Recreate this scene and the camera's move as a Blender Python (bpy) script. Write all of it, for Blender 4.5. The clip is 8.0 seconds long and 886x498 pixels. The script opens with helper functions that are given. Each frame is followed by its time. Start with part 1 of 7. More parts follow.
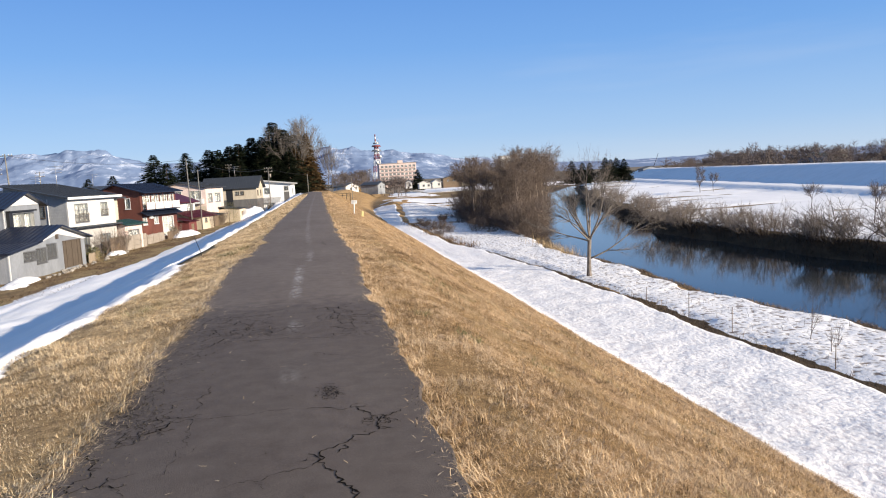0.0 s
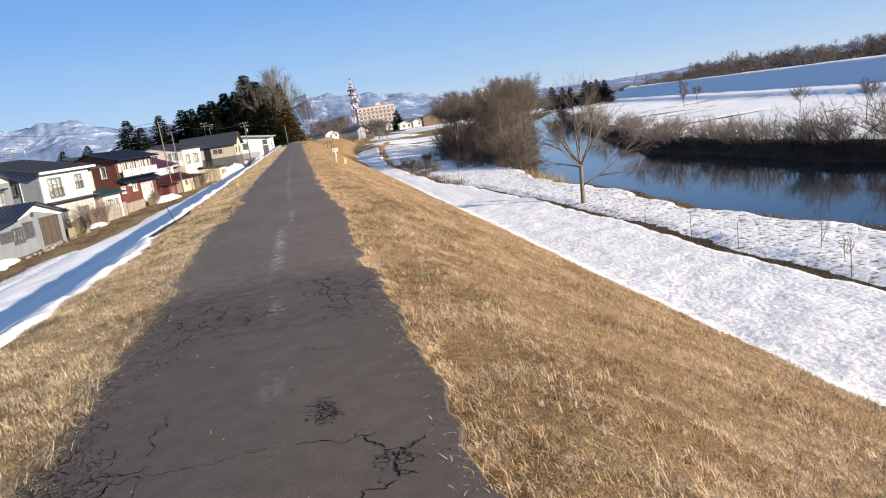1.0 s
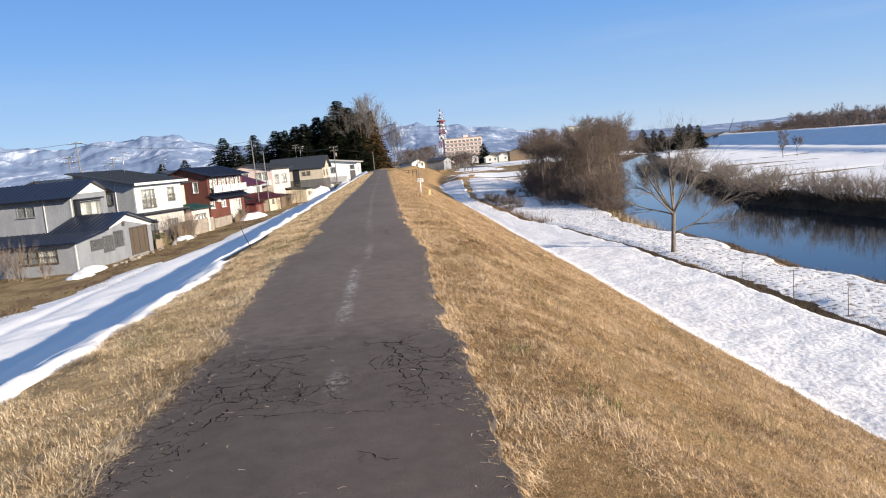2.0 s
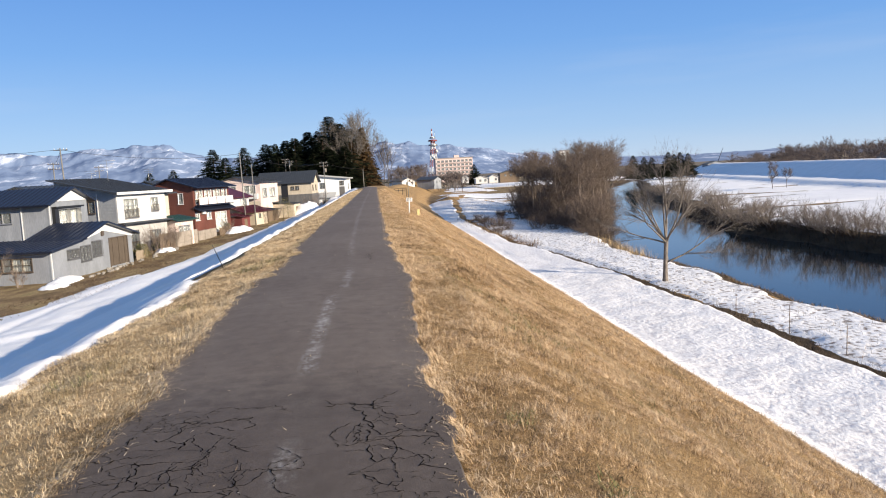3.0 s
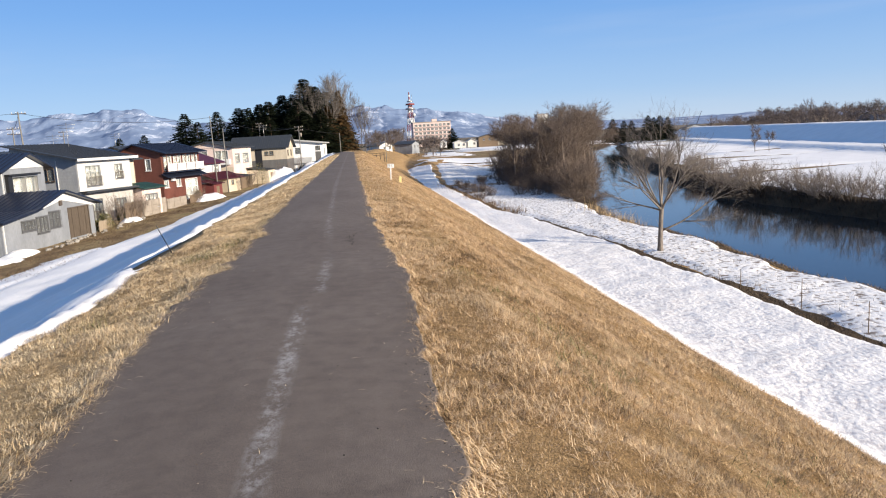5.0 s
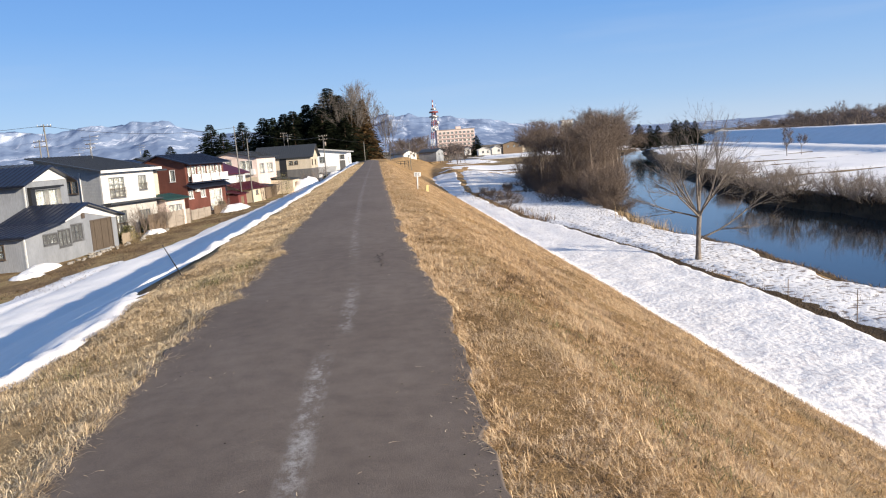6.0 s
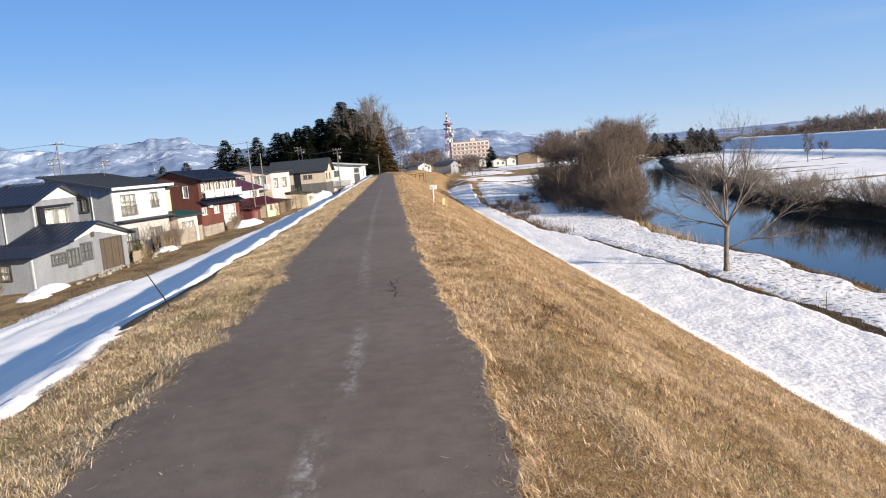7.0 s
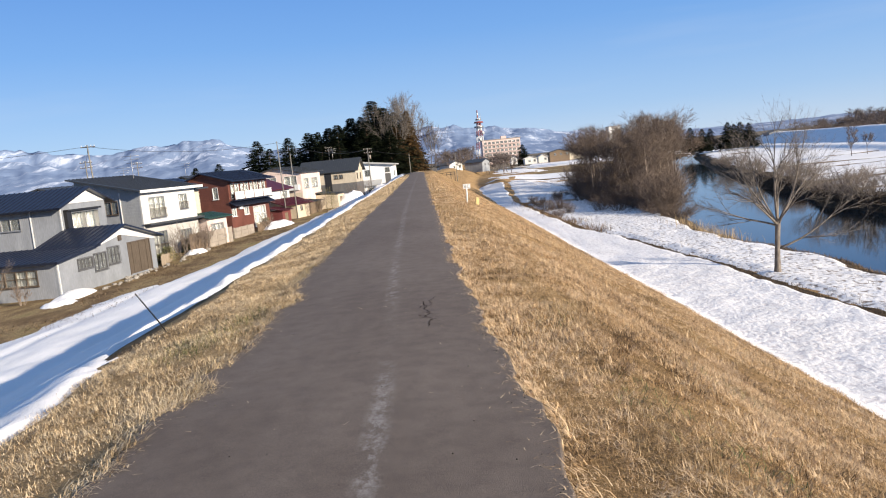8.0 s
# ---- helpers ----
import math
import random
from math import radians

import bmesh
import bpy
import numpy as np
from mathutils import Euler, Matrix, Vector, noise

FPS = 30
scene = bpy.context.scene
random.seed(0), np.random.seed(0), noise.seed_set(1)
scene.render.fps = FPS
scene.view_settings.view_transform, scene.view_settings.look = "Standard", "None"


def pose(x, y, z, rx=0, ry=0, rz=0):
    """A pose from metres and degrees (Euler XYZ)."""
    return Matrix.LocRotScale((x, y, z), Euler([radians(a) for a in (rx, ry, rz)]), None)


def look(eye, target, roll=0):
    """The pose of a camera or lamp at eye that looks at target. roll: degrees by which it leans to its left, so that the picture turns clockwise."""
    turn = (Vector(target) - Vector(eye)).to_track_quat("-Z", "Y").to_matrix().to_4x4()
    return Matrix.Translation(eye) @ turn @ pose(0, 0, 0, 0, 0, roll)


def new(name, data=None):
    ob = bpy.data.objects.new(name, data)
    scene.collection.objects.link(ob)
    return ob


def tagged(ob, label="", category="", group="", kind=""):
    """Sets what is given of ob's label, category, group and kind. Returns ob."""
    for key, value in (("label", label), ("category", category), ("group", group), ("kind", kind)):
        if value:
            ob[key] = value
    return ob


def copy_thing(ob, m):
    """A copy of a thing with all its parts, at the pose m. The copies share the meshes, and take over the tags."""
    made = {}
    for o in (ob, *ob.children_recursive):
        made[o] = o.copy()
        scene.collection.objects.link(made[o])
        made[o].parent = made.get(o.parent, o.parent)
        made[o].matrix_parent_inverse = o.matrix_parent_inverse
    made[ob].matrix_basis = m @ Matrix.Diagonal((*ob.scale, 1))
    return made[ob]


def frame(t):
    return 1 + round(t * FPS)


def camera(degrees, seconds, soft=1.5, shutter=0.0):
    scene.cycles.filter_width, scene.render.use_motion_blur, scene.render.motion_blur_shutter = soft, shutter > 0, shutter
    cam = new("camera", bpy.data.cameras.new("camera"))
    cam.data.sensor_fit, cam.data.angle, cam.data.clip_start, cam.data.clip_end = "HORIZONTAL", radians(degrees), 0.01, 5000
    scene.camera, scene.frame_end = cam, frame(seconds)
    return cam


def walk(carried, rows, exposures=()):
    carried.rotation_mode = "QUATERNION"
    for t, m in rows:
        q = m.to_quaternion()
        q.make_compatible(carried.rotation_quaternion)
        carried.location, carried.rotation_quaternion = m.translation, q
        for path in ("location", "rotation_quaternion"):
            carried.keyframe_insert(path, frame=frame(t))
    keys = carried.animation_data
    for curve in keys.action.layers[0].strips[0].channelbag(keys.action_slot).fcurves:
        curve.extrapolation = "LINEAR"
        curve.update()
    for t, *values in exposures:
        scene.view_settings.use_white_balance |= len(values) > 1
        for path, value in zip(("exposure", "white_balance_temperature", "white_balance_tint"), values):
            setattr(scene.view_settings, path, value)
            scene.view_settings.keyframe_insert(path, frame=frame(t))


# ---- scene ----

cam = camera(60.0, 8.0, soft=1.12)
PATH = [
    (0, (0.07, -0.394, 1.77), (0.376, 1.574, 1.581), -3.4),
    (0.5, (0.161, 0.488, 1.766), (0.507, 2.44, 1.499), -5.6),
    (1, (0.175, 1.318, 1.745), (0.488, 3.262, 1.396), -8.8),
    (1.5, (0.186, 2.131, 1.735), (0.414, 4.097, 1.447), -7.3),
    (1.7, (0.194, 2.486, 1.762), (0.343, 4.463, 1.503), -6.8),
    (2.8, (0.358, 3.876, 1.853), (0.524, 5.857, 1.633), -2.8),
    (3, (0.35, 4.269, 1.825), (0.512, 6.253, 1.631), -3.3),
    (3.5, (0.319, 5.158, 1.836), (0.465, 7.145, 1.658), -4.9),
    (4, (0.309, 5.977, 1.835), (0.49, 7.956, 1.61), -4.8),
    (4.2, (0.343, 6.252, 1.828), (0.542, 8.227, 1.584), -4.5),
    (5.3, (0.213, 8.223, 1.827), (0.421, 10.191, 1.535), -3.3),
    (5.5, (0.2, 8.582, 1.809), (0.387, 10.553, 1.521), -3.7),
    (6, (0.183, 9.431, 1.811), (0.334, 11.408, 1.546), -4.2),
    (6.5, (0.186, 10.323, 1.804), (0.318, 12.304, 1.559), -4.7),
    (7, (0.224, 11.184, 1.784), (0.337, 13.167, 1.553), -5.1),
    (7.5, (0.206, 12.245, 1.757), (0.309, 14.228, 1.521), -5.4),
    (8, (0.209, 13.21, 1.757), (0.24, 15.197, 1.53), -5.8),
]
walk(cam, [(t, look(eye, target, roll)) for t, eye, target, roll in PATH], exposures=[(0, 0.86), (8, 0.86)])

# ---- light ----
SUN_AZ, SUN_EL = 128.5, 16.2      # degrees clockwise from +y, degrees above the horizon
world = bpy.data.worlds.new("sky")
scene.world = world
world.use_nodes = True
wn = world.node_tree
sky = wn.nodes.new("ShaderNodeTexSky")
sky.sky_type = "NISHITA"
sky.sun_disc = False
sky.sun_elevation, sky.sun_rotation = radians(SUN_EL), radians(SUN_AZ)
sky.air_density, sky.dust_density, sky.ozone_density = 1.0, 0.0, 1.5
# thin winter haze: the clear sky pales evenly towards the horizon
wco = wn.nodes.new("ShaderNodeTexCoord").outputs["Generated"]
wsep = wn.nodes.new("ShaderNodeSeparateXYZ")
wn.links.new(wco, wsep.inputs[0])
wramp = wn.nodes.new("ShaderNodeValToRGB")
for k, (p, c) in enumerate([(0.0, (0.52, 0.70, 0.95)), (0.05, (0.36, 0.585, 0.95)), (0.16, (0.18, 0.42, 0.90)), (0.30, (0.085, 0.275, 0.78)), (0.45, (0.12, 0.27, 0.62)), (1.0, (0.13, 0.21, 0.36))]):
    if k > 1:
        wramp.color_ramp.elements.new(p)
    wramp.color_ramp.elements[k].position = p
    wramp.color_ramp.elements[k].color = (*c, 1)
wn.links.new(wsep.outputs[2], wramp.inputs[0])
wsc = wn.nodes.new("ShaderNodeVectorMath")
wsc.operation = "SCALE"
wsc.inputs["Scale"].default_value = 3.8
wn.links.new(wramp.outputs[0], wsc.inputs[0])
# faint streaks of high cloud
wmap = wn.nodes.new("ShaderNodeMapping")
wmap.inputs["Scale"].default_value = (1.0, 1.0, 9.0)
wn.links.new(wco, wmap.inputs["Vector"])
wnoi = wn.nodes.new("ShaderNodeTexNoise")
wnoi.inputs["Scale"].default_value, wnoi.inputs["Detail"].default_value = 2.6, 6
wn.links.new(wmap.outputs[0], wnoi.inputs["Vector"])
wcl = wn.nodes.new("ShaderNodeValToRGB")
wcl.color_ramp.elements[0].position, wcl.color_ramp.elements[1].position = 0.52, 0.78
wcl.color_ramp.elements[1].color = (0.12, 0.12, 0.12, 1)
wn.links.new(wnoi.outputs["Fac"], wcl.inputs[0])
wm = wn.nodes.new("ShaderNodeMix")
wm.data_type = "RGBA"
wm.inputs[0].default_value = 0.92
wn.links.new(sky.outputs[0], wm.inputs[6])
wn.links.new(wsc.outputs[0], wm.inputs[7])
wm2 = wn.nodes.new("ShaderNodeMix")
wm2.data_type = "RGBA"
wm2.inputs[7].default_value = (3.0, 3.2, 3.6, 1)
wn.links.new(wcl.outputs[0], wm2.inputs[0])
wn.links.new(wm.outputs[2], wm2.inputs[6])
wn.nodes["Background"].inputs["Strength"].default_value = 0.13
wn.links.new(wm2.outputs[2], wn.nodes["Background"].inputs["Color"])
sun = new("sun", bpy.data.lights.new("sun", "SUN"))
sun.data.energy, sun.data.angle, sun.data.color = 5.0, radians(0.55), (1.0, 0.885, 0.72)
az, el = radians(SUN_AZ), radians(SUN_EL)
sun_way = Vector((math.sin(az) * math.cos(el), math.cos(az) * math.cos(el), math.sin(el)))
sun.matrix_world = look(sun_way * 50, (0, 0, 0))

# ---- materials ----


def node_mat(name, rough=0.8, metal=0.0, spec=0.3):
    m = bpy.data.materials.new(name)
    m.use_nodes = True
    b = m.node_tree.nodes["Principled BSDF"]
    b.inputs["Roughness"].default_value = rough
    b.inputs["Metallic"].default_value = metal
    b.inputs["Specular IOR Level"].default_value = spec
    return m, m.node_tree, b


def noise_node(nt, scale, detail=4.0, rough=0.55, coord=None, stretch=None):
    t = nt.nodes.new("ShaderNodeTexNoise")
    t.inputs["Scale"].default_value, t.inputs["Detail"].default_value, t.inputs["Roughness"].default_value = scale, detail, rough
    c = coord or nt.nodes.new("ShaderNodeTexCoord").outputs["Object"]
    if stretch:
        mp = nt.nodes.new("ShaderNodeMapping")
        mp.inputs["Scale"].default_value = stretch
        nt.links.new(c, mp.inputs["Vector"])
        c = mp.outputs["Vector"]
    nt.links.new(c, t.inputs["Vector"])
    return t


def ramp(nt, src, stops):
    r = nt.nodes.new("ShaderNodeValToRGB")
    e = r.color_ramp.elements
    while len(e) < len(stops):
        e.new(0.5)
    for k, (p, c) in enumerate(stops):
        e[k].position = p
        e[k].color = (*c, 1.0) if len(c) == 3 else c
    nt.links.new(src, r.inputs["Fac"])
    return r


def mix(nt, fac, a, b, mode="MIX"):
    x = nt.nodes.new("ShaderNodeMix")
    x.data_type, x.blend_type = "RGBA", mode
    for k, v in ((0, fac), (6, a), (7, b)):
        if isinstance(v, bpy.types.NodeSocket):
            nt.links.new(v, x.inputs[k])
        elif k == 0:
            x.inputs[0].default_value = v
        else:
            x.inputs[k].default_value = (*v, 1.0)
    return x.outputs[2]


def bump(nt, bsdf, src, strength, dist):
    bp = nt.nodes.new("ShaderNodeBump")
    bp.inputs["Strength"].default_value, bp.inputs["Distance"].default_value = strength, dist
    nt.links.new(src, bp.inputs["Height"])
    nt.links.new(bp.outputs["Normal"], bsdf.inputs["Normal"])


def grained(name, dark, light, scale=6.0, fine=60.0, rough=0.8, metal=0.0, bump_by=0.3, bump_dist=0.01, stretch=None, spec=0.3, spread=0.25):
    """Two scales of colour variation and a fine relief."""
    m, nt, b = node_mat(name, rough, metal, spec)
    n1, n2 = noise_node(nt, scale, 5, stretch=stretch), noise_node(nt, fine, 3, stretch=stretch)
    c1 = ramp(nt, n1.outputs["Fac"], [(0.5 - spread, dark), (0.5 + spread, light)]).outputs[0]
    g = ramp(nt, n2.outputs["Fac"], [(0.3, (0.8, 0.8, 0.8)), (0.7, (1.15, 1.15, 1.15))]).outputs[0]
    nt.links.new(mix(nt, 1.0, c1, g, "MULTIPLY"), b.inputs["Base Color"])
    bump(nt, b, n2.outputs["Fac"], bump_by, bump_dist)
    return m


def ribbed(name, dark, light, pitch, axis, rough=0.6, metal=0.0, depth=0.012):
    """Sheet or board cladding: a wave of that pitch along an axis of the thing, with weather stains."""
    m, nt, b = node_mat(name, rough, metal)
    co = nt.nodes.new("ShaderNodeTexCoord").outputs["Object"]
    sep = nt.nodes.new("ShaderNodeSeparateXYZ")
    nt.links.new(co, sep.inputs[0])
    if axis == "h":
        add = nt.nodes.new("ShaderNodeMath")
        nt.links.new(sep.outputs[0], add.inputs[0])
        nt.links.new(sep.outputs[1], add.inputs[1])
        src = add.outputs[0]
    else:
        src = sep.outputs[2]
    mul = nt.nodes.new("ShaderNodeMath")
    mul.operation = "MULTIPLY"
    mul.inputs[1].default_value = 1.0 / pitch
    nt.links.new(src, mul.inputs[0])
    fr = nt.nodes.new("ShaderNodeMath")
    fr.operation = "PINGPONG" if axis == "h" else "FRACT"
    if axis == "h":
        fr.inputs[1].default_value = 0.5
    nt.links.new(mul.outputs[0], fr.inputs[0])
    n1 = noise_node(nt, 0.9, 6, 0.6, co, (1, 1, 0.35))
    n2 = noise_node(nt, 14, 4, 0.6, co, (1, 1, 0.2))
    c1 = ramp(nt, n1.outputs["Fac"], [(0.3, dark), (0.65, light)]).outputs[0]
    g = ramp(nt, n2.outputs["Fac"], [(0.3, (0.85, 0.85, 0.84)), (0.65, (1.08, 1.08, 1.08))]).outputs[0]
    nt.links.new(mix(nt, 1.0, c1, g, "MULTIPLY"), b.inputs["Base Color"])
    bump(nt, b, fr.outputs[0], 0.6, depth)
    return m


# snow: clean, and dirty and pitted
def snow_mat(name, pit_tone, dimple, strength, mottle):
    m, nt, b = node_mat(name, 0.62, 0.0, 0.25)
    co = nt.nodes.new("ShaderNodeTexCoord").outputs["Object"]
    big, mid, fine = noise_node(nt, 0.35, 4, 0.5, co), noise_node(nt, dimple, 3, 0.5, co, (1.0, 0.8, 1.0)), noise_node(nt, 28, 4, 0.65, co)
    c1 = ramp(nt, big.outputs["Fac"], [(0.3, (0.90, 0.865, 0.835)), (0.6, (0.96, 0.925, 0.895))]).outputs[0]
    # darker tone in the hollows of the relief; brown dirt for the old snow
    d = ramp(nt, mid.outputs["Fac"], [(mottle, pit_tone), (mottle + 0.13, (1, 1, 1))]).outputs[0]
    c2 = mix(nt, 1.0, c1, d, "MULTIPLY")
    f = ramp(nt, fine.outputs["Fac"], [(0.32, (0.9, 0.9, 0.9)), (0.5, (1, 1, 1))]).outputs[0]
    nt.links.new(mix(nt, 1.0, c2, f, "MULTIPLY"), b.inputs["Base Color"])
    h = nt.nodes.new("ShaderNodeMath")
    h.operation = "MULTIPLY_ADD"
    h.inputs[1].default_value = 0.22
    nt.links.new(fine.outputs["Fac"], h.inputs[0])
    nt.links.new(mid.outputs["Fac"], h.inputs[2])
    bump(nt, b, h.outputs[0], strength, 0.12)
    return m


SNOW = snow_mat("snow", (0.76, 0.74, 0.755), 5.0, 0.5, 0.37)
SNOW_ROUGH = snow_mat("old snow", (0.27, 0.22, 0.18), 3.2, 0.55, 0.35)
SNOW_SMOOTH = snow_mat("wind-smoothed snow", (0.93, 0.93, 0.95), 1.1, 0.25, 0.25)


def ground_mat(name, stops, fine_lo, scale):
    m, nt, b = node_mat(name, 0.95, 0, 0.1)
    co = nt.nodes.new("ShaderNodeTexCoord").outputs["Object"]
    n0, n1, n2 = noise_node(nt, scale, 5, 0.6, co, (1, 0.5, 1)), noise_node(nt, 9, 5, 0.65, co), noise_node(nt, 70, 4, 0.7, co, (1, 0.6, 1))
    c = ramp(nt, n0.outputs["Fac"], stops).outputs[0]
    a = ramp(nt, n1.outputs["Fac"], [(0.28, (0.62, 0.58, 0.52)), (0.62, (1.12, 1.1, 1.05))]).outputs[0]
    f = ramp(nt, n2.outputs["Fac"], [(0.3, (fine_lo, fine_lo, fine_lo)), (0.65, (1.15, 1.15, 1.15))]).outputs[0]
    nt.links.new(mix(nt, 1.0, mix(nt, 1.0, c, a, "MULTIPLY"), f, "MULTIPLY"), b.inputs["Base Color"])
    bump(nt, b, n2.outputs["Fac"], 0.9, 0.05)
    return m


TURF = ground_mat("dry turf", [(0.25, (0.235, 0.147, 0.073)), (0.5, (0.43, 0.283, 0.143)), (0.75, (0.56, 0.39, 0.21))], 0.35, 0.45)
TURF_PALE = ground_mat("bleached turf", [(0.25, (0.36, 0.245, 0.13)), (0.5, (0.56, 0.395, 0.215)), (0.75, (0.68, 0.50, 0.295))], 0.5, 0.45)
SOIL = ground_mat("bare soil", [(0.3, (0.13, 0.09, 0.055)), (0.46, (0.25, 0.175, 0.10)), (0.56, (0.36, 0.27, 0.15)), (0.72, (0.27, 0.23, 0.11))], 0.6, 0.45)
MUD = ground_mat("river mud", [(0.3, (0.05, 0.038, 0.028)), (0.7, (0.13, 0.095, 0.06))], 0.6, 0.8)
FIELD = ground_mat("far fields", [(0.3, (0.16, 0.13, 0.10)), (0.6, (0.25, 0.21, 0.16))], 0.8, 0.02)


def asphalt_mat():
    m, nt, b = node_mat("worn asphalt", 0.86, 0, 0.25)
    co = nt.nodes.new("ShaderNodeTexCoord").outputs["Object"]
    big, mid, fine = noise_node(nt, 0.55, 5, 0.6, co, (1, 0.45, 1)), noise_node(nt, 5, 5, 0.6, co), noise_node(nt, 160, 3, 0.7, co)
    c = ramp(nt, big.outputs["Fac"], [(0.3, (0.145, 0.112, 0.091)), (0.7, (0.188, 0.151, 0.125))]).outputs[0]
    s = ramp(nt, mid.outputs["Fac"], [(0.3, (0.84, 0.83, 0.82)), (0.62, (1.06, 1.06, 1.05))]).outputs[0]
    g = ramp(nt, fine.outputs["Fac"], [(0.28, (0.62, 0.62, 0.62)), (0.55, (1.0, 1.0, 1.0)), (0.78, (1.5, 1.48, 1.45))]).outputs[0]
    base = mix(nt, 1.0, mix(nt, 1.0, c, s, "MULTIPLY"), g, "MULTIPLY")
    # the older, darker surfacing ends at a ragged joint about 11 m along
    sep0 = nt.nodes.new("ShaderNodeSeparateXYZ")
    nt.links.new(co, sep0.inputs[0])
    joint = nt.nodes.new("ShaderNodeMath")
    joint.operation = "MULTIPLY_ADD"
    joint.inputs[1].default_value = 1.6
    nt.links.new(mid.outputs["Fac"], joint.inputs[0])
    nt.links.new(sep0.outputs[1], joint.inputs[2])
    mr = nt.nodes.new("ShaderNodeMapRange")
    mr.inputs["From Min"].default_value, mr.inputs["From Max"].default_value = 11.2, 12.4
    nt.links.new(joint.outputs[0], mr.inputs["Value"])
    base = mix(nt, 1.0, base, mix(nt, mr.outputs["Result"], (0.72, 0.72, 0.73), (1.0, 1.0, 1.0)), "MULTIPLY")
    # worn line of paint along the middle
    sep = nt.nodes.new("ShaderNodeSeparateXYZ")
    nt.links.new(co, sep.inputs[0])
    along = nt.nodes.new("ShaderNodeMath")
    along.operation = "MULTIPLY"
    along.inputs[1].default_value = 1 / 60
    nt.links.new(sep.outputs[1], along.inputs[0])

    def profile(rows):
        return ramp(nt, along.outputs[0], [(y / 60, (v, v, v)) for y, v in rows]).outputs[0]
    # how far the line lies left of the middle, and how much of it is left, along the way
    lie = profile([(6, 0.31), (9, 0.35), (12, 0.43), (16.4, 0.44), (16.9, 0.28), (20, 0.27), (23, 0.36), (27, 0.45), (40, 0.60), (60, 0.66)])
    left_of = profile([(6.2, 0.0), (6.6, 0.4), (7.0, 0.0), (8.6, 0.0), (9.1, 0.7), (9.6, 0.0), (11.2, 0.0), (11.7, 0.9), (13.4, 0.7), (13.6, 0.9), (15.8, 0.9), (16.3, 0.05), (16.9, 0.05), (17.3, 0.75), (19.3, 0.5), (20.0, 0.08), (22.4, 0.1), (23.2, 0.5), (26.3, 0.5), (27.3, 0.12), (30, 0.5), (60, 0.35)])
    dist = nt.nodes.new("ShaderNodeMath")
    dist.operation = "ADD"
    nt.links.new(sep.outputs[0], dist.inputs[0])
    nt.links.new(lie, dist.inputs[1])
    ab = nt.nodes.new("ShaderNodeMath")
    ab.operation = "ABSOLUTE"
    nt.links.new(dist.outputs[0], ab.inputs[0])
    band = ramp(nt, ab.outputs[0], [(0.03, (1, 1, 1)), (0.115, (0, 0, 0))]).outputs[0]
    flake = noise_node(nt, 11, 6, 0.75, co, (1, 0.55, 1))
    fl = ramp(nt, flake.outputs["Fac"], [(0.46, (0.03, 0.03, 0.03)), (0.64, (0.9, 0.9, 0.9))]).outputs[0]
    k = mix(nt, 1.0, mix(nt, 1.0, band, fl, "MULTIPLY"), left_of, "MULTIPLY")
    base = mix(nt, k, base, (0.42, 0.395, 0.37))
    nt.links.new(base, b.inputs["Base Color"])
    bump(nt, b, fine.outputs["Fac"], 0.55, 0.006)
    return m


ASPHALT = asphalt_mat()
CRACK = grained("crack", (0.010, 0.008, 0.006), (0.026, 0.021, 0.017), 8, 60, 1.0, spec=0.02)
CHIP = grained("asphalt crumbs", (0.03, 0.026, 0.02), (0.10, 0.085, 0.065), 8, 60, 0.9)


def blade_mat(name, stops, tint=None):
    m, nt, b = node_mat(name, 0.75, 0, 0.2)
    geo = nt.nodes.new("ShaderNodeNewGeometry")
    patch = noise_node(nt, 0.7, 4, 0.6)
    tuft = noise_node(nt, 8.0, 3, 0.6)
    both = nt.nodes.new("ShaderNodeMath")
    both.operation = "MULTIPLY_ADD"
    both.inputs[1].default_value = 0.85
    nt.links.new(patch.outputs["Fac"], both.inputs[0])
    nt.links.new(tuft.outputs["Fac"], both.inputs[2])
    sc = nt.nodes.new("ShaderNodeMath")
    sc.operation = "MULTIPLY_ADD"
    sc.inputs[1].default_value, sc.inputs[2].default_value = 2.1, -1.66
    nt.links.new(both.outputs[0], sc.inputs[0])
    mx = nt.nodes.new("ShaderNodeMath")
    mx.operation = "MULTIPLY_ADD"
    mx.inputs[1].default_value = 0.62
    nt.links.new(geo.outputs["Random Per Island"], mx.inputs[0])
    nt.links.new(sc.outputs[0], mx.inputs[2])
    col = ramp(nt, mx.outputs[0], stops).outputs[0]
    if tint:
        # patches where another growth shows through, drawn out along the slope
        spread = noise_node(nt, 0.42, 5, 0.65, None, (1.9, 0.32, 1.0))
        col = mix(nt, ramp(nt, spread.outputs["Fac"], [(0.53, (0, 0, 0)), (0.70, (0.55, 0.55, 0.55))]).outputs[0], col, tint)
    nt.links.new(col, b.inputs["Base Color"])
    return m


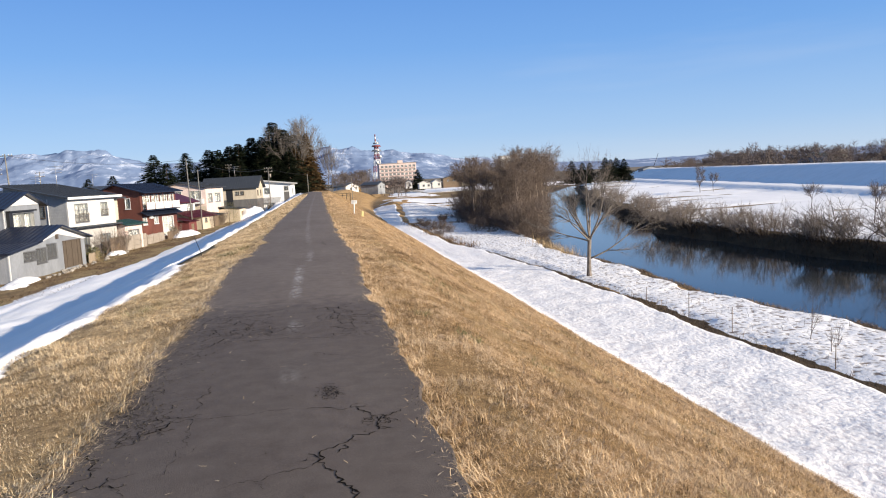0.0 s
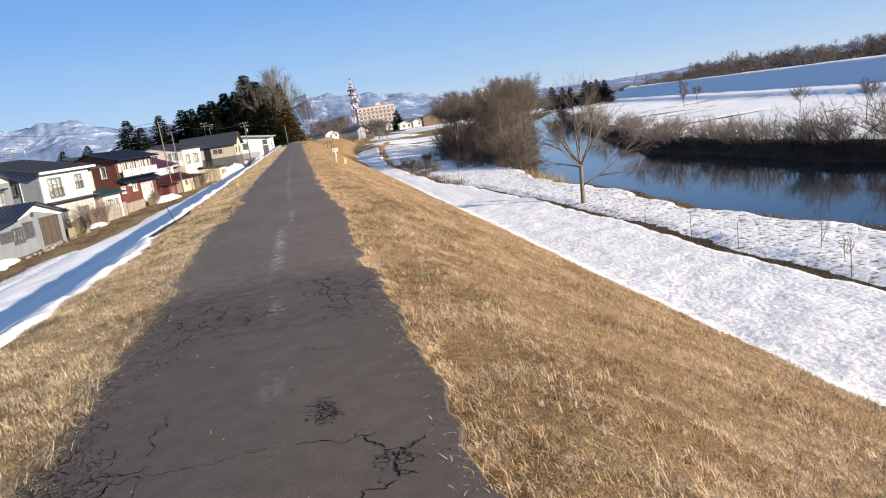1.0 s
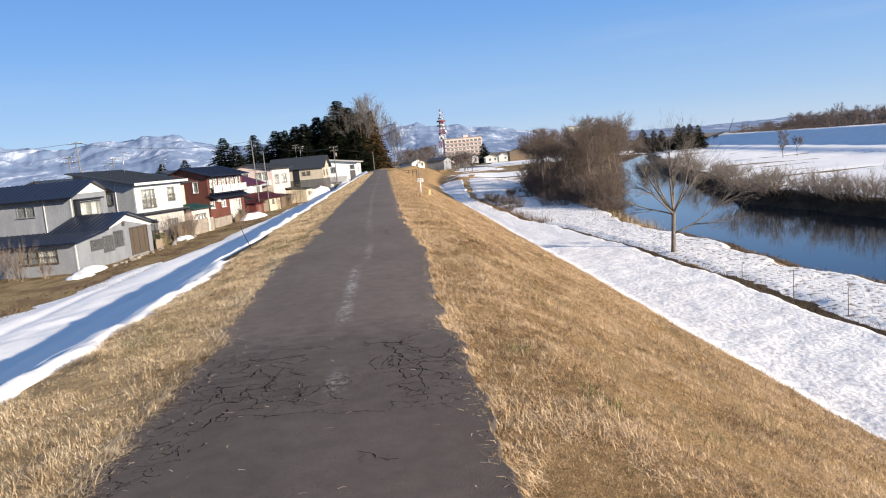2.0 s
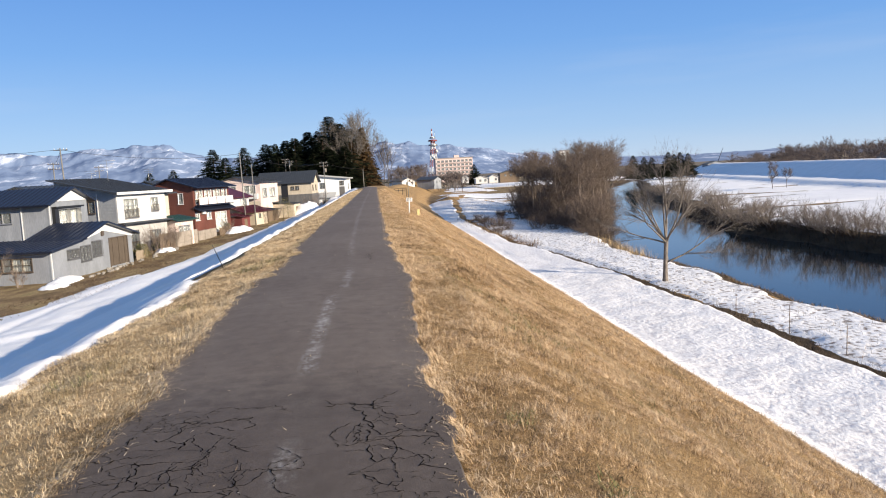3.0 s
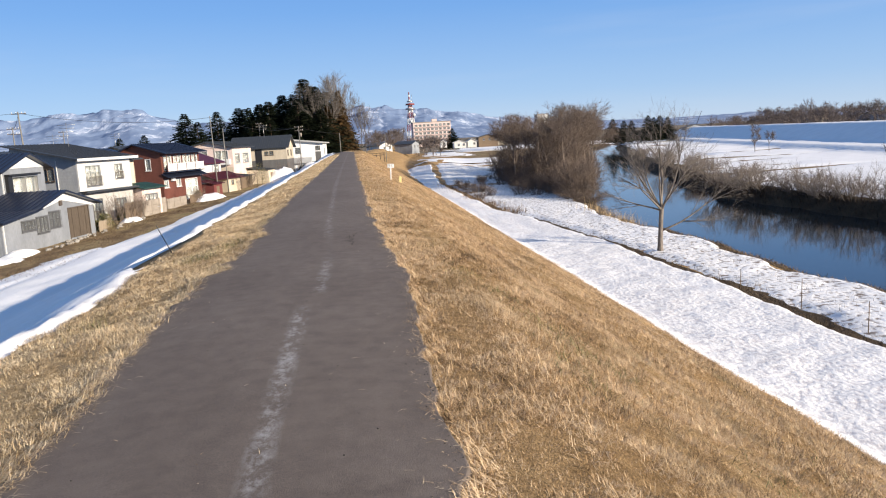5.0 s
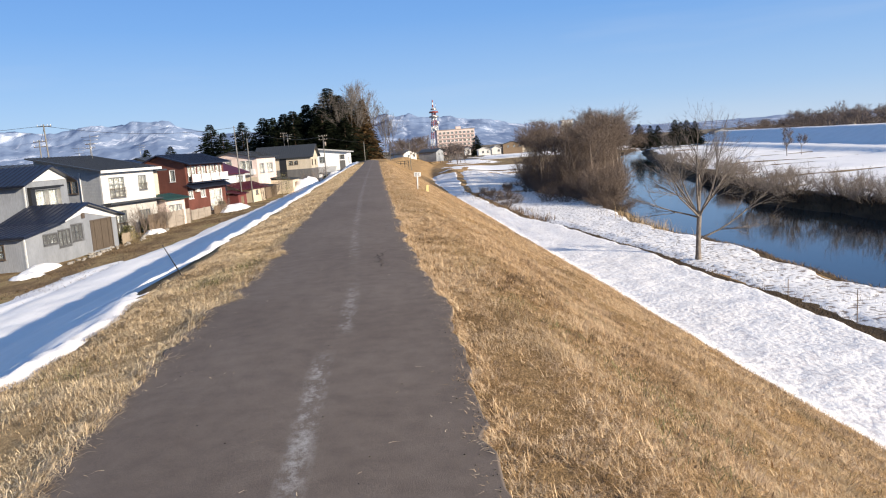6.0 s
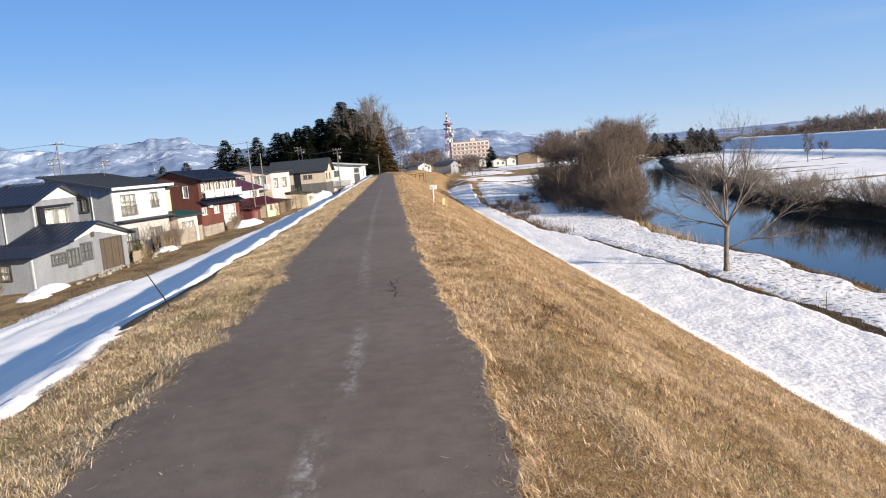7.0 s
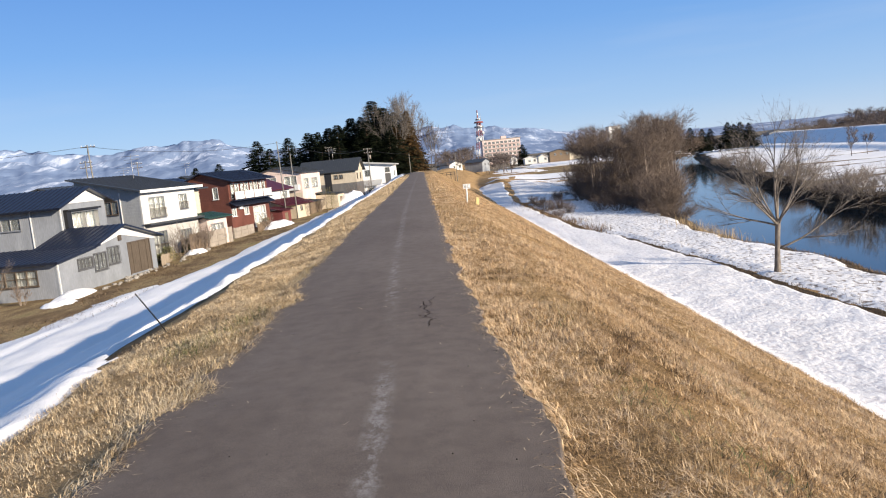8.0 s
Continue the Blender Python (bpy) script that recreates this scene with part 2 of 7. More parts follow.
STRAW = blade_mat("dead grass", [(0.06, (0.085, 0.052, 0.026)), (0.28, (0.25, 0.155, 0.075)), (0.5, (0.535, 0.355, 0.188)), (0.85, (0.72, 0.53, 0.335))], (0.23, 0.18, 0.082))
STRAW_PALE = blade_mat("bleached grass", [(0.06, (0.13, 0.088, 0.046)), (0.28, (0.34, 0.235, 0.13)), (0.5, (0.59, 0.425, 0.245)), (0.85, (0.78, 0.61, 0.40))], (0.26, 0.205, 0.095))
GREEN = blade_mat("green grass", [(0.15, (0.06, 0.065, 0.024)), (0.45, (0.12, 0.13, 0.046)), (0.65, (0.20, 0.185, 0.075)), (0.8, (0.36, 0.29, 0.14))])
REED = blade_mat("dry reeds", [(0.2, (0.22, 0.15, 0.08)), (0.6, (0.40, 0.285, 0.16)), (0.8, (0.50, 0.375, 0.22))])
WEED = blade_mat("dead weeds", [(0.2, (0.065, 0.043, 0.027)), (0.7, (0.22, 0.15, 0.09))])

# darker tones of the dead weeds, for the waterline and the snow's edge
WEED_DARK = blade_mat("dark brown dead brush", [(0.2, (0.03, 0.021, 0.015)), (0.7, (0.10, 0.07, 0.047))])


def bark_mat(name, dark, light):
    return grained(name, dark, light, 7, 45, 0.9, bump_by=0.6, bump_dist=0.02, stretch=(1, 1, 0.3), spread=0.2)


BARK = bark_mat("grey-brown bark", (0.09, 0.075, 0.063), (0.23, 0.196, 0.168))
TWIG = bark_mat("brown twigs", (0.088, 0.066, 0.052), (0.178, 0.133, 0.105))
TWIG_GREY = bark_mat("grey twigs", (0.15, 0.115, 0.092), (0.28, 0.22, 0.175))
TWIG_FAR = bark_mat("dull grey-brown twigs", (0.075, 0.058, 0.048), (0.15, 0.12, 0.10))
TWIG_PALE = bark_mat("pale grey twigs", (0.15, 0.12, 0.10), (0.30, 0.25, 0.21))
POPLAR = bark_mat("poplar bark", (0.10, 0.085, 0.072), (0.18, 0.157, 0.138))
# brown twigs with the greying of distance haze put into the colour
TWIG_HAZED = bark_mat("haze-greyed twigs of far woods", (0.095, 0.075, 0.068), (0.17, 0.138, 0.125))
TRUNK = bark_mat("conifer bark", (0.06, 0.04, 0.03), (0.13, 0.09, 0.065))
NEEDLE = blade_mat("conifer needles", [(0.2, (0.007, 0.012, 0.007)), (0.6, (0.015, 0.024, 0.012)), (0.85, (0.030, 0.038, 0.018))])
CEDAR = blade_mat("winter-brown cedar needles", [(0.2, (0.034, 0.026, 0.014)), (0.6, (0.09, 0.056, 0.026)), (0.85, (0.155, 0.092, 0.04))])


def water_mat():
    m, nt, b = node_mat("river water", 0.06, 0, 0.5)
    b.inputs["Base Color"].default_value = (0.030, 0.033, 0.032, 1)
    b.inputs["IOR"].default_value = 1.33
    n = noise_node(nt, 1.1, 4, 0.55, None, (1, 0.35, 1))
    bump(nt, b, n.outputs["Fac"], 0.22, 0.02)
    return m


WATER = water_mat()


def plain(name, color, rough=0.5, metal=0.0, spec=0.4):
    dark = tuple(c * 0.86 for c in color)
    return grained(name, dark, color, 1.6, 35, rough, metal, 0.12, 0.004, spec=spec)


GREY_CLAD = ribbed("grey sheet cladding", (0.21, 0.218, 0.235), (0.285, 0.295, 0.315), 0.16, "h", 0.55)
GREY_WALL = ribbed("pale grey board cladding", (0.175, 0.185, 0.205), (0.235, 0.247, 0.27), 0.3, "v", 0.7)
WHITE_CLAD = ribbed("white board cladding", (0.48, 0.47, 0.455), (0.60, 0.59, 0.57), 0.3, "v", 0.7)
WHITE_BRIGHT = ribbed("fresh white cladding", (0.72, 0.72, 0.71), (0.82, 0.82, 0.81), 0.3, "v", 0.6)
# white house's ground floor: the awning's shade is painted into the colour
AWNING_SHADE_CLAD = ribbed("pale cladding dulled by awning shade", (0.36, 0.345, 0.33), (0.45, 0.435, 0.415), 0.3, "v", 0.7)
# white house's side wall: its shade is put into this grey
SHADED_SIDE = ribbed("white cladding greyed as in shade", (0.27, 0.28, 0.29), (0.36, 0.365, 0.37), 0.3, "v", 0.7)
CREAM_CLAD = ribbed("cream cladding", (0.44, 0.37, 0.28), (0.56, 0.48, 0.37), 0.3, "v", 0.7)
TAN_CLAD = ribbed("tan cladding", (0.40, 0.34, 0.26), (0.50, 0.43, 0.33), 0.3, "v", 0.7)
RED_CLAD = ribbed("red-brown cladding", (0.095, 0.034, 0.024), (0.14, 0.05, 0.036), 0.2, "v", 0.6)
DARK_CLAD = ribbed("dark grey cladding", (0.085, 0.08, 0.08), (0.13, 0.125, 0.12), 0.2, "h", 0.6)
PINK_CLAD = ribbed("pale pink cladding", (0.58, 0.45, 0.40), (0.68, 0.55, 0.49), 0.3, "v", 0.7)
ROOF_NAVY = plain("navy metal roofing", (0.022, 0.028, 0.05), 0.38, 0.35)
ROOF_GREY = plain("dark grey metal roofing", (0.06, 0.064, 0.07), 0.45, 0.3)
ROOF_MAROON = plain("maroon metal roofing", (0.085, 0.016, 0.022), 0.45, 0.2)
ROOF_GREEN = plain("green metal roofing", (0.03, 0.075, 0.06), 0.45, 0.2)
ROOF_PALE = plain("pale metal roofing", (0.50, 0.49, 0.47), 0.5, 0.2)
WHITE = plain("white paint", (0.66, 0.65, 0.63), 0.5)
FRAME = plain("brown window frame", (0.10, 0.075, 0.055), 0.4)
SLATE = plain("dull grey metal frame", (0.15, 0.15, 0.155), 0.5, 0.3)
ALU = plain("aluminium frame", (0.42, 0.41, 0.40), 0.35, 0.7)
BLACK = plain("black metal", (0.02, 0.02, 0.022), 0.45)
CURTAIN = grained("pale curtain", (0.18, 0.16, 0.14), (0.34, 0.31, 0.27), 3, 40, 0.9, stretch=(6, 6, 0.3))
ROOM = plain("dark sheet for unlit rooms", (0.10, 0.09, 0.08), 0.9)
WOOD = grained("weathered wood", (0.10, 0.07, 0.045), (0.22, 0.16, 0.11), 3, 30, 0.85, stretch=(4, 4, 0.4))
WOOD_DARK = grained("dark stained boards", (0.06, 0.046, 0.034), (0.12, 0.092, 0.068), 3, 30, 0.85, stretch=(4, 4, 0.4))
WOOD_PALE = grained("weathered pale wood", (0.25, 0.19, 0.13), (0.38, 0.31, 0.23), 3, 30, 0.85, stretch=(4, 4, 0.4))
CONCRETE = grained("concrete", (0.22, 0.185, 0.15), (0.36, 0.31, 0.26), 1.5, 30, 0.9, bump_by=0.4)
STONE = grained("field stone", (0.18, 0.16, 0.14), (0.36, 0.33, 0.29), 3, 30, 0.9, bump_by=0.5)
RED_PAINT = plain("signal red paint", (0.22, 0.055, 0.055), 0.6)
RED_DOOR = plain("faded red sheet", (0.15, 0.04, 0.036), 0.7)
POLE_GREY = grained("grey pole", (0.13, 0.12, 0.11), (0.22, 0.21, 0.19), 2, 30, 0.8)
YELLOW = plain("yellow post paint", (0.55, 0.45, 0.20), 0.6)
MORTAR = grained("building render", (0.50, 0.39, 0.36), (0.62, 0.50, 0.46), 0.6, 8, 0.85)
CABLE = plain("cable", (0.02, 0.02, 0.02), 0.6)


def glass_mat():
    m, nt, b = node_mat("window glass", 0.03, 0, 0.5)
    b.inputs["Transmission Weight"].default_value = 0.92
    b.inputs["Base Color"].default_value = (0.75, 0.8, 0.82, 1)
    b.inputs["IOR"].default_value = 1.45
    return m


GLASS = glass_mat()


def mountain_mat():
    m, nt, b = node_mat("far snowy woods hazed blue", 0.95, 0, 0.05)
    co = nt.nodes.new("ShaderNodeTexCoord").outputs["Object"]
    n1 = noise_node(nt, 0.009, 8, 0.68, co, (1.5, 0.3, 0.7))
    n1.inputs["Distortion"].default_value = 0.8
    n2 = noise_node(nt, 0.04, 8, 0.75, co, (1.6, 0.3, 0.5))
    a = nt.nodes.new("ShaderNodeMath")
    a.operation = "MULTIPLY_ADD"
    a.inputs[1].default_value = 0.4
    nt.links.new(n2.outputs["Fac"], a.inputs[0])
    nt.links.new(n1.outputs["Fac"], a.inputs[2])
    # blue distance haze is mixed into these wood and snow colours
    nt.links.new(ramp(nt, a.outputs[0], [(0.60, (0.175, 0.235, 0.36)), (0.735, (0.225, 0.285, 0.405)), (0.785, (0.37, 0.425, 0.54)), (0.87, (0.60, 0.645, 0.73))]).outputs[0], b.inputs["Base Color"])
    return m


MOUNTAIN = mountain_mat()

# ---- building helpers ----


def vnoise(x, y, seed=0):
    """Smooth value noise on arrays, 0 to 1."""
    x, y = np.asarray(x, float), np.asarray(y, float)
    xi, yi = np.floor(x), np.floor(y)
    fx, fy = x - xi, y - yi
    fx, fy = fx * fx * (3 - 2 * fx), fy * fy * (3 - 2 * fy)

    def h(a, b):
        v = np.sin(a * 127.1 + b * 311.7 + seed * 74.7) * 43758.5453
        return v - np.floor(v)
    return (h(xi, yi) * (1 - fx) + h(xi + 1, yi) * fx) * (1 - fy) + (h(xi, yi + 1) * (1 - fx) + h(xi + 1, yi + 1) * fx) * fy


def fbm(x, y, seed=0, octaves=4):
    s, a, t = 0.0, 0.5, 0.0
    for k in range(octaves):
        s = s + a * vnoise(x * 2 ** k, y * 2 ** k, seed + k)
        t += a
        a *= 0.5
    return s / t


def mesh_from(name, verts, faces, mats, smooth=False, index=None):
    me = bpy.data.meshes.new(name)
    me.from_pydata(verts if isinstance(verts, list) else verts.tolist(), [], faces if isinstance(faces, list) else faces.tolist())
    for m in (mats if isinstance(mats, (list, tuple)) else [mats]):
        me.materials.append(m)
    if index is not None:
        me.polygons.foreach_set("material_index", np.asarray(index, np.int32))
    if smooth:
        me.polygons.foreach_set("use_smooth", [True] * len(me.polygons))
    me.update()
    return me


def part(name, bm, material, parent, label=""):
    """Links a bmesh as one mesh object under a thing or a part."""
    me = bpy.data.meshes.new(name)
    bm.to_mesh(me)
    bm.free()
    me.materials.append(material)
    ob = new(name, me)
    ob.parent = parent
    return tagged(ob, label)


def thing(name, m, label, category, group="", kind=""):
    ob = new(name)
    ob.empty_display_size = 0.3
    ob.matrix_world = m
    return tagged(ob, label, category, group, kind)


def boxes(*rows):
    """A bmesh of boxes, each (x0, y0, z0, x1, y1, z1)."""
    bm = bmesh.new()
    for x0, y0, z0, x1, y1, z1 in rows:
        v = [bm.verts.new(p) for p in ((x0, y0, z0), (x1, y0, z0), (x1, y1, z0), (x0, y1, z0), (x0, y0, z1), (x1, y0, z1), (x1, y1, z1), (x0, y1, z1))]
        for f in ((0, 3, 2, 1), (4, 5, 6, 7), (0, 1, 5, 4), (1, 2, 6, 5), (2, 3, 7, 6), (3, 0, 4, 7)):
            bm.faces.new([v[k] for k in f])
    return bm


def rounded(bm, by=0.01):
    bmesh.ops.bevel(bm, geom=bm.edges[:], offset=by, segments=1, affect="EDGES")
    return bm


def prism(outline, axis, a, b):
    """A polygon given in the two axes other than axis, drawn out from a to b."""
    bm = bmesh.new()

    def at(p, d):
        return {"x": (d, p[0], p[1]), "y": (p[0], d, p[1]), "z": (p[0], p[1], d)}[axis]
    lo, hi = [bm.verts.new(at(p, a)) for p in outline], [bm.verts.new(at(p, b)) for p in outline]
    bm.faces.new(lo)
    bm.faces.new(hi[::-1])
    for k in range(len(outline)):
        j = (k + 1) % len(outline)
        bm.faces.new((lo[j], lo[k], hi[k], hi[j]))
    bmesh.ops.recalc_face_normals(bm, faces=bm.faces[:])
    return bm


def spike_data(lines):
    """The last branches as open three-sided spikes from root to tip."""
    vs, fs = [], []
    for pts, rad in lines:
        d = (pts[-1] - pts[0]).normalized()
        a = d.cross(Vector((0.31, 0.95, 0.07)) if abs(d.z) > 0.8 else Vector((0, 0, 1))).normalized()
        b = d.cross(a)
        i = len(vs)
        for w in (0.0, 2.094, 4.189):
            vs.append((pts[0] + (a * math.cos(w) + b * math.sin(w)) * rad[0])[:])
        vs.append(pts[-1][:])
        fs += [(i, i + 1, i + 3), (i + 1, i + 2, i + 3), (i + 2, i, i + 3)]
    return vs, fs


def tube_data(lines, sides=5):
    """Vertices and faces of tapered tubes: lines of (points, radii)."""
    vs, fs = [], []
    for pts, rad in lines:
        n = len(pts)
        base = len(vs)
        for k in range(n):
            d = pts[min(k + 1, n - 1)] - pts[max(k - 1, 0)]
            d = d.normalized() if d.length > 1e-9 else Vector((0, 0, 1))
            a = d.cross(Vector((0.31, 0.95, 0.07)) if abs(d.z) > 0.8 else Vector((0, 0, 1))).normalized()
            b = d.cross(a)
            for s in range(sides):
                w = 2 * math.pi * s / sides
                p = pts[k] + (a * math.cos(w) + b * math.sin(w)) * rad[k]
                vs.append((p.x, p.y, p.z))
        for k in range(n - 1):
            for s in range(sides):
                q = (s + 1) % sides
                fs.append((base + k * sides + s, base + k * sides + q, base + (k + 1) * sides + q, base + (k + 1) * sides + s))
        fs.append(tuple(base + s for s in range(sides))[::-1])
        fs.append(tuple(base + (n - 1) * sides + s for s in range(sides)))
    return vs, fs


def tubes(name, lines, mat, parent=None, sides=6, label="", smooth=True):
    vs, fs = tube_data(lines, sides)
    ob = new(name, mesh_from(name, vs, fs, mat, smooth))
    ob.parent = parent
    return tagged(ob, label)


# ---- the lie of the land ----
ROAD_END = 186.0


def shift(y):
    return np.where(y > 130, 2.6 * (np.maximum(y - 130, 0) / 105) ** 2, 0.0)


def ditch_x(y):
    return np.interp(y, [-200, 55, 77, 95, 150, 223, 400], [20.0, 20.0, 19.0, 16.9, 16.6, 22, 60]) + 0.14 * np.sin(y * 0.31) + 0.1 * np.sin(y * 0.83)


def near_bank(y):
    return np.interp(y, [-200, 30, 50, 93, 120, 164, 200, 300, 430, 5000], [30.5, 30.2, 28.8, 28.6, 34, 47.5, 59, 89, 145, 1500]) + 0.5 * np.sin(y * 0.21) + 0.25 * np.sin(y * 0.7)


def far_bank(y):
    return np.interp(y, [-200, 50, 82, 107, 117, 150, 204, 300, 368, 430, 5000], [50, 49.5, 47, 48.5, 52, 60, 74, 104, 126, 152, 1507]) + 0.6 * np.sin(y * 0.17) + 0.3 * np.sin(y * 0.53)


def dike_x(y):
    return 110 + (np.minimum(y, 430) - 137) * 0.219 + np.maximum(y - 430, 0) * 1.3


def land(x, y):
    """Height of the ground, on arrays."""
    x, y = np.broadcast_arrays(np.asarray(x, float), np.asarray(y, float))
    s, d, n, f, k = shift(y), ditch_x(y), near_bank(y), far_bank(y), dike_x(y)
    d = np.maximum(d, s + 15.5)
    n = np.maximum(n, d + 5)
    f = np.maximum(f, n + 5)
    k = np.maximum(k, f + 22)
    bed = np.where(y > 425, -7.2, -9.3)
    c = np.zeros_like(s)
    rows = [(-5000 + c, -4.9), (-70 + c, -4.7), (-23 + c, -4.52), (-16 + c, -4.3), (-13.3 + s, -4.24), (-5.4 + s, -1.0), (-4.4 + s, -0.47), (-3.4 + s, -0.17), (-2.0 + s, 0.0),
            (-0.6 + s, 0.0), (0.9 + s, -0.04), (1.7 + s, -0.16), (3.2 + s, -0.95), (12.25 + s, -6.5), (12.7 + s, -6.75), (13.3 + s, -6.84), (d - 0.6, -6.93), (d + 0.1, -7.3), (n - 2.2, -7.45), (n - 1.0, -7.75),
            (n, -8.3), (n + 3, bed), (f - 3, bed), (f, -8.3), (f + 1.3, -6.75), (f + 8, -6.6), (k - 10, -6.5), (k - 8, -5.75), (k, -5.5), (k + 11, -1.25), (k + 16, -1.15), (k + 27, -4.8), (6000 + c, -5.0)]
    z = np.full(x.shape, -4.9)
    for (xa, za), (xb, zb) in zip(rows[:-1], rows[1:]):
        t = np.clip((x - xa) / np.maximum(xb - xa, 1e-6), 0, 1)
        z = np.where(x >= xa, za + (zb - za) * t, z)
    # the levee sinks past the end of the path
    z = z - np.clip((y - 188) / 45, 0, 1) * 1.7 * np.clip((z + 5) / 4, 0, 1) * (x > -14 + s) * (x < 13 + s)
    # unevenness: none on the carriageway, more on the slopes
    off = np.clip((np.abs(x + 0.55 - s) - 1.3) / 1.5, 0, 1) * np.where((y > 420), 0.3, 1.0)
    z = z + off * (0.22 * (fbm(x * 0.16, y * 0.11, 3) - 0.5) + 0.15 * (fbm(x * 0.9, y * 0.7, 9) - 0.5) + 0.09 * (fbm(x * 2.1, y * 1.7, 10, 2) - 0.5) * ((x > 0) & (x < 13 + s)) + 0.24 * (fbm((x - s) * 0.85, y * 0.09, 12, 2) - 0.5) * np.clip((x - s - 1.6) / 1.5, 0, 1) * np.clip((12 + s - x) / 1.5, 0, 1))
    # humps of rough ground by the bend of the levee
    z = z + np.clip((y - 175) / 40, 0, 1) * np.clip((330 - y) / 60, 0, 1) * np.clip((x - 13 - s) / 6, 0, 1) * np.clip((34 + s - x) / 8, 0, 1) * 2.4 * fbm(x * 0.07, y * 0.045, 21, 3)
    return z


def steps(*runs):
    out = [runs[0][0]]
    for a, b, d in runs:
        out += list(np.linspace(a, b, max(2, int(round((b - a) / d)) + 1))[1:])
    return np.array(out)


def sheet(name, xs, ys, height, mats, keep=None, index=None, smooth=True):
    gx, gy = np.meshgrid(xs, ys)
    gz = height(gx, gy)
    nx, ny = len(xs), len(ys)
    a = (np.arange(ny - 1)[:, None] * nx + np.arange(nx - 1)[None, :]).ravel()
    faces = np.stack([a, a + 1, a + nx + 1, a + nx], 1)
    verts = np.stack([gx.ravel(), gy.ravel(), gz.ravel()], 1)
    idx = None
    if keep is not None:
        ok = keep(gx, gy).ravel()
        faces = faces[ok[faces].any(1)]
        used = np.unique(faces)
        remap = np.full(len(verts), -1)
        remap[used] = np.arange(len(used))
        verts, faces = verts[used], remap[faces]
    if index is not None:
        cx, cy = verts[faces].mean(1)[:, 0], verts[faces].mean(1)[:, 1]
        idx = index(cx, cy)
    return new(name, mesh_from(name, verts, faces, mats, smooth, idx))


def ground_kind(x, y):
    s = shift(y)
    k = np.zeros(x.shape, int)
    k[(x < -11 + s)] = 1
    k[(x > -6.3 + s) & (x < -3.9 + s) & (y > 23) & (y < 30)] = 1
    k[(np.abs(x - ditch_x(y)) < 1.0) & (y < 130)] = 2
    k[(x > 45) & (x < 190) & (k == 0)] = 1
    k[(x > near_bank(y) - 3.0 + 1.2 * fbm(x * 0.4, y * 0.4, 5)) & (x < far_bank(y) + 4)] = 2
    k[(np.abs(y) > 450) | (x < -90) | (x > 260)] = 3
    k[(x > -5.2 + s) & (x < -0.6 + s) & (k == 0)] = 4
    return k


gxs = steps((-5000, -1500, 900), (-1500, -300, 300), (-300, -60, 40), (-60, -16, 3), (-16, -6, 0.8), (-6, -1.5, 0.2), (-1.5, 1, 0.5), (1, 14, 0.25), (14, 34, 0.6), (34, 60, 1.2), (60, 190, 2), (190, 400, 30), (400, 5000, 900))
gys = steps((-600, -60, 90), (-60, -6, 4), (-6, 40, 0.3), (40, 120, 0.9), (120, 270, 3), (270, 520, 10), (520, 1500, 120), (1500, 5000, 900))
ground = sheet("ground", gxs, gys, land, [TURF, SOIL, MUD, FIELD, TURF_PALE], index=ground_kind)
tagged(ground, "levee of dry straw-coloured turf, bare soil and river banks", "ground", kind="structure")

water = new("water", mesh_from("water", [(14, -250, -8.2), (110, -250, -8.2), (240, 428, -8.2), (14, 428, -8.2)], [(0, 1, 2, 3)], WATER))
tagged(water, "calm blue river water mirroring bare banks", "river", kind="structure")

# road: a worn strip of asphalt with frayed edges


def road_mid(y):
    return -0.56 - np.maximum(y - 150, 0) ** 2 / 420 - np.clip((y - 30) / 120, 0, 1) * 0.1


def road_left(y):
    e = np.interp(y, [-10, 5, 8, 9.4, 11.3, 11.8, 12.7, 14, 16.2, 18.4, 18.95, 19.55, 20.1, 20.9, 22, 23.2, 23.9, 24.8, 26, 40, 60], [-1.72, -1.72, -1.80, -1.80, -1.76, -1.86, -1.94, -1.98, -2.06, -2.02, -2.06, -1.80, -2.04, -1.88, -1.92, -1.95, -1.74, -2.0, -2.05, -2.05, -1.95])
    return e + (road_mid(y) + 0.56) + 0.16 * (fbm(y * 1.1, y * 0 + 3.3, 31) - 0.5) + 0.1 * (vnoise(y * 5, y * 0 + 1.7, 32) - 0.5)


def road_right(y):
    e = np.interp(y, [-10, 4, 9, 10.2, 10.9, 11.6, 14, 17, 18.5, 20.5, 26, 50], [0.72, 0.78, 0.80, 0.82, 0.64, 0.68, 0.73, 0.84, 0.88, 0.70, 0.60, 0.53])
    return e + (road_mid(y) + 0.56) + 0.18 * (fbm(y * 0.9, y * 0 + 8.3, 33) - 0.5) + 0.12 * (vnoise(y * 4.3, y * 0 + 5.7, 34) - 0.5)


rys = steps((-12, 40, 0.12), (40, ROAD_END, 0.6))
cols = np.array([0, 0.006, 0.010, 0.2, 0.35, 0.5, 0.65, 0.8, 0.990, 0.994, 1.0])
rl, rr = road_left(rys), road_right(rys)
rx = rl[:, None] + (rr - rl)[:, None] * cols[None, :]
ry = np.repeat(rys[:, None], len(cols), 1)
crown = 0.03 * (1 - (2 * cols - 1) ** 2)[None, :] + np.where((cols == 0) | (cols == 1), -0.03, 0.018)[None, :]
sag = np.maximum(ry - 160, 0) ** 2 * 0.0006
rz = np.maximum(crown - sag, land(rx, ry) + np.where((cols == 0) | (cols == 1), -0.03, 0.02)[None, :]) + 0.001 * (fbm(rx * 0.8, ry * 0.8, 41) - 0.5)
nr, nc = rx.shape
a0 = (np.arange(nr - 1)[:, None] * nc + np.arange(nc - 1)[None, :]).ravel()
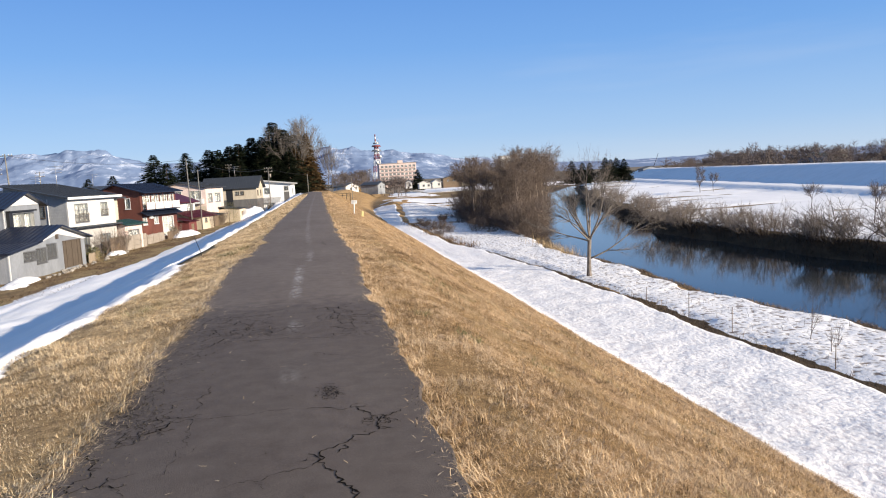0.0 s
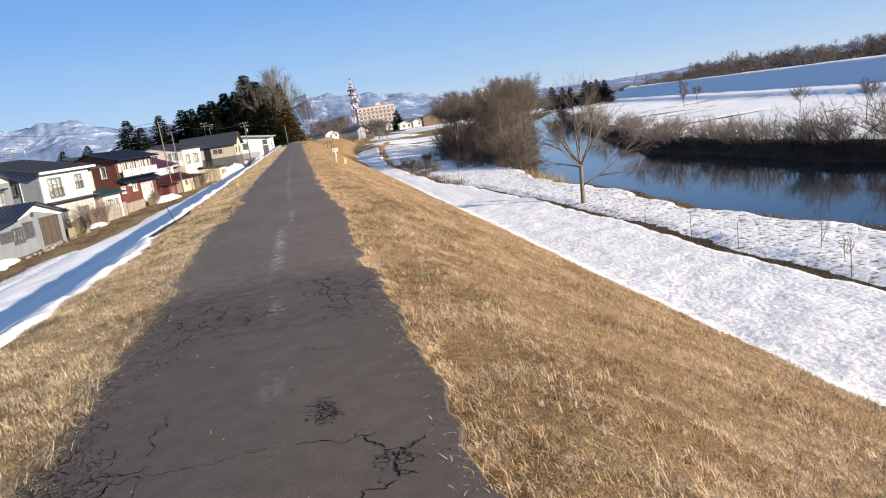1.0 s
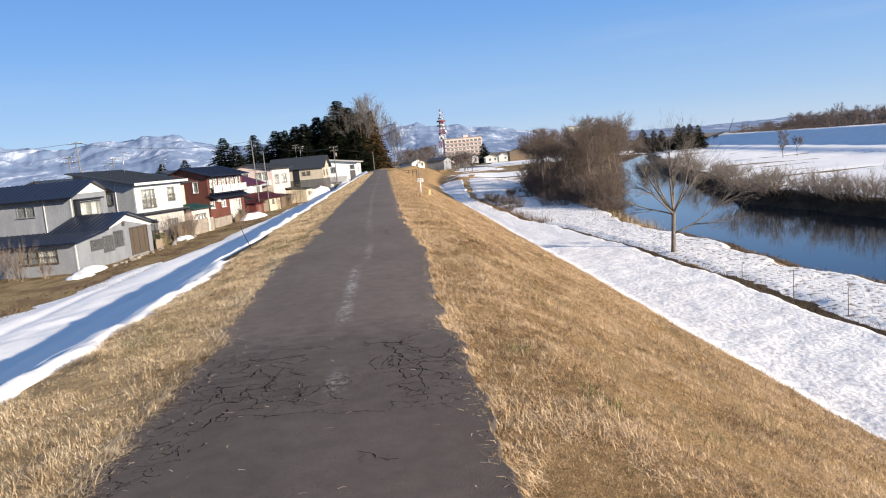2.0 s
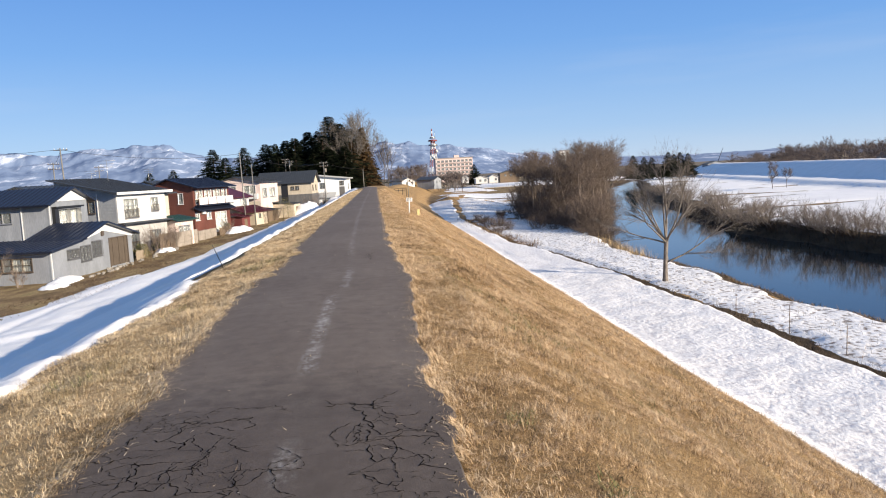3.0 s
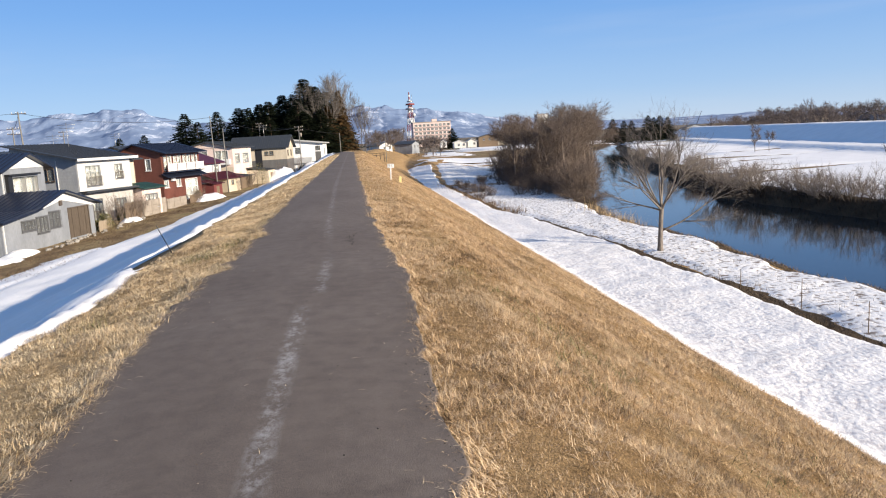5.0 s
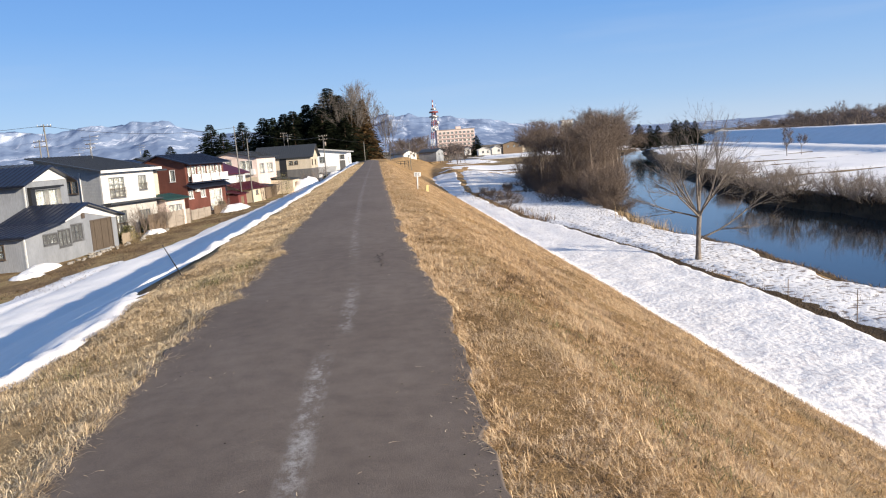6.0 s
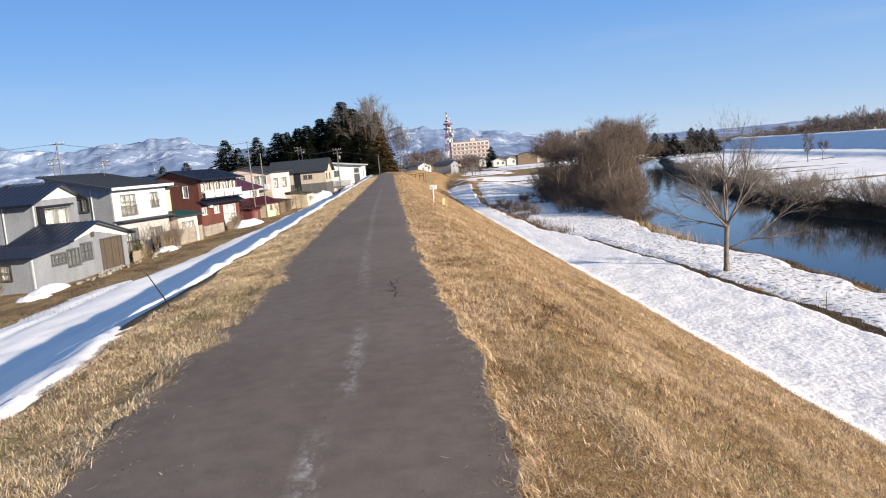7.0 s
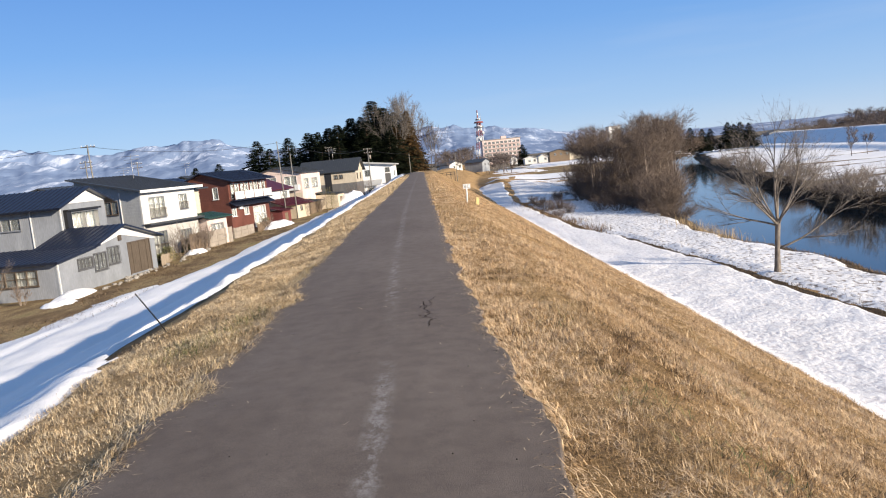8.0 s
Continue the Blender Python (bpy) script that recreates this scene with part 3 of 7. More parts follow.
road = new("road", mesh_from("road", np.stack([rx.ravel(), ry.ravel(), rz.ravel()], 1), np.stack([a0, a0 + 1, a0 + nc + 1, a0 + nc], 1), ASPHALT, True))
tagged(road, "narrow path of worn grey asphalt with faded centre paint", "path", kind="structure")

# ---- snow lying on the ground ----


def ridged(x, y, scale, seed):
    return 1 - np.abs(2 * fbm(x * scale, y * scale, seed, 3) - 1)


def snow(name, xs, ys, depth, mat, label, category="snow"):
    ob = sheet(name, xs, ys, lambda x, y: land(x, y) + depth(x, y), mat, keep=lambda x, y: depth(x, y) > -0.02)
    return tagged(ob, label, category, kind="structure")


def left_depth(x, y):
    s = shift(y)
    outer = np.interp(y, [-200, 40, 59, 62, 74, 101, 143, 190], [-22, -20.6, -19.0, -18.0, -16.8, -15.9, -15.2, -14.5]) + 1.4 * (fbm(x * 0.25, y * 0.22, 51) - 0.5)
    inner = -3.82 + s - 1.9 * np.exp(-((y - 26.2) / 2.3) ** 2) - 0.35 * np.clip((y - 29) / 4, 0, 1) + 0.55 * (fbm(x * 0.9, y * 0.8, 52) - 0.5) + 0.45 * (fbm(x * 2.6, y * 2.2, 54) - 0.5)
    h = np.minimum(0.17, np.minimum((x - outer) * 0.10, (inner - x) * 0.8))
    h = np.minimum(h, 0.12 + 0.04 * np.clip((-4.6 + s - x) / 1.5, 0, 1.6))
    rut = 0.09 * np.exp(-((x + 17.5 - 1.6 * np.clip((y - 55) / 50, 0, 1) - s) / 0.4) ** 2)
    return np.where(y > 182, -1, h - rut + 0.05 * (fbm(x * 1.3, y * 0.9, 53) - 0.5) + (0.07 * (fbm(x * 2.8, y * 1.5, 55, 3) - 0.5) + 0.08 * (fbm(x * 6.5, y * 1.6, 56, 2) - 0.5)) * np.where(y > 45, 0.4, 1.0) * (x > -6.2 + s))


snow("snow_strip", steps((-24, -19, 0.6), (-19, -15, 0.25), (-15, -6, 0.5), (-6, -3.3, 0.08)), steps((-20, 45, 0.3), (45, 185, 1.0)), left_depth, SNOW_SMOOTH, "strip of old snow at the levee's foot, half in blue shade")


def band_depth(x, y):
    inner = np.interp(y, [-200, 60, 96, 145, 190, 235], [12.0, 12.0, 12.2, 12.7, 13.4, 15.2]) + 0.5 * (fbm(x * 0.3, y * 0.15, 61) - 0.5) + 0.25 * (fbm(x, y * 0.9, 64) - 0.5)
    h = np.minimum(0.16, np.minimum((x - inner) * 0.12, (ditch_x(y) - 0.6 - x + 0.55 * (fbm(x * 0.7, y * 0.6, 62) - 0.5)) * 0.5))
    far = np.clip((y - 165) / 25, 0, 1) * np.maximum(0.62 - fbm(x * 0.1, y * 0.05, 65), 0) * 0.9
    return h - far + 0.04 * (fbm(x * 1.9, y * 1.7, 63, 3) - 0.5)


snow("snow_track", steps((11.6, 24, 0.2)), steps((-14, 70, 0.22), (70, 250, 0.9)), band_depth, SNOW, "broad band of white granular snow beside the levee")


def terrace_depth(x, y):
    h = np.minimum(0.15, np.minimum((x - ditch_x(y) - 0.92 - 0.5 * (fbm(x * 0.8, y * 0.7, 74) - 0.5)) * 0.16, (near_bank(y) - 2.1 - x + 1.1 * (fbm(x * 0.5, y * 0.4, 71) - 0.5)) * 0.3))
    pits = 0.10 * np.clip(fbm(x * 1.7, y * 1.5, 72, 3) - 0.42, -0.3, 0.15)
    thin = np.clip((x - 24) / 6, 0, 1) * 0.06
    return np.where(y > 135, np.minimum(h, 0.45 - 0.6 * fbm(x * 0.12, y * 0.08, 73)), h) + pits - thin


snow("snow_terrace", steps((16, 31, 0.22), (31, 60, 0.8)), steps((-14, 75, 0.24), (75, 250, 0.9)), terrace_depth, SNOW_ROUGH, "pitted dirty snow on the river terrace")


def far_depth(x, y):
    k = dike_x(y)
    h = np.minimum(np.where(x > k - 12, 0.4, 0.2), (x - far_bank(y) - 3.5 + 2.5 * (fbm(x * 0.15, y * 0.15, 81) - 0.5)) * 0.15)
    bare = np.maximum(fbm(x * 0.05, y * 0.16, 82) - 0.6, 0) * 2.2 * (x < k - 11)
    return np.where((x > k + 25) & (y < 240), -1, h - bare)


snow("snow_far_bank", steps((48, 190, 1.3)), steps((-60, 60, 6), (60, 420, 2.5)), far_depth, SNOW_SMOOTH, "snow field and shaded dike across the river")


def fields_depth(x, y):
    return np.where((fbm(x * 0.02, y * 0.02, 91) > 0.5) & ((x < 60) | (y > 430)), 0.15, -0.3)


snow("snow_fields", steps((-160, 220, 5)), steps((255, 700, 6)), lambda x, y: np.where((x < -30) | (x > shift(y) + 18), fields_depth(x, y), -0.5), SNOW_SMOOTH, "far fields half covered with snow")


def mound(name, x, y, rx_, ry_, h, seed, label):
    n = 26
    vs, fs = [], []
    for j in range(n):
        for i in range(n):
            u, v = i / (n - 1) * 2 - 1, j / (n - 1) * 2 - 1
            px, py = x + u * rx_ * 1.25, y + v * ry_ * 1.25
            r2 = u * u + v * v
            k = max(0.0, 1.05 - r2 * 1.1 - 0.9 * (float(fbm(u * 1.7 + seed, v * 1.7, seed)) - 0.45))
            vs.append((px, py, float(land(px, py)) - 0.05 + h * min(1.0, k) ** 0.7 * (0.75 + 0.5 * float(fbm(u * 3 + seed, v * 3, seed + 5)))))
    for j in range(n - 1):
        for i in range(n - 1):
            q = j * n + i
            if max(vs[q + d][2] - float(land(vs[q + d][0], vs[q + d][1])) for d in (0, 1, n, n + 1)) > 0.0:
                fs.append((q, q + 1, q + n + 1, q + n))
    ob = new(name, mesh_from(name, vs, fs, SNOW_SMOOTH, True))
    return tagged(ob, label, "snow mound", "snow mounds")


# mountains all round the horizon


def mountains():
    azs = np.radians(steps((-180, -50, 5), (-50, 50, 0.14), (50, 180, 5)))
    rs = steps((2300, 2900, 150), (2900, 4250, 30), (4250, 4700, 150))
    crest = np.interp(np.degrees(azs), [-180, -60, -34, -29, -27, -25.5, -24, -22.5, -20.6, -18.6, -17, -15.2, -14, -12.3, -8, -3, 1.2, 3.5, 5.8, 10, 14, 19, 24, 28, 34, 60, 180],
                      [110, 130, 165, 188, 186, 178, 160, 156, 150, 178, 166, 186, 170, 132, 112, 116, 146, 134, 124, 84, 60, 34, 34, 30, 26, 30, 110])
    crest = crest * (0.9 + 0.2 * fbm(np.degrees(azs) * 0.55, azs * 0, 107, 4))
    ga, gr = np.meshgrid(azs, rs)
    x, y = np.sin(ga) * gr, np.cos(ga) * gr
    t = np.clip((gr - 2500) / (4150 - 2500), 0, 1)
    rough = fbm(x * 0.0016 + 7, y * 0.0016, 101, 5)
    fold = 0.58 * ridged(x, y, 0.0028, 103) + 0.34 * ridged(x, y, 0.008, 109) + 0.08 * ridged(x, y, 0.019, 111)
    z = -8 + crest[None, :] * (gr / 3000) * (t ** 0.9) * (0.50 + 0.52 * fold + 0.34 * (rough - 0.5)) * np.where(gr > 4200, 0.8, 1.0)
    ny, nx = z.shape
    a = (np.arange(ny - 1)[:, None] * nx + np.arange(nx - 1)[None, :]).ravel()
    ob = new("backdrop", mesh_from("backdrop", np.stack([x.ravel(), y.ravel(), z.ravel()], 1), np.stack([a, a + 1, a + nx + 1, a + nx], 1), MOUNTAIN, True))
    return tagged(ob, "wooded mountains along the horizon, coloured with blue haze and streaked with snow", "mountains", kind="structure")


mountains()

# ---- plants ----
rng = random.Random(7)


def tri_mesh(name, verts, tris, mat):
    me = bpy.data.meshes.new(name)
    me.vertices.add(len(verts))
    me.vertices.foreach_set("co", np.asarray(verts, np.float32).ravel())
    me.loops.add(len(tris) * 3)
    me.loops.foreach_set("vertex_index", np.asarray(tris, np.int32).ravel())
    me.polygons.add(len(tris))
    me.polygons.foreach_set("loop_start", np.arange(0, len(tris) * 3, 3, dtype=np.int32))
    me.materials.append(mat)
    me.update(calc_edges=True)
    return me


def blade_data(p, length, width, heading, rise, gen, curl=0.35):
    """Bent grass blades: five points and three triangles each."""
    n = len(p)
    d = np.stack([np.cos(heading), np.sin(heading), np.zeros(n)], 1)
    side = np.stack([-np.sin(heading), np.cos(heading), np.zeros(n)], 1) * (width * 0.5)[:, None]
    up = np.array([0, 0, 1.0])
    flat = np.sqrt(np.maximum(1 - rise ** 2, 0.01))
    mid = p + d * (length * flat * 0.45)[:, None] + up * (length * rise * (0.55 + curl * 0.3))[:, None]
    tip = p + d * (length * flat)[:, None] + up * (length * rise * (1 - curl))[:, None] + gen.normal(0, 0.12, (n, 3)) * length[:, None]
    v = np.stack([p - side, p + side, mid - side * 0.75, mid + side * 0.75, tip], 1).reshape(-1, 3)
    b = np.arange(n)[:, None] * 5
    t = np.concatenate([b + [0, 1, 3], b + [0, 3, 2], b + [2, 3, 4]], 1).reshape(-1, 3)
    return v, t


def scatter(gen, n, x0, x1, y0, y1, keep):
    x, y = gen.uniform(x0, x1, n), gen.uniform(y0, y1, n)
    ok = keep(x, y)
    return x[ok], y[ok]


def turf_ok(x, y):
    s = shift(y)
    right = (x > road_right(y) - 0.06 - 0.10 * vnoise(x * 6, y * 6, 7)) & (x < 12.45 + s)
    left = (x < road_left(y) + 0.06 + 0.10 * vnoise(x * 6, y * 6, 8)) & (x > -4.1 + s + 0.3 * vnoise(x * 0 + 1, y * 1.3, 4))
    bare = np.exp(-((y - 26.2) / 2.4) ** 2) * (x < -3.6) > 0.45
    thin = fbm(x * 0.9, y * 0.9, 17) > 0.22
    return (right | left) & ~bare & thin


def dead_grass():
    gen = np.random.default_rng(11)
    vs, ts, count = [], [], 0
    # stretches of turf: tries, x and y range, blade length range, width, share of bent blades
    for n, x0, x1, y0, y1, lo, hi, wid, bent in ((400000, 0.2, 4.4, 1.2, 20, 0.025, 0.08, 0.0028, 0.06), (200000, 0.2, 4.6, 20, 32, 0.03, 0.095, 0.0038, 0.06), (165000, 4.2, 12.7, 3, 25, 0.05, 0.14, 0.0055, 0.1),
                                               (250000, -4.5, -1.3, 3.5, 18, 0.022, 0.065, 0.0026, 0.05), (180000, -4.5, -1.3, 18, 34, 0.025, 0.07, 0.0032, 0.05),
                                               (160000, 0.2, 12.7, 25, 58, 0.06, 0.15, 0.0075, 0.04), (36000, -4.5, -1.3, 34, 60, 0.05, 0.12, 0.007, 0.04), (70000, 0.2, 13.5, 58, 130, 0.09, 0.20, 0.018, 0.0), (18000, -4.6, -1.3, 60, 130, 0.08, 0.18, 0.018, 0.0)):
        x, y = scatter(gen, n, x0, x1, y0, y1, turf_ok)
        clump = fbm(x * 2.3, y * 2.3, 19, 3)
        z = land(x, y) + 0.05 * np.clip(clump - 0.42, 0, 0.3) / 0.3 * gen.random(len(x))
        ln = gen.uniform(lo, hi, len(x)) * (0.25 + 1.5 * clump)
        swirl = 9.0 * fbm(x * 1.3, y * 1.3, 23, 2) + gen.normal(0, 3.2, len(x))
        rise = np.clip(gen.normal(np.where(x < -1, 0.42, 0.36), 0.26), 0.03, 0.95)
        w = wid * gen.uniform(0.6, 1.6, len(x))
        k = gen.random(len(x)) < bent
        p = np.stack([x, y, z - 0.008], 1)
        v, t = blade_data(p[k], ln[k] * 1.35, w[k], swirl[k], np.clip(rise[k] + 0.2, 0, 0.95), gen)
        vs.append(v)
        ts.append(t + count)
        count += len(v)
        k = ~k
        d = np.stack([np.cos(swirl[k]), np.sin(swirl[k]), np.zeros(k.sum())], 1)
        side = np.stack([-d[:, 1], d[:, 0], np.zeros(k.sum())], 1) * (w[k] * 0.6)[:, None]
        tip = p[k] + d * (ln[k] * np.sqrt(1 - rise[k] ** 2))[:, None] + np.array([0, 0, 1.0]) * (ln[k] * rise[k])[:, None]
        v = np.stack([p[k] - side, p[k] + side, tip], 1).reshape(-1, 3)
        vs.append(v)
        ts.append(np.arange(len(v)).reshape(-1, 3) + count)
        count += len(v)
    # tussocks: tufts of longer blades spilling outwards
    n = 3600
    x = np.concatenate([gen.uniform(0.75, 5.0, n), gen.uniform(5.0, 12.0, 1500), gen.uniform(-4.0, -1.9, 900)])
    y = np.concatenate([gen.uniform(2.0, 32.0, n), gen.uniform(5.0, 42.0, 1500), gen.uniform(4.0, 34.0, 900)])
    ok = turf_ok(x, y) & (fbm(x * 0.8, y * 0.6, 27, 3) > 0.44)
    x, y, size = x[ok], y[ok], gen.uniform(0.6, 1.35, ok.sum())
    size *= np.where(x < 0, 0.62, 1.0)
    m = 20
    h = gen.uniform(0, 6.283, (len(x), m))
    r = gen.random((len(x), m)) ** 0.6 * 0.07 * size[:, None]
    px, py = (x[:, None] + np.cos(h) * r).ravel(), (y[:, None] + np.sin(h) * r).ravel()
    k = np.repeat(size, m)
    far = np.clip((py - 12) / 20, 0, 1)
    v, t = blade_data(np.stack([px, py, land(px, py) - 0.005], 1), gen.uniform(0.05, 0.15, len(px)) * k, gen.uniform(0.003, 0.006, len(px)) * (1 + far), h.ravel() + gen.normal(0, 0.5, len(px)), np.clip(gen.normal(0.5, 0.22, len(px)), 0.1, 0.95), gen, 0.55)
    vs.append(v)
    ts.append(t + count)
    count += len(v)
    # a ragged fringe hanging over the edges of the asphalt
    y = np.concatenate([gen.uniform(1.5, 34, 44000), gen.uniform(34, 70, 5000)])
    left = gen.random(len(y)) < 0.5
    x = np.where(left, road_left(y) - 0.02, road_right(y) + 0.04) + gen.normal(0, 0.06, len(y))
    lush = fbm(x * 2, y * 2.5, 29, 3) > np.where(left, 0.3, 0.37)
    x, y, left = x[lush], y[lush], left[lush]
    v, t = blade_data(np.stack([x, y, land(x, y) + 0.015], 1), gen.uniform(0.04, 0.15, len(x)), gen.uniform(0.003, 0.007, len(x)), np.where(left, 0.0, math.pi) + gen.normal(0, 0.9, len(x)), np.clip(gen.normal(0.35, 0.2, len(x)), 0.1, 0.9), gen)
    vs.append(v)
    ts.append(t + count)
    count += len(v)
    v, t = np.concatenate(vs), np.concatenate(ts)
    verge = v[t[:, 0], 0] < -0.6 + shift(v[t[:, 0], 1])
    for side, mat, label in ((~verge, STRAW, "matted brown-gold winter grass on the levee slope"), (verge, STRAW_PALE, "bleached trodden grass on the verge above the snow")):
        used, back = np.unique(t[side], return_inverse=True)
        tagged(new("dead_grass", tri_mesh("dead_grass", v[used], back.reshape(-1, 3), mat)), label, "grass", kind="stuff")


def green_grass():
    gen = np.random.default_rng(12)
    vs, ts, count = [], [], 0
    for cx, cy, r, n in ((-2.62, 22.1, 0.55, 700), (-2.3, 23.3, 0.4, 260), (1.75, 8.6, 0.22, 140), (1.35, 10.0, 0.14, 90), (2.2, 14.4, 0.4, 240), (2.6, 15.6, 0.5, 260), (3.4, 5.2, 0.3, 160), (5.2, 9.5, 0.5, 160),
                         (-3.1, 17.2, 0.4, 160), (3.2, 21.0, 0.6, 220), (-2.9, 12.4, 0.3, 120), (6.4, 12.6, 0.6, 160), (1.7, 18.9, 0.4, 150), (2.1, 17.7, 0.42, 170), (2.5, 16.6, 0.4, 150), (2.9, 15.5, 0.45, 160), (3.6, 13.2, 0.5, 150), (1.5, 21.6, 0.35, 110), (4.4, 11.2, 0.5, 130), (2.7, 9.0, 0.35, 110), (3.9, 17.8, 0.6, 140), (5.4, 15.5, 0.7, 150)):
        x, y = cx + gen.normal(0, r * 0.5, n), cy + gen.normal(0, r * 0.8, n)
        ok = (x < road_left(y) - 0.02) | (x > road_right(y) + 0.02)
        x, y = x[ok], y[ok]
        v, t = blade_data(np.stack([x, y, land(x, y)], 1), gen.uniform(0.06, 0.17, len(x)), gen.uniform(0.004, 0.008, len(x)), gen.uniform(0, 6.3, len(x)), np.clip(gen.normal(0.45, 0.2, len(x)), 0.1, 0.95), gen)
        vs.append(v)
        ts.append(t + count)
        count += len(v)
    ob = new("green_grass", tri_mesh("green_grass", np.concatenate(vs), np.concatenate(ts), GREEN))
    return tagged(ob, "small tufts of green grass among the dead turf", "grass", kind="stuff")


def stalks(name, spots, mat, label, lo, hi, wid, seed, lean=0.93):
    """Upright dry stalks round each (x, y, reach, count)."""
    gen = np.random.default_rng(seed)
    x = np.concatenate([s[0] + gen.normal(0, s[2], s[3]) for s in spots])
    y = np.concatenate([s[1] + gen.normal(0, s[2] * 1.6, s[3]) for s in spots])
    n = len(x)
    v, t = blade_data(np.stack([x, y, land(x, y)], 1), gen.uniform(lo, hi, n), gen.uniform(0.6, 1.4, n) * wid, gen.uniform(0, 6.3, n), np.clip(gen.normal(lean, 0.06, n), 0.3, 0.995), gen, 0.05)
    ob = new(name, tri_mesh(name, v, t, mat))
    return tagged(ob, label, "reeds" if "reed" in name else "weeds", kind="stuff")


def grow(out, p, d, length, r, level, top, rnd, spread=0.75, lift=0.12, kids=(3, 5), wig=0.10, taper=0.45, start=0.3, thin=0.004):
    """Grows one branch and its side branches into out[level] as (points, radii)."""
    n = 7 if level == 0 else 5 if level == 1 else 3 if level == 2 and top > 2 else 2
    pts, rad = [p.copy()], [r]
    for k in range(n):
        d = (d + Vector((rnd.gauss(0, wig), rnd.gauss(0, wig), rnd.gauss(0, wig) + lift * (0.6 if level else 0.2)))).normalized()
        p = p + d * (length / n)
        pts.append(p)
        rad.append(max(thin, r * (1 - (1 - taper) * (k + 1) / n)) if level < top else max(thin * 0.7, r * (1 - 0.8 * (k + 1) / n)))
    out.setdefault(level, []).append((pts, rad))
    if level >= top:
        return
    for _ in range(rnd.randint(*kids) + (1 if level == 1 else 0)):
        f = start + (1 - start) * rnd.random() ** 0.8
        k = min(n - 1, int(f * n))
        q = pts[k].lerp(pts[k + 1], f * n - k)
        axis = (pts[k + 1] - pts[k]).normalized()
        w = Vector((rnd.gauss(0, 1), rnd.gauss(0, 1), rnd.gauss(0, 0.6)))
        w = (w - axis * w.dot(axis)).normalized()
        dd = (axis + w * spread * rnd.uniform(0.6, 1.3)).normalized()
        grow(out, q, dd, length * rnd.uniform(0.45, 0.68), rad[k] * rnd.uniform(0.48, 0.66), level + 1, top, rnd, spread, lift, kids, wig * 1.15, taper, 0.22, thin)
    grow(out, pts[-1], d, length * 0.5, rad[-1] * 0.9, level + 1, top, rnd, spread, lift, kids, wig * 1.15, taper, 0.15, thin)


def twig_tris(lines, count, length, width, seed):
    """Fine last twigs as slender tapering slivers along branches."""
    rnd = random.Random(seed)
    vs, fs = [], []
    for pts, _ in lines:
        for _ in range(count):
            k = rnd.randrange(len(pts) - 1)
            q = pts[k].lerp(pts[k + 1], rnd.random())
            axis = (pts[k + 1] - pts[k]).normalized()
            d = (axis + Vector((rnd.gauss(0, 0.5), rnd.gauss(0, 0.5), rnd.gauss(0.12, 0.4)))).normalized()
            side = d.cross(Vector((rnd.gauss(0, 1), rnd.gauss(0, 1), rnd.gauss(0, 1)))).normalized() * (width / 2)
            tip = q + d * length * rnd.uniform(0.45, 1.25)
            b = len(vs)
            vs += [(q - side)[:], (q + side)[:], tip[:]]
            fs.append((b, b + 1, b + 2))
    return vs, fs


def woody(name, m, out, split, mats, label, category, group="", sides=(7, 3), names=("trunk", "crown"), twigs=None):
    """A tree thing from grown lines: levels up to split make the trunk, the rest the crown."""
    tree = thing(name, m, label, category, group)
    for nm, lines, mat, k in ((names[0], [b for lv in out if lv <= split for b in out[lv]], mats[0], sides[0]), (names[1], [b for lv in out if lv > split for b in out[lv]], mats[1], sides[1])):
        last = [b for b in lines if len(b[0]) == 3] if twigs and nm == names[1] else []
        vs, fs = tube_data([b for b in lines if len(b[0]) > 3] if last else lines, k)
        if last:
            for tv, tf in (spike_data(last), twig_tris(last, *twigs, len(lines))):
                fs += [tuple(i + len(vs) for i in f) for f in tf]
                vs += tv
        ob = new(nm, mesh_from(nm, vs, fs, mat, True))
        ob.parent = tree
        if nm in ("stem_clump", "brushwood"):
            tagged(ob, kind="stuff")
    return tree


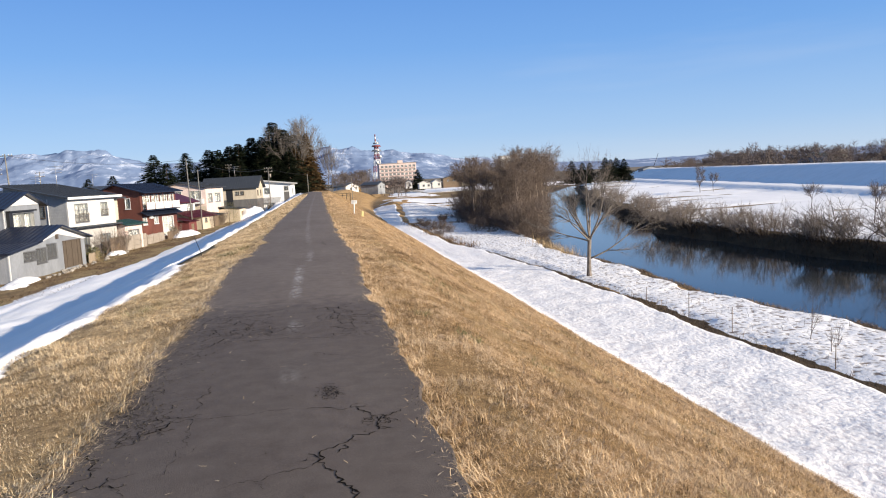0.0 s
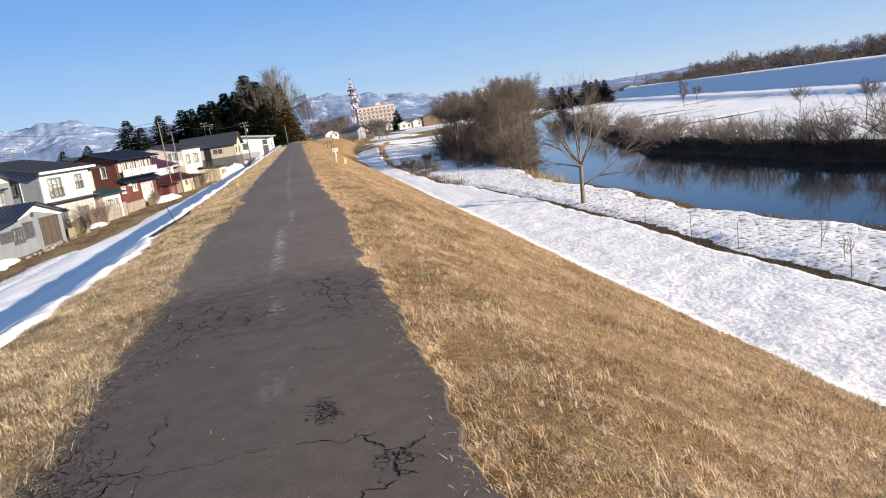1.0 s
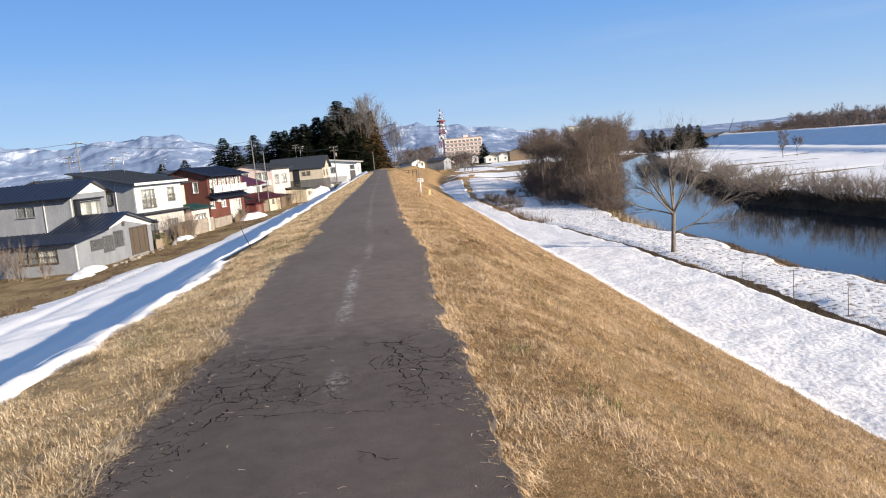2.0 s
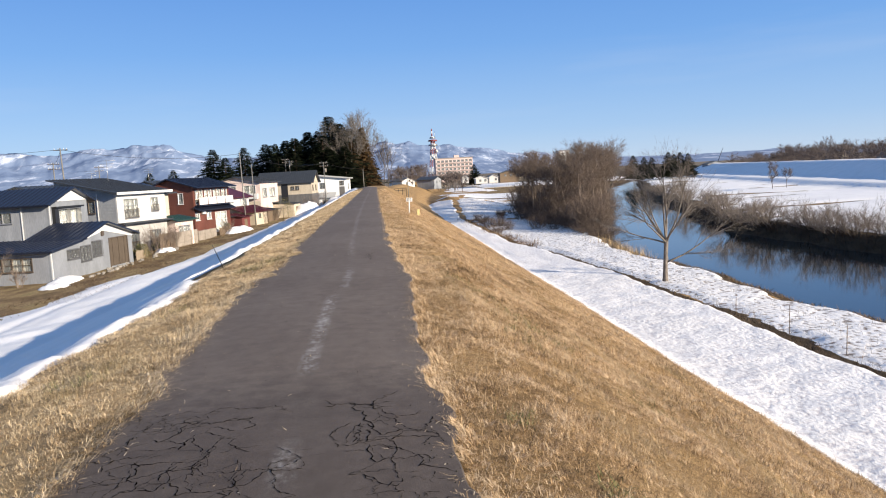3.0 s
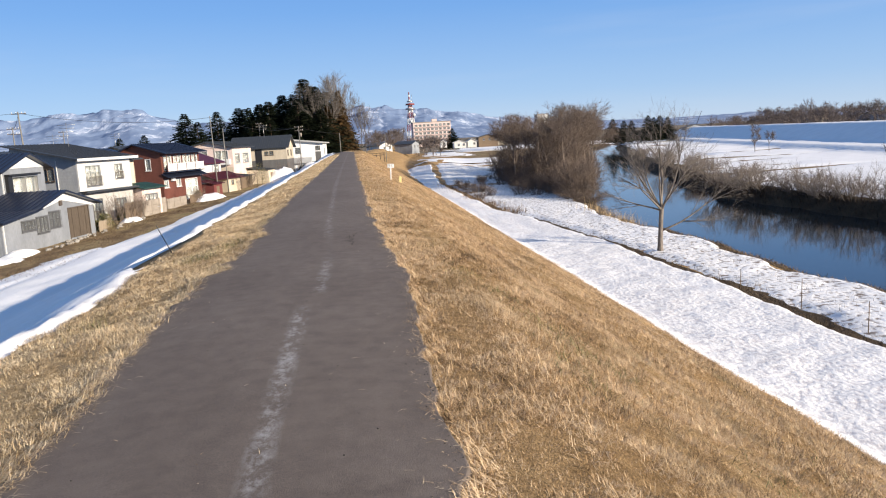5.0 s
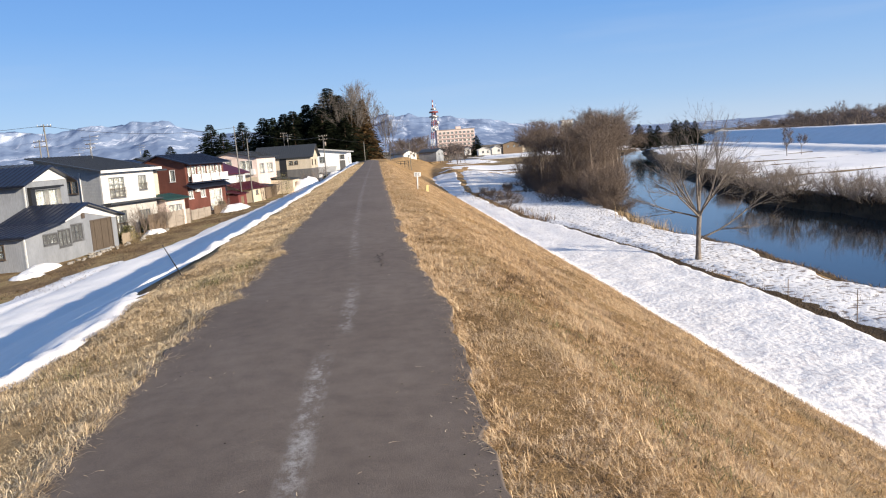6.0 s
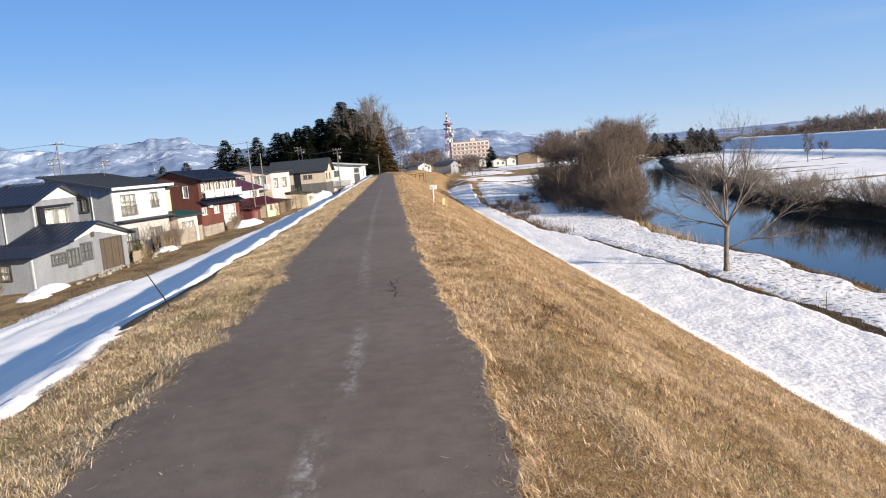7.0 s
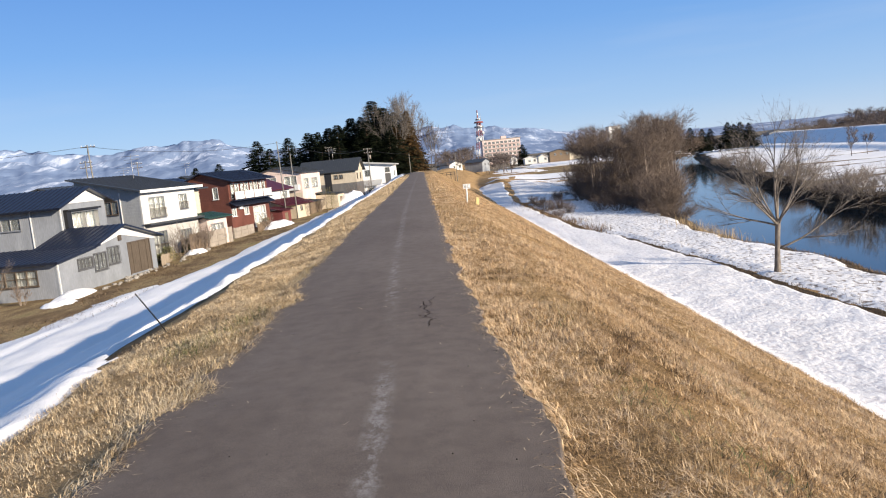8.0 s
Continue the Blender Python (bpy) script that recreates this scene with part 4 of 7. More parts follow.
def riverside_tree():
    rnd = random.Random(21)
    out = {}
    base = Vector((0, 0, 0))
    trunk = [base + Vector((0.0, 0, -0.35)), Vector((0.02, 0, 0.5)), Vector((0.05, 0, 1.3)), Vector((0.1, 0, 2.2)), Vector((0.16, 0, 3.05)), Vector((0.2, 0, 3.4))]
    out[0] = [(trunk, [0.27, 0.19, 0.165, 0.155, 0.16, 0.11])]
    fork = Vector((0.16, 0, 3.1))
    # (towards, rise, length, radius) of the main limbs, fanned out like a vase
    for dx, dy, dz, ln, r in ((-1.0, 0.2, 0.42, 3.0, 0.075), (-0.85, -0.5, 0.75, 3.3, 0.085), (-0.55, 0.45, 1.05, 3.7, 0.09), (-0.2, -0.2, 1.5, 3.9, 0.10), (0.16, 0.35, 1.5, 4.0, 0.10),
                              (0.45, -0.35, 1.1, 3.9, 0.09), (0.8, 0.4, 0.85, 3.6, 0.08), (0.2, -0.9, 0.8, 3.1, 0.07), (-0.2, 0.95, 0.8, 3.1, 0.07), (-0.6, -0.1, 1.2, 3.6, 0.08)):
        grow(out, fork + Vector((0, 0, rnd.uniform(-0.15, 0.2))), Vector((dx, dy, dz)).normalized(), ln * 1.05, r * 0.92, 1, 4, rnd, 0.55, 0.035, (4, 5), 0.06, 0.42, 0.28, 0.008)
    # the low limb that leaves the trunk half-way up
    grow(out, Vector((0.06, 0, 1.55)), Vector((0.9, -0.25, 0.5)).normalized(), 3.8, 0.078, 1, 4, rnd, 0.55, 0.06, (4, 5), 0.06, 0.42, 0.35, 0.008)
    return woody("bare_tree", pose(21.55, 60.0, float(land(21.55, 60.0))), out, 1, (BARK, BARK), "leafless grey-barked tree on the snowy river terrace", "tree", sides=(8, 3), twigs=(2, 0.35, 0.012))


def tall_tree(seed, h, spread=0.95, lift=0.06, top=4, r=0.17, kids=(4, 5), thin=0.02):
    rnd = random.Random(seed)
    out = {}
    grow(out, Vector((0, 0, -0.3)), Vector((rnd.gauss(0, 0.05), rnd.gauss(0, 0.05), 1)), h * 0.55, r, 0, top, rnd, spread, lift, kids, 0.05, 0.55, 0.22, thin)
    return out


def shrub_lines(seed, stems, h, reach):
    rnd = random.Random(seed)
    out = {}
    for _ in range(stems):
        w = rnd.uniform(0, 6.283)
        q = rnd.random() ** 0.5
        p = Vector((math.cos(w) * q * reach * 0.35, math.sin(w) * q * reach * 0.35, -0.15))
        d = Vector((math.cos(w) * q * 1.0, math.sin(w) * q * 1.0, 1)).normalized()
        grow(out, p, d, h * rnd.uniform(0.45, 0.8), 0.04, 1, 2, rnd, 0.6, 0.05, (10, 13), 0.09, 0.4, 0.06, 0.017)
    return out


def conifer(seed, h, width, needles, label, m, group):
    """A trunk and whorls of drooping sprays, each spray a fan of small needle clumps."""
    rnd = random.Random(seed)
    tree = thing("conifer", m, label, "conifer", group)
    tubes("trunk", [([Vector((0, 0, -0.4)), Vector((0, 0, h * 0.5)), Vector((0.05, 0, h * 0.98))], [h * 0.016, h * 0.010, 0.02])], TRUNK, tree, 6)
    vs, ts = [], []
    z = h * 0.04
    while z < h * 0.99:
        t = z / h
        reach = width * 1.5 * min(1.0, 1.35 * (1 - t)) ** 0.85 * rnd.uniform(0.72, 1.12) + 0.1
        for _ in range(rnd.randint(9, 12)):
            w = rnd.uniform(0, 6.283)
            out_d = Vector((math.cos(w), math.sin(w), rnd.uniform(-0.12, 0.32)))
            side = Vector((-math.sin(w), math.cos(w), 0))
            ln = reach * rnd.uniform(0.6, 1.15)
            steps_n = max(3, int(ln / 0.42))
            for k in range(1, steps_n + 1):
                f = k / steps_n
                c = Vector((0, 0, z)) + out_d * ln * f - Vector((0, 0, 0.28 * ln * f * f))
                for s in (-1, 1):
                    a = c + side * s * rnd.uniform(0.0, 0.12)
                    g = 0.3 + 0.75 * (1 - t)
                    tip = a + out_d * g * rnd.uniform(0.3, 0.8) + side * s * g * rnd.uniform(0.7, 1.7) - Vector((0, 0, g * rnd.uniform(0.0, 0.4)))
                    b = a + out_d * g * rnd.uniform(0.4, 0.8) + Vector((0, 0, g * rnd.uniform(-0.1, 0.5)))
                    i = len(vs)
                    vs += [a[:], b[:], tip[:]]
                    ts.append((i, i + 1, i + 2))
        z += rnd.uniform(0.26, 0.42) * (0.7 + 0.6 * (1 - t))
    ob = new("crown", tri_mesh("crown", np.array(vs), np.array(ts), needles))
    ob.parent = tree
    return tree


dead_grass()
green_grass()
riverside_tree()

# saplings and dry stems along the dark edge of the terrace
saplings = []
for k, (x, y, h) in enumerate(((23.0, 33.0, 2.3), (22.4, 30.6, 1.3), (23.4, 31.6, 1.2))):
    out = {}
    rnd = random.Random(60 + k)
    grow(out, Vector((0, 0, -0.1)), Vector((0.06, 0, 1)), h * 0.62, 0.022, 0, 2, rnd, 0.5, 0.2, (4, 6), 0.05, 0.5, 0.3)
    woody("sapling", pose(x, y, float(land(x, y))), out, 0, (TWIG, TWIG), "thin bare sapling in the snow", "sapling", "saplings", (5, 3))
for x, y, h in ((21.0, 41.5, 1.5), (20.9, 36.5, 1.4), (20.8, 47.0, 1.0), (20.9, 28.3, 1.1)):
    z = float(land(x, y))
    stake = tubes("stake", [([Vector((0, 0, -0.2)), Vector((0.02, 0, h * 0.5)), Vector((0.05, 0.02, h))], [0.022, 0.02, 0.016])], WOOD, None, 6)
    stake.matrix_world = pose(x, y, z)
    tagged(stake, "thin weathered wooden stake in the snow", "stake", "stakes")
spots = [(float(ditch_x(np.array(y))) + rng.uniform(-0.2, 0.5), y, 0.26, rng.randint(16, 60)) for y in [4 + k * 0.7 + rng.uniform(-0.4, 0.4) for k in range(200)]]
stalks("weeds", spots, WEED_DARK, "dark dead weeds along the snow's edge", 0.10, 0.42, 0.018, 31, 0.7)
spots = [(24 + rng.uniform(-3, 4), rng.uniform(24, 80), 0.5, rng.randint(3, 12)) for _ in range(60)]
stalks("weeds", spots, WEED, "thin dead stalks poking out of the snow", 0.15, 0.6, 0.016, 32)
spots = [(float(near_bank(np.array(y))) - 1.0 + rng.uniform(-0.5, 0.5), y, 0.4, 60) for y in [10 + 1.1 * k for k in range(72)]]
stalks("weeds", spots, WEED, "trodden brown weeds on the river bank", 0.15, 0.5, 0.03, 33, 0.55)
spots = [(float(near_bank(np.array(y))) - 1.6 + rng.uniform(-0.8, 0.8), y, 0.8, 40) for y in [78 + 1.4 * k for k in range(12)]]
stalks("reeds", spots, REED, "tall pale dry reeds on the river bank", 0.5, 1.6, 0.022, 34, 0.94)
spots = [(rng.uniform(-22, -16.5), rng.uniform(40, 120), 0.7, 90) for _ in range(90)]
stalks("weeds", spots, WEED, "flattened dry grass in the yards below the levee", 0.12, 0.4, 0.03, 37, 0.45)
spots = [(rng.uniform(15.5, 19), rng.uniform(92, 150), 0.8, 60) for _ in range(30)]
stalks("weeds", spots, WEED, "brown weeds between snow patches", 0.3, 0.9, 0.04, 35, 0.85)

# willow scrub on the near bank, with taller trees behind
shrub_kinds = []
for k in range(4):
    out = shrub_lines(100 + k, 20, 5.6, 3.6)
    shrub_kinds.append(woody("willow_shrub", pose(30.5 + k * 1.2, 110 + 5 * k, float(land(30.5 + k * 1.2, 110 + 5 * k)), 0, 0, 40 * k), out, 1, (TWIG, TWIG), "bare brown willow thicket on the river bank", "shrub", "willow thickets", (4, 3), ("stem_clump", "brushwood"), (10, 0.95, 0.028)))
places = []


def brush_edge(y):
    """The landward edge of the thicket."""
    return float(np.interp(y, [98, 117, 127, 148, 186, 205], [29.3, 29.3, 28.0, 28.4, 32.6, 36]))


for y in np.arange(104, 205, 5.2):
    lo, hi = brush_edge(y) + 0.8, float(near_bank(np.array(y))) - 1.4
    x = hi
    while x > lo:
        places.append((x + rng.uniform(-1, 1), y + rng.uniform(-2.5, 2.5)))
        x -= rng.uniform(3.2, 4.8) * (1 if y < 130 else 1.4)
for x, y in places:
    src = rng.choice(shrub_kinds)
    s = rng.uniform(0.75, 1.1) * min(1.0, 0.6 + max(0, y - 102) * 0.02)
    c = copy_thing(src, pose(x, y, float(land(x, y)), 0, 0, rng.uniform(0, 360)))
    c.scale = (s, s, s * rng.uniform(0.85, 1.15))
# low brush along the thicket's edge
for k in range(34):
    y = 103 + k * 1.9 + rng.uniform(-1, 1)
    x = brush_edge(y) + rng.uniform(-0.3, 1.6)
    s = rng.uniform(0.4, 0.6)
    c = copy_thing(rng.choice(shrub_kinds), pose(x, y, float(land(x, y)), 0, 0, rng.uniform(0, 360)))
    c.scale = (s * 1.2, s * 1.2, s * rng.uniform(0.55, 0.85))
for k in range(16):
    y = rng.uniform(112, 165)
    x = rng.uniform(17.6, 20.5) if k < 7 else brush_edge(y) - rng.uniform(1.0, 5.0)
    s = rng.uniform(0.22, 0.38)
    c = copy_thing(rng.choice(shrub_kinds), pose(x, y, float(land(x, y)), 0, 0, rng.uniform(0, 360)))
    c.scale = (s * 1.2, s * 1.2, s)
    tagged(c, "low sparse brown scrub standing in the snow", "shrub", "snow scrub")
tall_kinds = []
for k in range(3):
    x, y = 38 + 4 * k, 132 + 10 * k
    tall_kinds.append(woody("bare_tree", pose(x, y, float(land(x, y))), tall_tree(140 + k, 13), 1, (TWIG_GREY, TWIG), "tall leafless tree above the willow thicket", "tree", "riverside trees", (6, 3), ("trunk", "crown"), (3, 0.85, 0.034)))
thin_kinds = []
for k in range(3):
    x, y = 158 + 9 * k, 262 + 12 * k
    thin_kinds.append(woody("bare_tree", pose(x, y, float(land(x, y))), tall_tree(150 + k, 10, 0.8, 0.10, 3, 0.14, (4, 4), 0.05), 1, (TWIG_HAZED, TWIG_HAZED), "leafless tree in the row behind the far dike", "tree", "dike trees", (5, 3), ("trunk", "crown"), (8, 1.0, 0.05)))
for x, y, s in ((32.5, 122, 0.8), (34, 128, 0.95), (36.5, 132, 1.0), (38, 141, 1.05), (42, 146, 1.0), (47, 166, 1.1), (30.5, 140, 0.86), (42, 156, 1.08), (30, 150, 0.95), (33, 160, 0.98), (50, 172, 1.15), (54, 182, 1.2), (35, 178, 1.0), (56, 200, 1.15), (31.5, 134, 0.74), (31, 128, 0.76), (35, 141, 0.84), (33, 136, 0.8), (40, 160, 0.9), (44, 178, 0.98), (30.5, 136, 0.8), (30.5, 146, 0.92), (31.5, 155, 0.95), (38, 172, 0.95), (35, 150, 0.9), (39.5, 170, 1.0), (31, 131, 0.8)):
    c = copy_thing(rng.choice(tall_kinds), pose(x, y, float(land(x, y)), 0, 0, rng.uniform(0, 360)))
    c.scale = (s, s, s)

# scrub along the far bank
far_kinds = []
for k in range(3):
    x, y = float(far_bank(np.array(70.0 + 9 * k))) + 2.2, 70.0 + 9 * k
    far_kinds.append(woody("willow_shrub", pose(x, y, float(land(x, y)), 0, 0, 25 * k), shrub_lines(170 + k, 13, 3.4, 4.2), 1, (TWIG_FAR, TWIG_PALE), "bare pale grey shrub on the far bank", "shrub", "far bank shrubs", (4, 3), ("stem_clump", "brushwood"), (10, 0.7, 0.020)))
y = 34.0
while y < 235:
    for off, odds in ((1.6, 0.42), (4.8, 0.30)):
        if rng.random() < odds:
            x = float(far_bank(np.array(y))) + off + rng.uniform(-0.6, 1.4)
            s = rng.uniform(0.45, 1.35) * (0.9 if off > 3 else 1) * (1.3 if y < 72 else 1.0)
            c = copy_thing(rng.choice(far_kinds), pose(x, y, float(land(x, y)), 0, 0, rng.uniform(0, 360)))
            c.scale = (s * 1.3, s * 1.3, s * 0.9)
    y += rng.uniform(2.6, 4.2) * (1 if y < 120 else 1.8)
spots = [(float(far_bank(np.array(y))) + rng.uniform(-0.4, 2.6), y, 0.6, 70) for y in np.arange(26, 150, 0.8)]
stalks("weeds", spots, WEED_DARK, "dark dead brush along the far waterline", 0.3, 1.2, 0.04, 36, 0.7)
for x, y, s in ((97, 185.5, 0.72), (101.2, 186.5, 0.52), (62, 78, 0.5), (70, 101, 0.42)):
    c = copy_thing(thin_kinds[0 if s > 0.6 else 1], pose(x, y, float(land(x, y)), 0, 0, rng.uniform(0, 360)))
    tagged(c, "small leafless tree on the far snow field", "tree", "field trees")
    c.scale = (s, s, s)
# rows of trees behind the far dike
for k in range(120):
    y = 130 + k * 3.2
    x = float(dike_x(np.array(y))) + rng.uniform(24, 56) + max(0, (200 - y)) * 0.1
    s = rng.uniform(0.6, 1.1) * (0.85 if y > 330 else 1.0)
    c = copy_thing(rng.choice(thin_kinds), pose(x, y, float(land(x, y)), 0, 0, rng.uniform(0, 360)))
    tagged(c, "leafless tree in the row behind the far dike", "tree", "dike trees")
    c.scale = (s * 1.6, s * 1.6, s)

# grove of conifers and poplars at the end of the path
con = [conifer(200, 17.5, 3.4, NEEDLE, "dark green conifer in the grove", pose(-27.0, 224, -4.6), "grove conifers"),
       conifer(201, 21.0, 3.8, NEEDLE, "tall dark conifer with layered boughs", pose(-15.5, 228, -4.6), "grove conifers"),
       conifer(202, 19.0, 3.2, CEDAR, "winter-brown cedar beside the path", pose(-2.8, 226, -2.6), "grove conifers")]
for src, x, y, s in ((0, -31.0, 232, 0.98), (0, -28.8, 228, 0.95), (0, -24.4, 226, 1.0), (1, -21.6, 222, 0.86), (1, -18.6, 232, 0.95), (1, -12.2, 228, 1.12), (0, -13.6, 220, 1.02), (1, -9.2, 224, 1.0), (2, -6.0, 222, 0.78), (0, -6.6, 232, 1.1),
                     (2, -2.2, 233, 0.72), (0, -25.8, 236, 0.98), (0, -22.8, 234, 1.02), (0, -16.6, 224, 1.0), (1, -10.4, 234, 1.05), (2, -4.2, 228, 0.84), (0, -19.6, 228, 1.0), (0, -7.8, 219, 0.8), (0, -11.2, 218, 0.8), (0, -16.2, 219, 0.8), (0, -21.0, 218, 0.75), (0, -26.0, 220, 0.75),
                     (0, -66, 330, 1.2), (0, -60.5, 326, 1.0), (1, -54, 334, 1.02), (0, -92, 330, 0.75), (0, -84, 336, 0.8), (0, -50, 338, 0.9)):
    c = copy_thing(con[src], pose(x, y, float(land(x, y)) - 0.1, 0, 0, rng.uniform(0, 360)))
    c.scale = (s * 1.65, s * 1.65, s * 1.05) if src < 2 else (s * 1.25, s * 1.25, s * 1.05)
pop = woody("poplar", pose(-7.6, 222, -4.6), tall_tree(230, 23, 0.5, 0.2, 4, 0.2, (3, 4), 0.042), 1, (POPLAR, POPLAR), "tall bare poplar rising over the grove", "poplar", "poplars", (6, 3), ("trunk", "crown"), (3, 1.3, 0.036))
for x, y, s in ((-10.5, 224, 0.92), (-4.6, 226, 0.97), (-13.0, 226, 0.82), (-1.4, 244, 0.9), (3.0, 248, 0.72), (-9.2, 236, 1.0), (-6.0, 234, 1.04), (-11.8, 238, 0.98), (4.4, 256, 0.6), (-3.4, 236, 0.98)):
    c = copy_thing(pop, pose(x, y, float(land(x, y)), 0, 0, rng.uniform(0, 360)))
    c.scale = (s, s, s)
# dark conifers far across the river
for x, y, s in ((119, 352, 0.62), (123.5, 350, 0.56), (129, 355, 0.55), (135, 350, 0.66), (138.5, 352, 0.6), (143, 356, 0.64), (146, 354, 0.6), (60, 470, 0.7)):
    c = copy_thing(con[0], pose(x, y, -5.5, 0, 0, rng.uniform(0, 360)))
    tagged(c, "dark conifer far across the river", "conifer", "far conifers")
    c.scale = (s * 1.6, s * 1.6, s)
# brown woods before the tower
for k in range(24):
    y = rng.uniform(360, 490)
    x = y * rng.uniform(0.03, 0.112)
    s = rng.uniform(0.7, 1.1)
    c = copy_thing(rng.choice(thin_kinds), pose(x, y, float(land(x, y)), 0, 0, rng.uniform(0, 360)))
    tagged(c, "leafless brown tree in the woods before the tower", "tree", "tower woods")
    c.scale = (s * 1.5, s * 1.5, s)
# low bare woods round the far buildings
for k in range(40):
    x, y = rng.uniform(24, 150), rng.uniform(345, 620)
    if k < 16:
        x, y = rng.uniform(20, 46), rng.uniform(400, 520)
    elif k < 24:
        x, y = rng.uniform(6, 26), rng.uniform(330, 400)
    s = rng.uniform(0.4, 0.75)
    c = copy_thing(rng.choice(thin_kinds), pose(x, y, float(land(x, y)), 0, 0, rng.uniform(0, 360)))
    tagged(c, "small leafless tree among far houses", "tree", "far trees")
    c.scale = (s * 1.3, s * 1.3, s)

# ---- buildings ----
GROUND_L = -4.6


def front(s, d, z):
    return (d, s, z)


def near_side(s, d, z):
    return (-s, -d, z)


def far_side(length):
    return lambda s, d, z: (-s, length + d, z)


def back_side(depth):
    return lambda s, d, z: (-depth - d, s, z)


def solid(M, rows):
    """Boxes given as (s0, d0, z0, s1, d1, z1) in a wall's own plane."""
    bm = bmesh.new()
    for s0, d0, z0, s1, d1, z1 in rows:
        v = [bm.verts.new(M(*p)) for p in ((s0, d0, z0), (s1, d0, z0), (s1, d1, z0), (s0, d1, z0), (s0, d0, z1), (s1, d0, z1), (s1, d1, z1), (s0, d1, z1))]
        for f in ((0, 3, 2, 1), (4, 5, 6, 7), (0, 1, 5, 4), (1, 2, 6, 5), (2, 3, 7, 6), (3, 0, 4, 7)):
            bm.faces.new([v[k] for k in f])
    bmesh.ops.recalc_face_normals(bm, faces=bm.faces[:])
    return bm


def lattice(M, s0, s1, z0, z1, holes, d0, d1):
    """One slab from depth d0 to d1 with rectangular holes cut through it, as a single closed skin."""
    ss = sorted({s0, s1, *(h[0] for h in holes), *(h[2] for h in holes)})
    zs = sorted({z0, z1, *(h[1] for h in holes), *(h[3] for h in holes)})
    full = {}
    for i in range(len(ss) - 1):
        for j in range(len(zs) - 1):
            a, b = (ss[i] + ss[i + 1]) / 2, (zs[j] + zs[j + 1]) / 2
            full[i, j] = not any(h[0] < a < h[2] and h[1] < b < h[3] for h in holes)
    bm = bmesh.new()
    made = {}

    def vert(i, j, d):
        if (i, j, d) not in made:
            made[i, j, d] = bm.verts.new(M(ss[i], d, zs[j]))
        return made[i, j, d]
    for (i, j), on in full.items():
        if not on:
            continue
        for d in (d0, d1):
            bm.faces.new([vert(i, j, d), vert(i + 1, j, d), vert(i + 1, j + 1, d), vert(i, j + 1, d)])
        for di, dj, p, q in ((-1, 0, (i, j), (i, j + 1)), (1, 0, (i + 1, j), (i + 1, j + 1)), (0, -1, (i, j), (i + 1, j)), (0, 1, (i, j + 1), (i + 1, j + 1))):
            if not full.get((i + di, j + dj), False):
                bm.faces.new([vert(*p, d0), vert(*q, d0), vert(*q, d1), vert(*p, d1)])
    bmesh.ops.recalc_face_normals(bm, faces=bm.faces[:])
    return bm


def wall(parent, M, s0, s1, z0, z1, holes, mat, label="", thick=0.16, name="wall"):
    return part(name, lattice(M, s0, s1, z0, z1, holes, -thick, 0), mat, parent, label)


def window(parent, M, s0, z0, s1, z1, cols=2, bars=(), frame_mat=None, curtain=True, grille=False, label="", proud=0.03):
    f, g = 0.06, 0.025
    zs = [z0 + f - g] + [z0 + (z1 - z0) * t for t in bars] + [z1 - f + g]
    panes = []
    for k in range(cols):
        a, b = s0 + (s1 - s0) * k / cols + (f if k == 0 else g), s0 + (s1 - s0) * (k + 1) / cols - (f if k == cols - 1 else g)
        panes += [(a, c + g, b, d - g) for c, d in zip(zs[:-1], zs[1:])]
    w = part("window", lattice(M, s0, s1, z0, z1, panes, -0.10, proud), frame_mat or ALU, parent, label)
    gl = part("pane", solid(M, [(s0 + f * 0.5, -0.062, z0 + f * 0.5, s1 - f * 0.5, -0.054, z1 - f * 0.5)]), GLASS, w)
    gl.visible_shadow = False
    part("sill", solid(M, [(s0 - 0.06, proud, z0 - 0.05, s1 + 0.06, proud + 0.09, z0)]), frame_mat or ALU, w)
    if curtain:
        n = 16
        bm = bmesh.new()
        top = s1 if curtain != "half" else s0 + (s1 - s0) * 0.55
        row = [[bm.verts.new(M(s0 + f + (top - s0 - 2 * f) * k / n, -0.26 - 0.05 * (k % 2), z)) for k in range(n + 1)] for z in (z0 - 0.02, z1 + 0.02)]
        for k in range(n):
            bm.faces.new((row[0][k], row[0][k + 1], row[1][k + 1], row[1][k]))
        part("curtain", bm, CURTAIN, w)
    # added sheet behind the glass, its dark colour standing for the unlit room
    part("unlit_room_sheet", solid(M, [(s0 - 0.1, -0.9, z0 - 0.1, s1 + 0.1, -0.86, z1 + 0.1)]), ROOM, w)
    if grille:
        zt = z1 - 0.03 if grille == "full" else z0 + (z1 - z0) * 0.48
        n = max(4, int((s1 - s0) / 0.14))
        st = (s1 - s0 + 0.1) / n
        part("railing", lattice(M, s0 - 0.05, s1 + 0.05, z0 + 0.05, zt, [(s0 - 0.05 + k * st + 0.012, z0 + 0.09, s0 - 0.05 + (k + 1) * st - 0.012, zt - 0.05) for k in range(n)], 0.10, 0.13), SLATE if grille == "full" else FRAME, w)
    return w


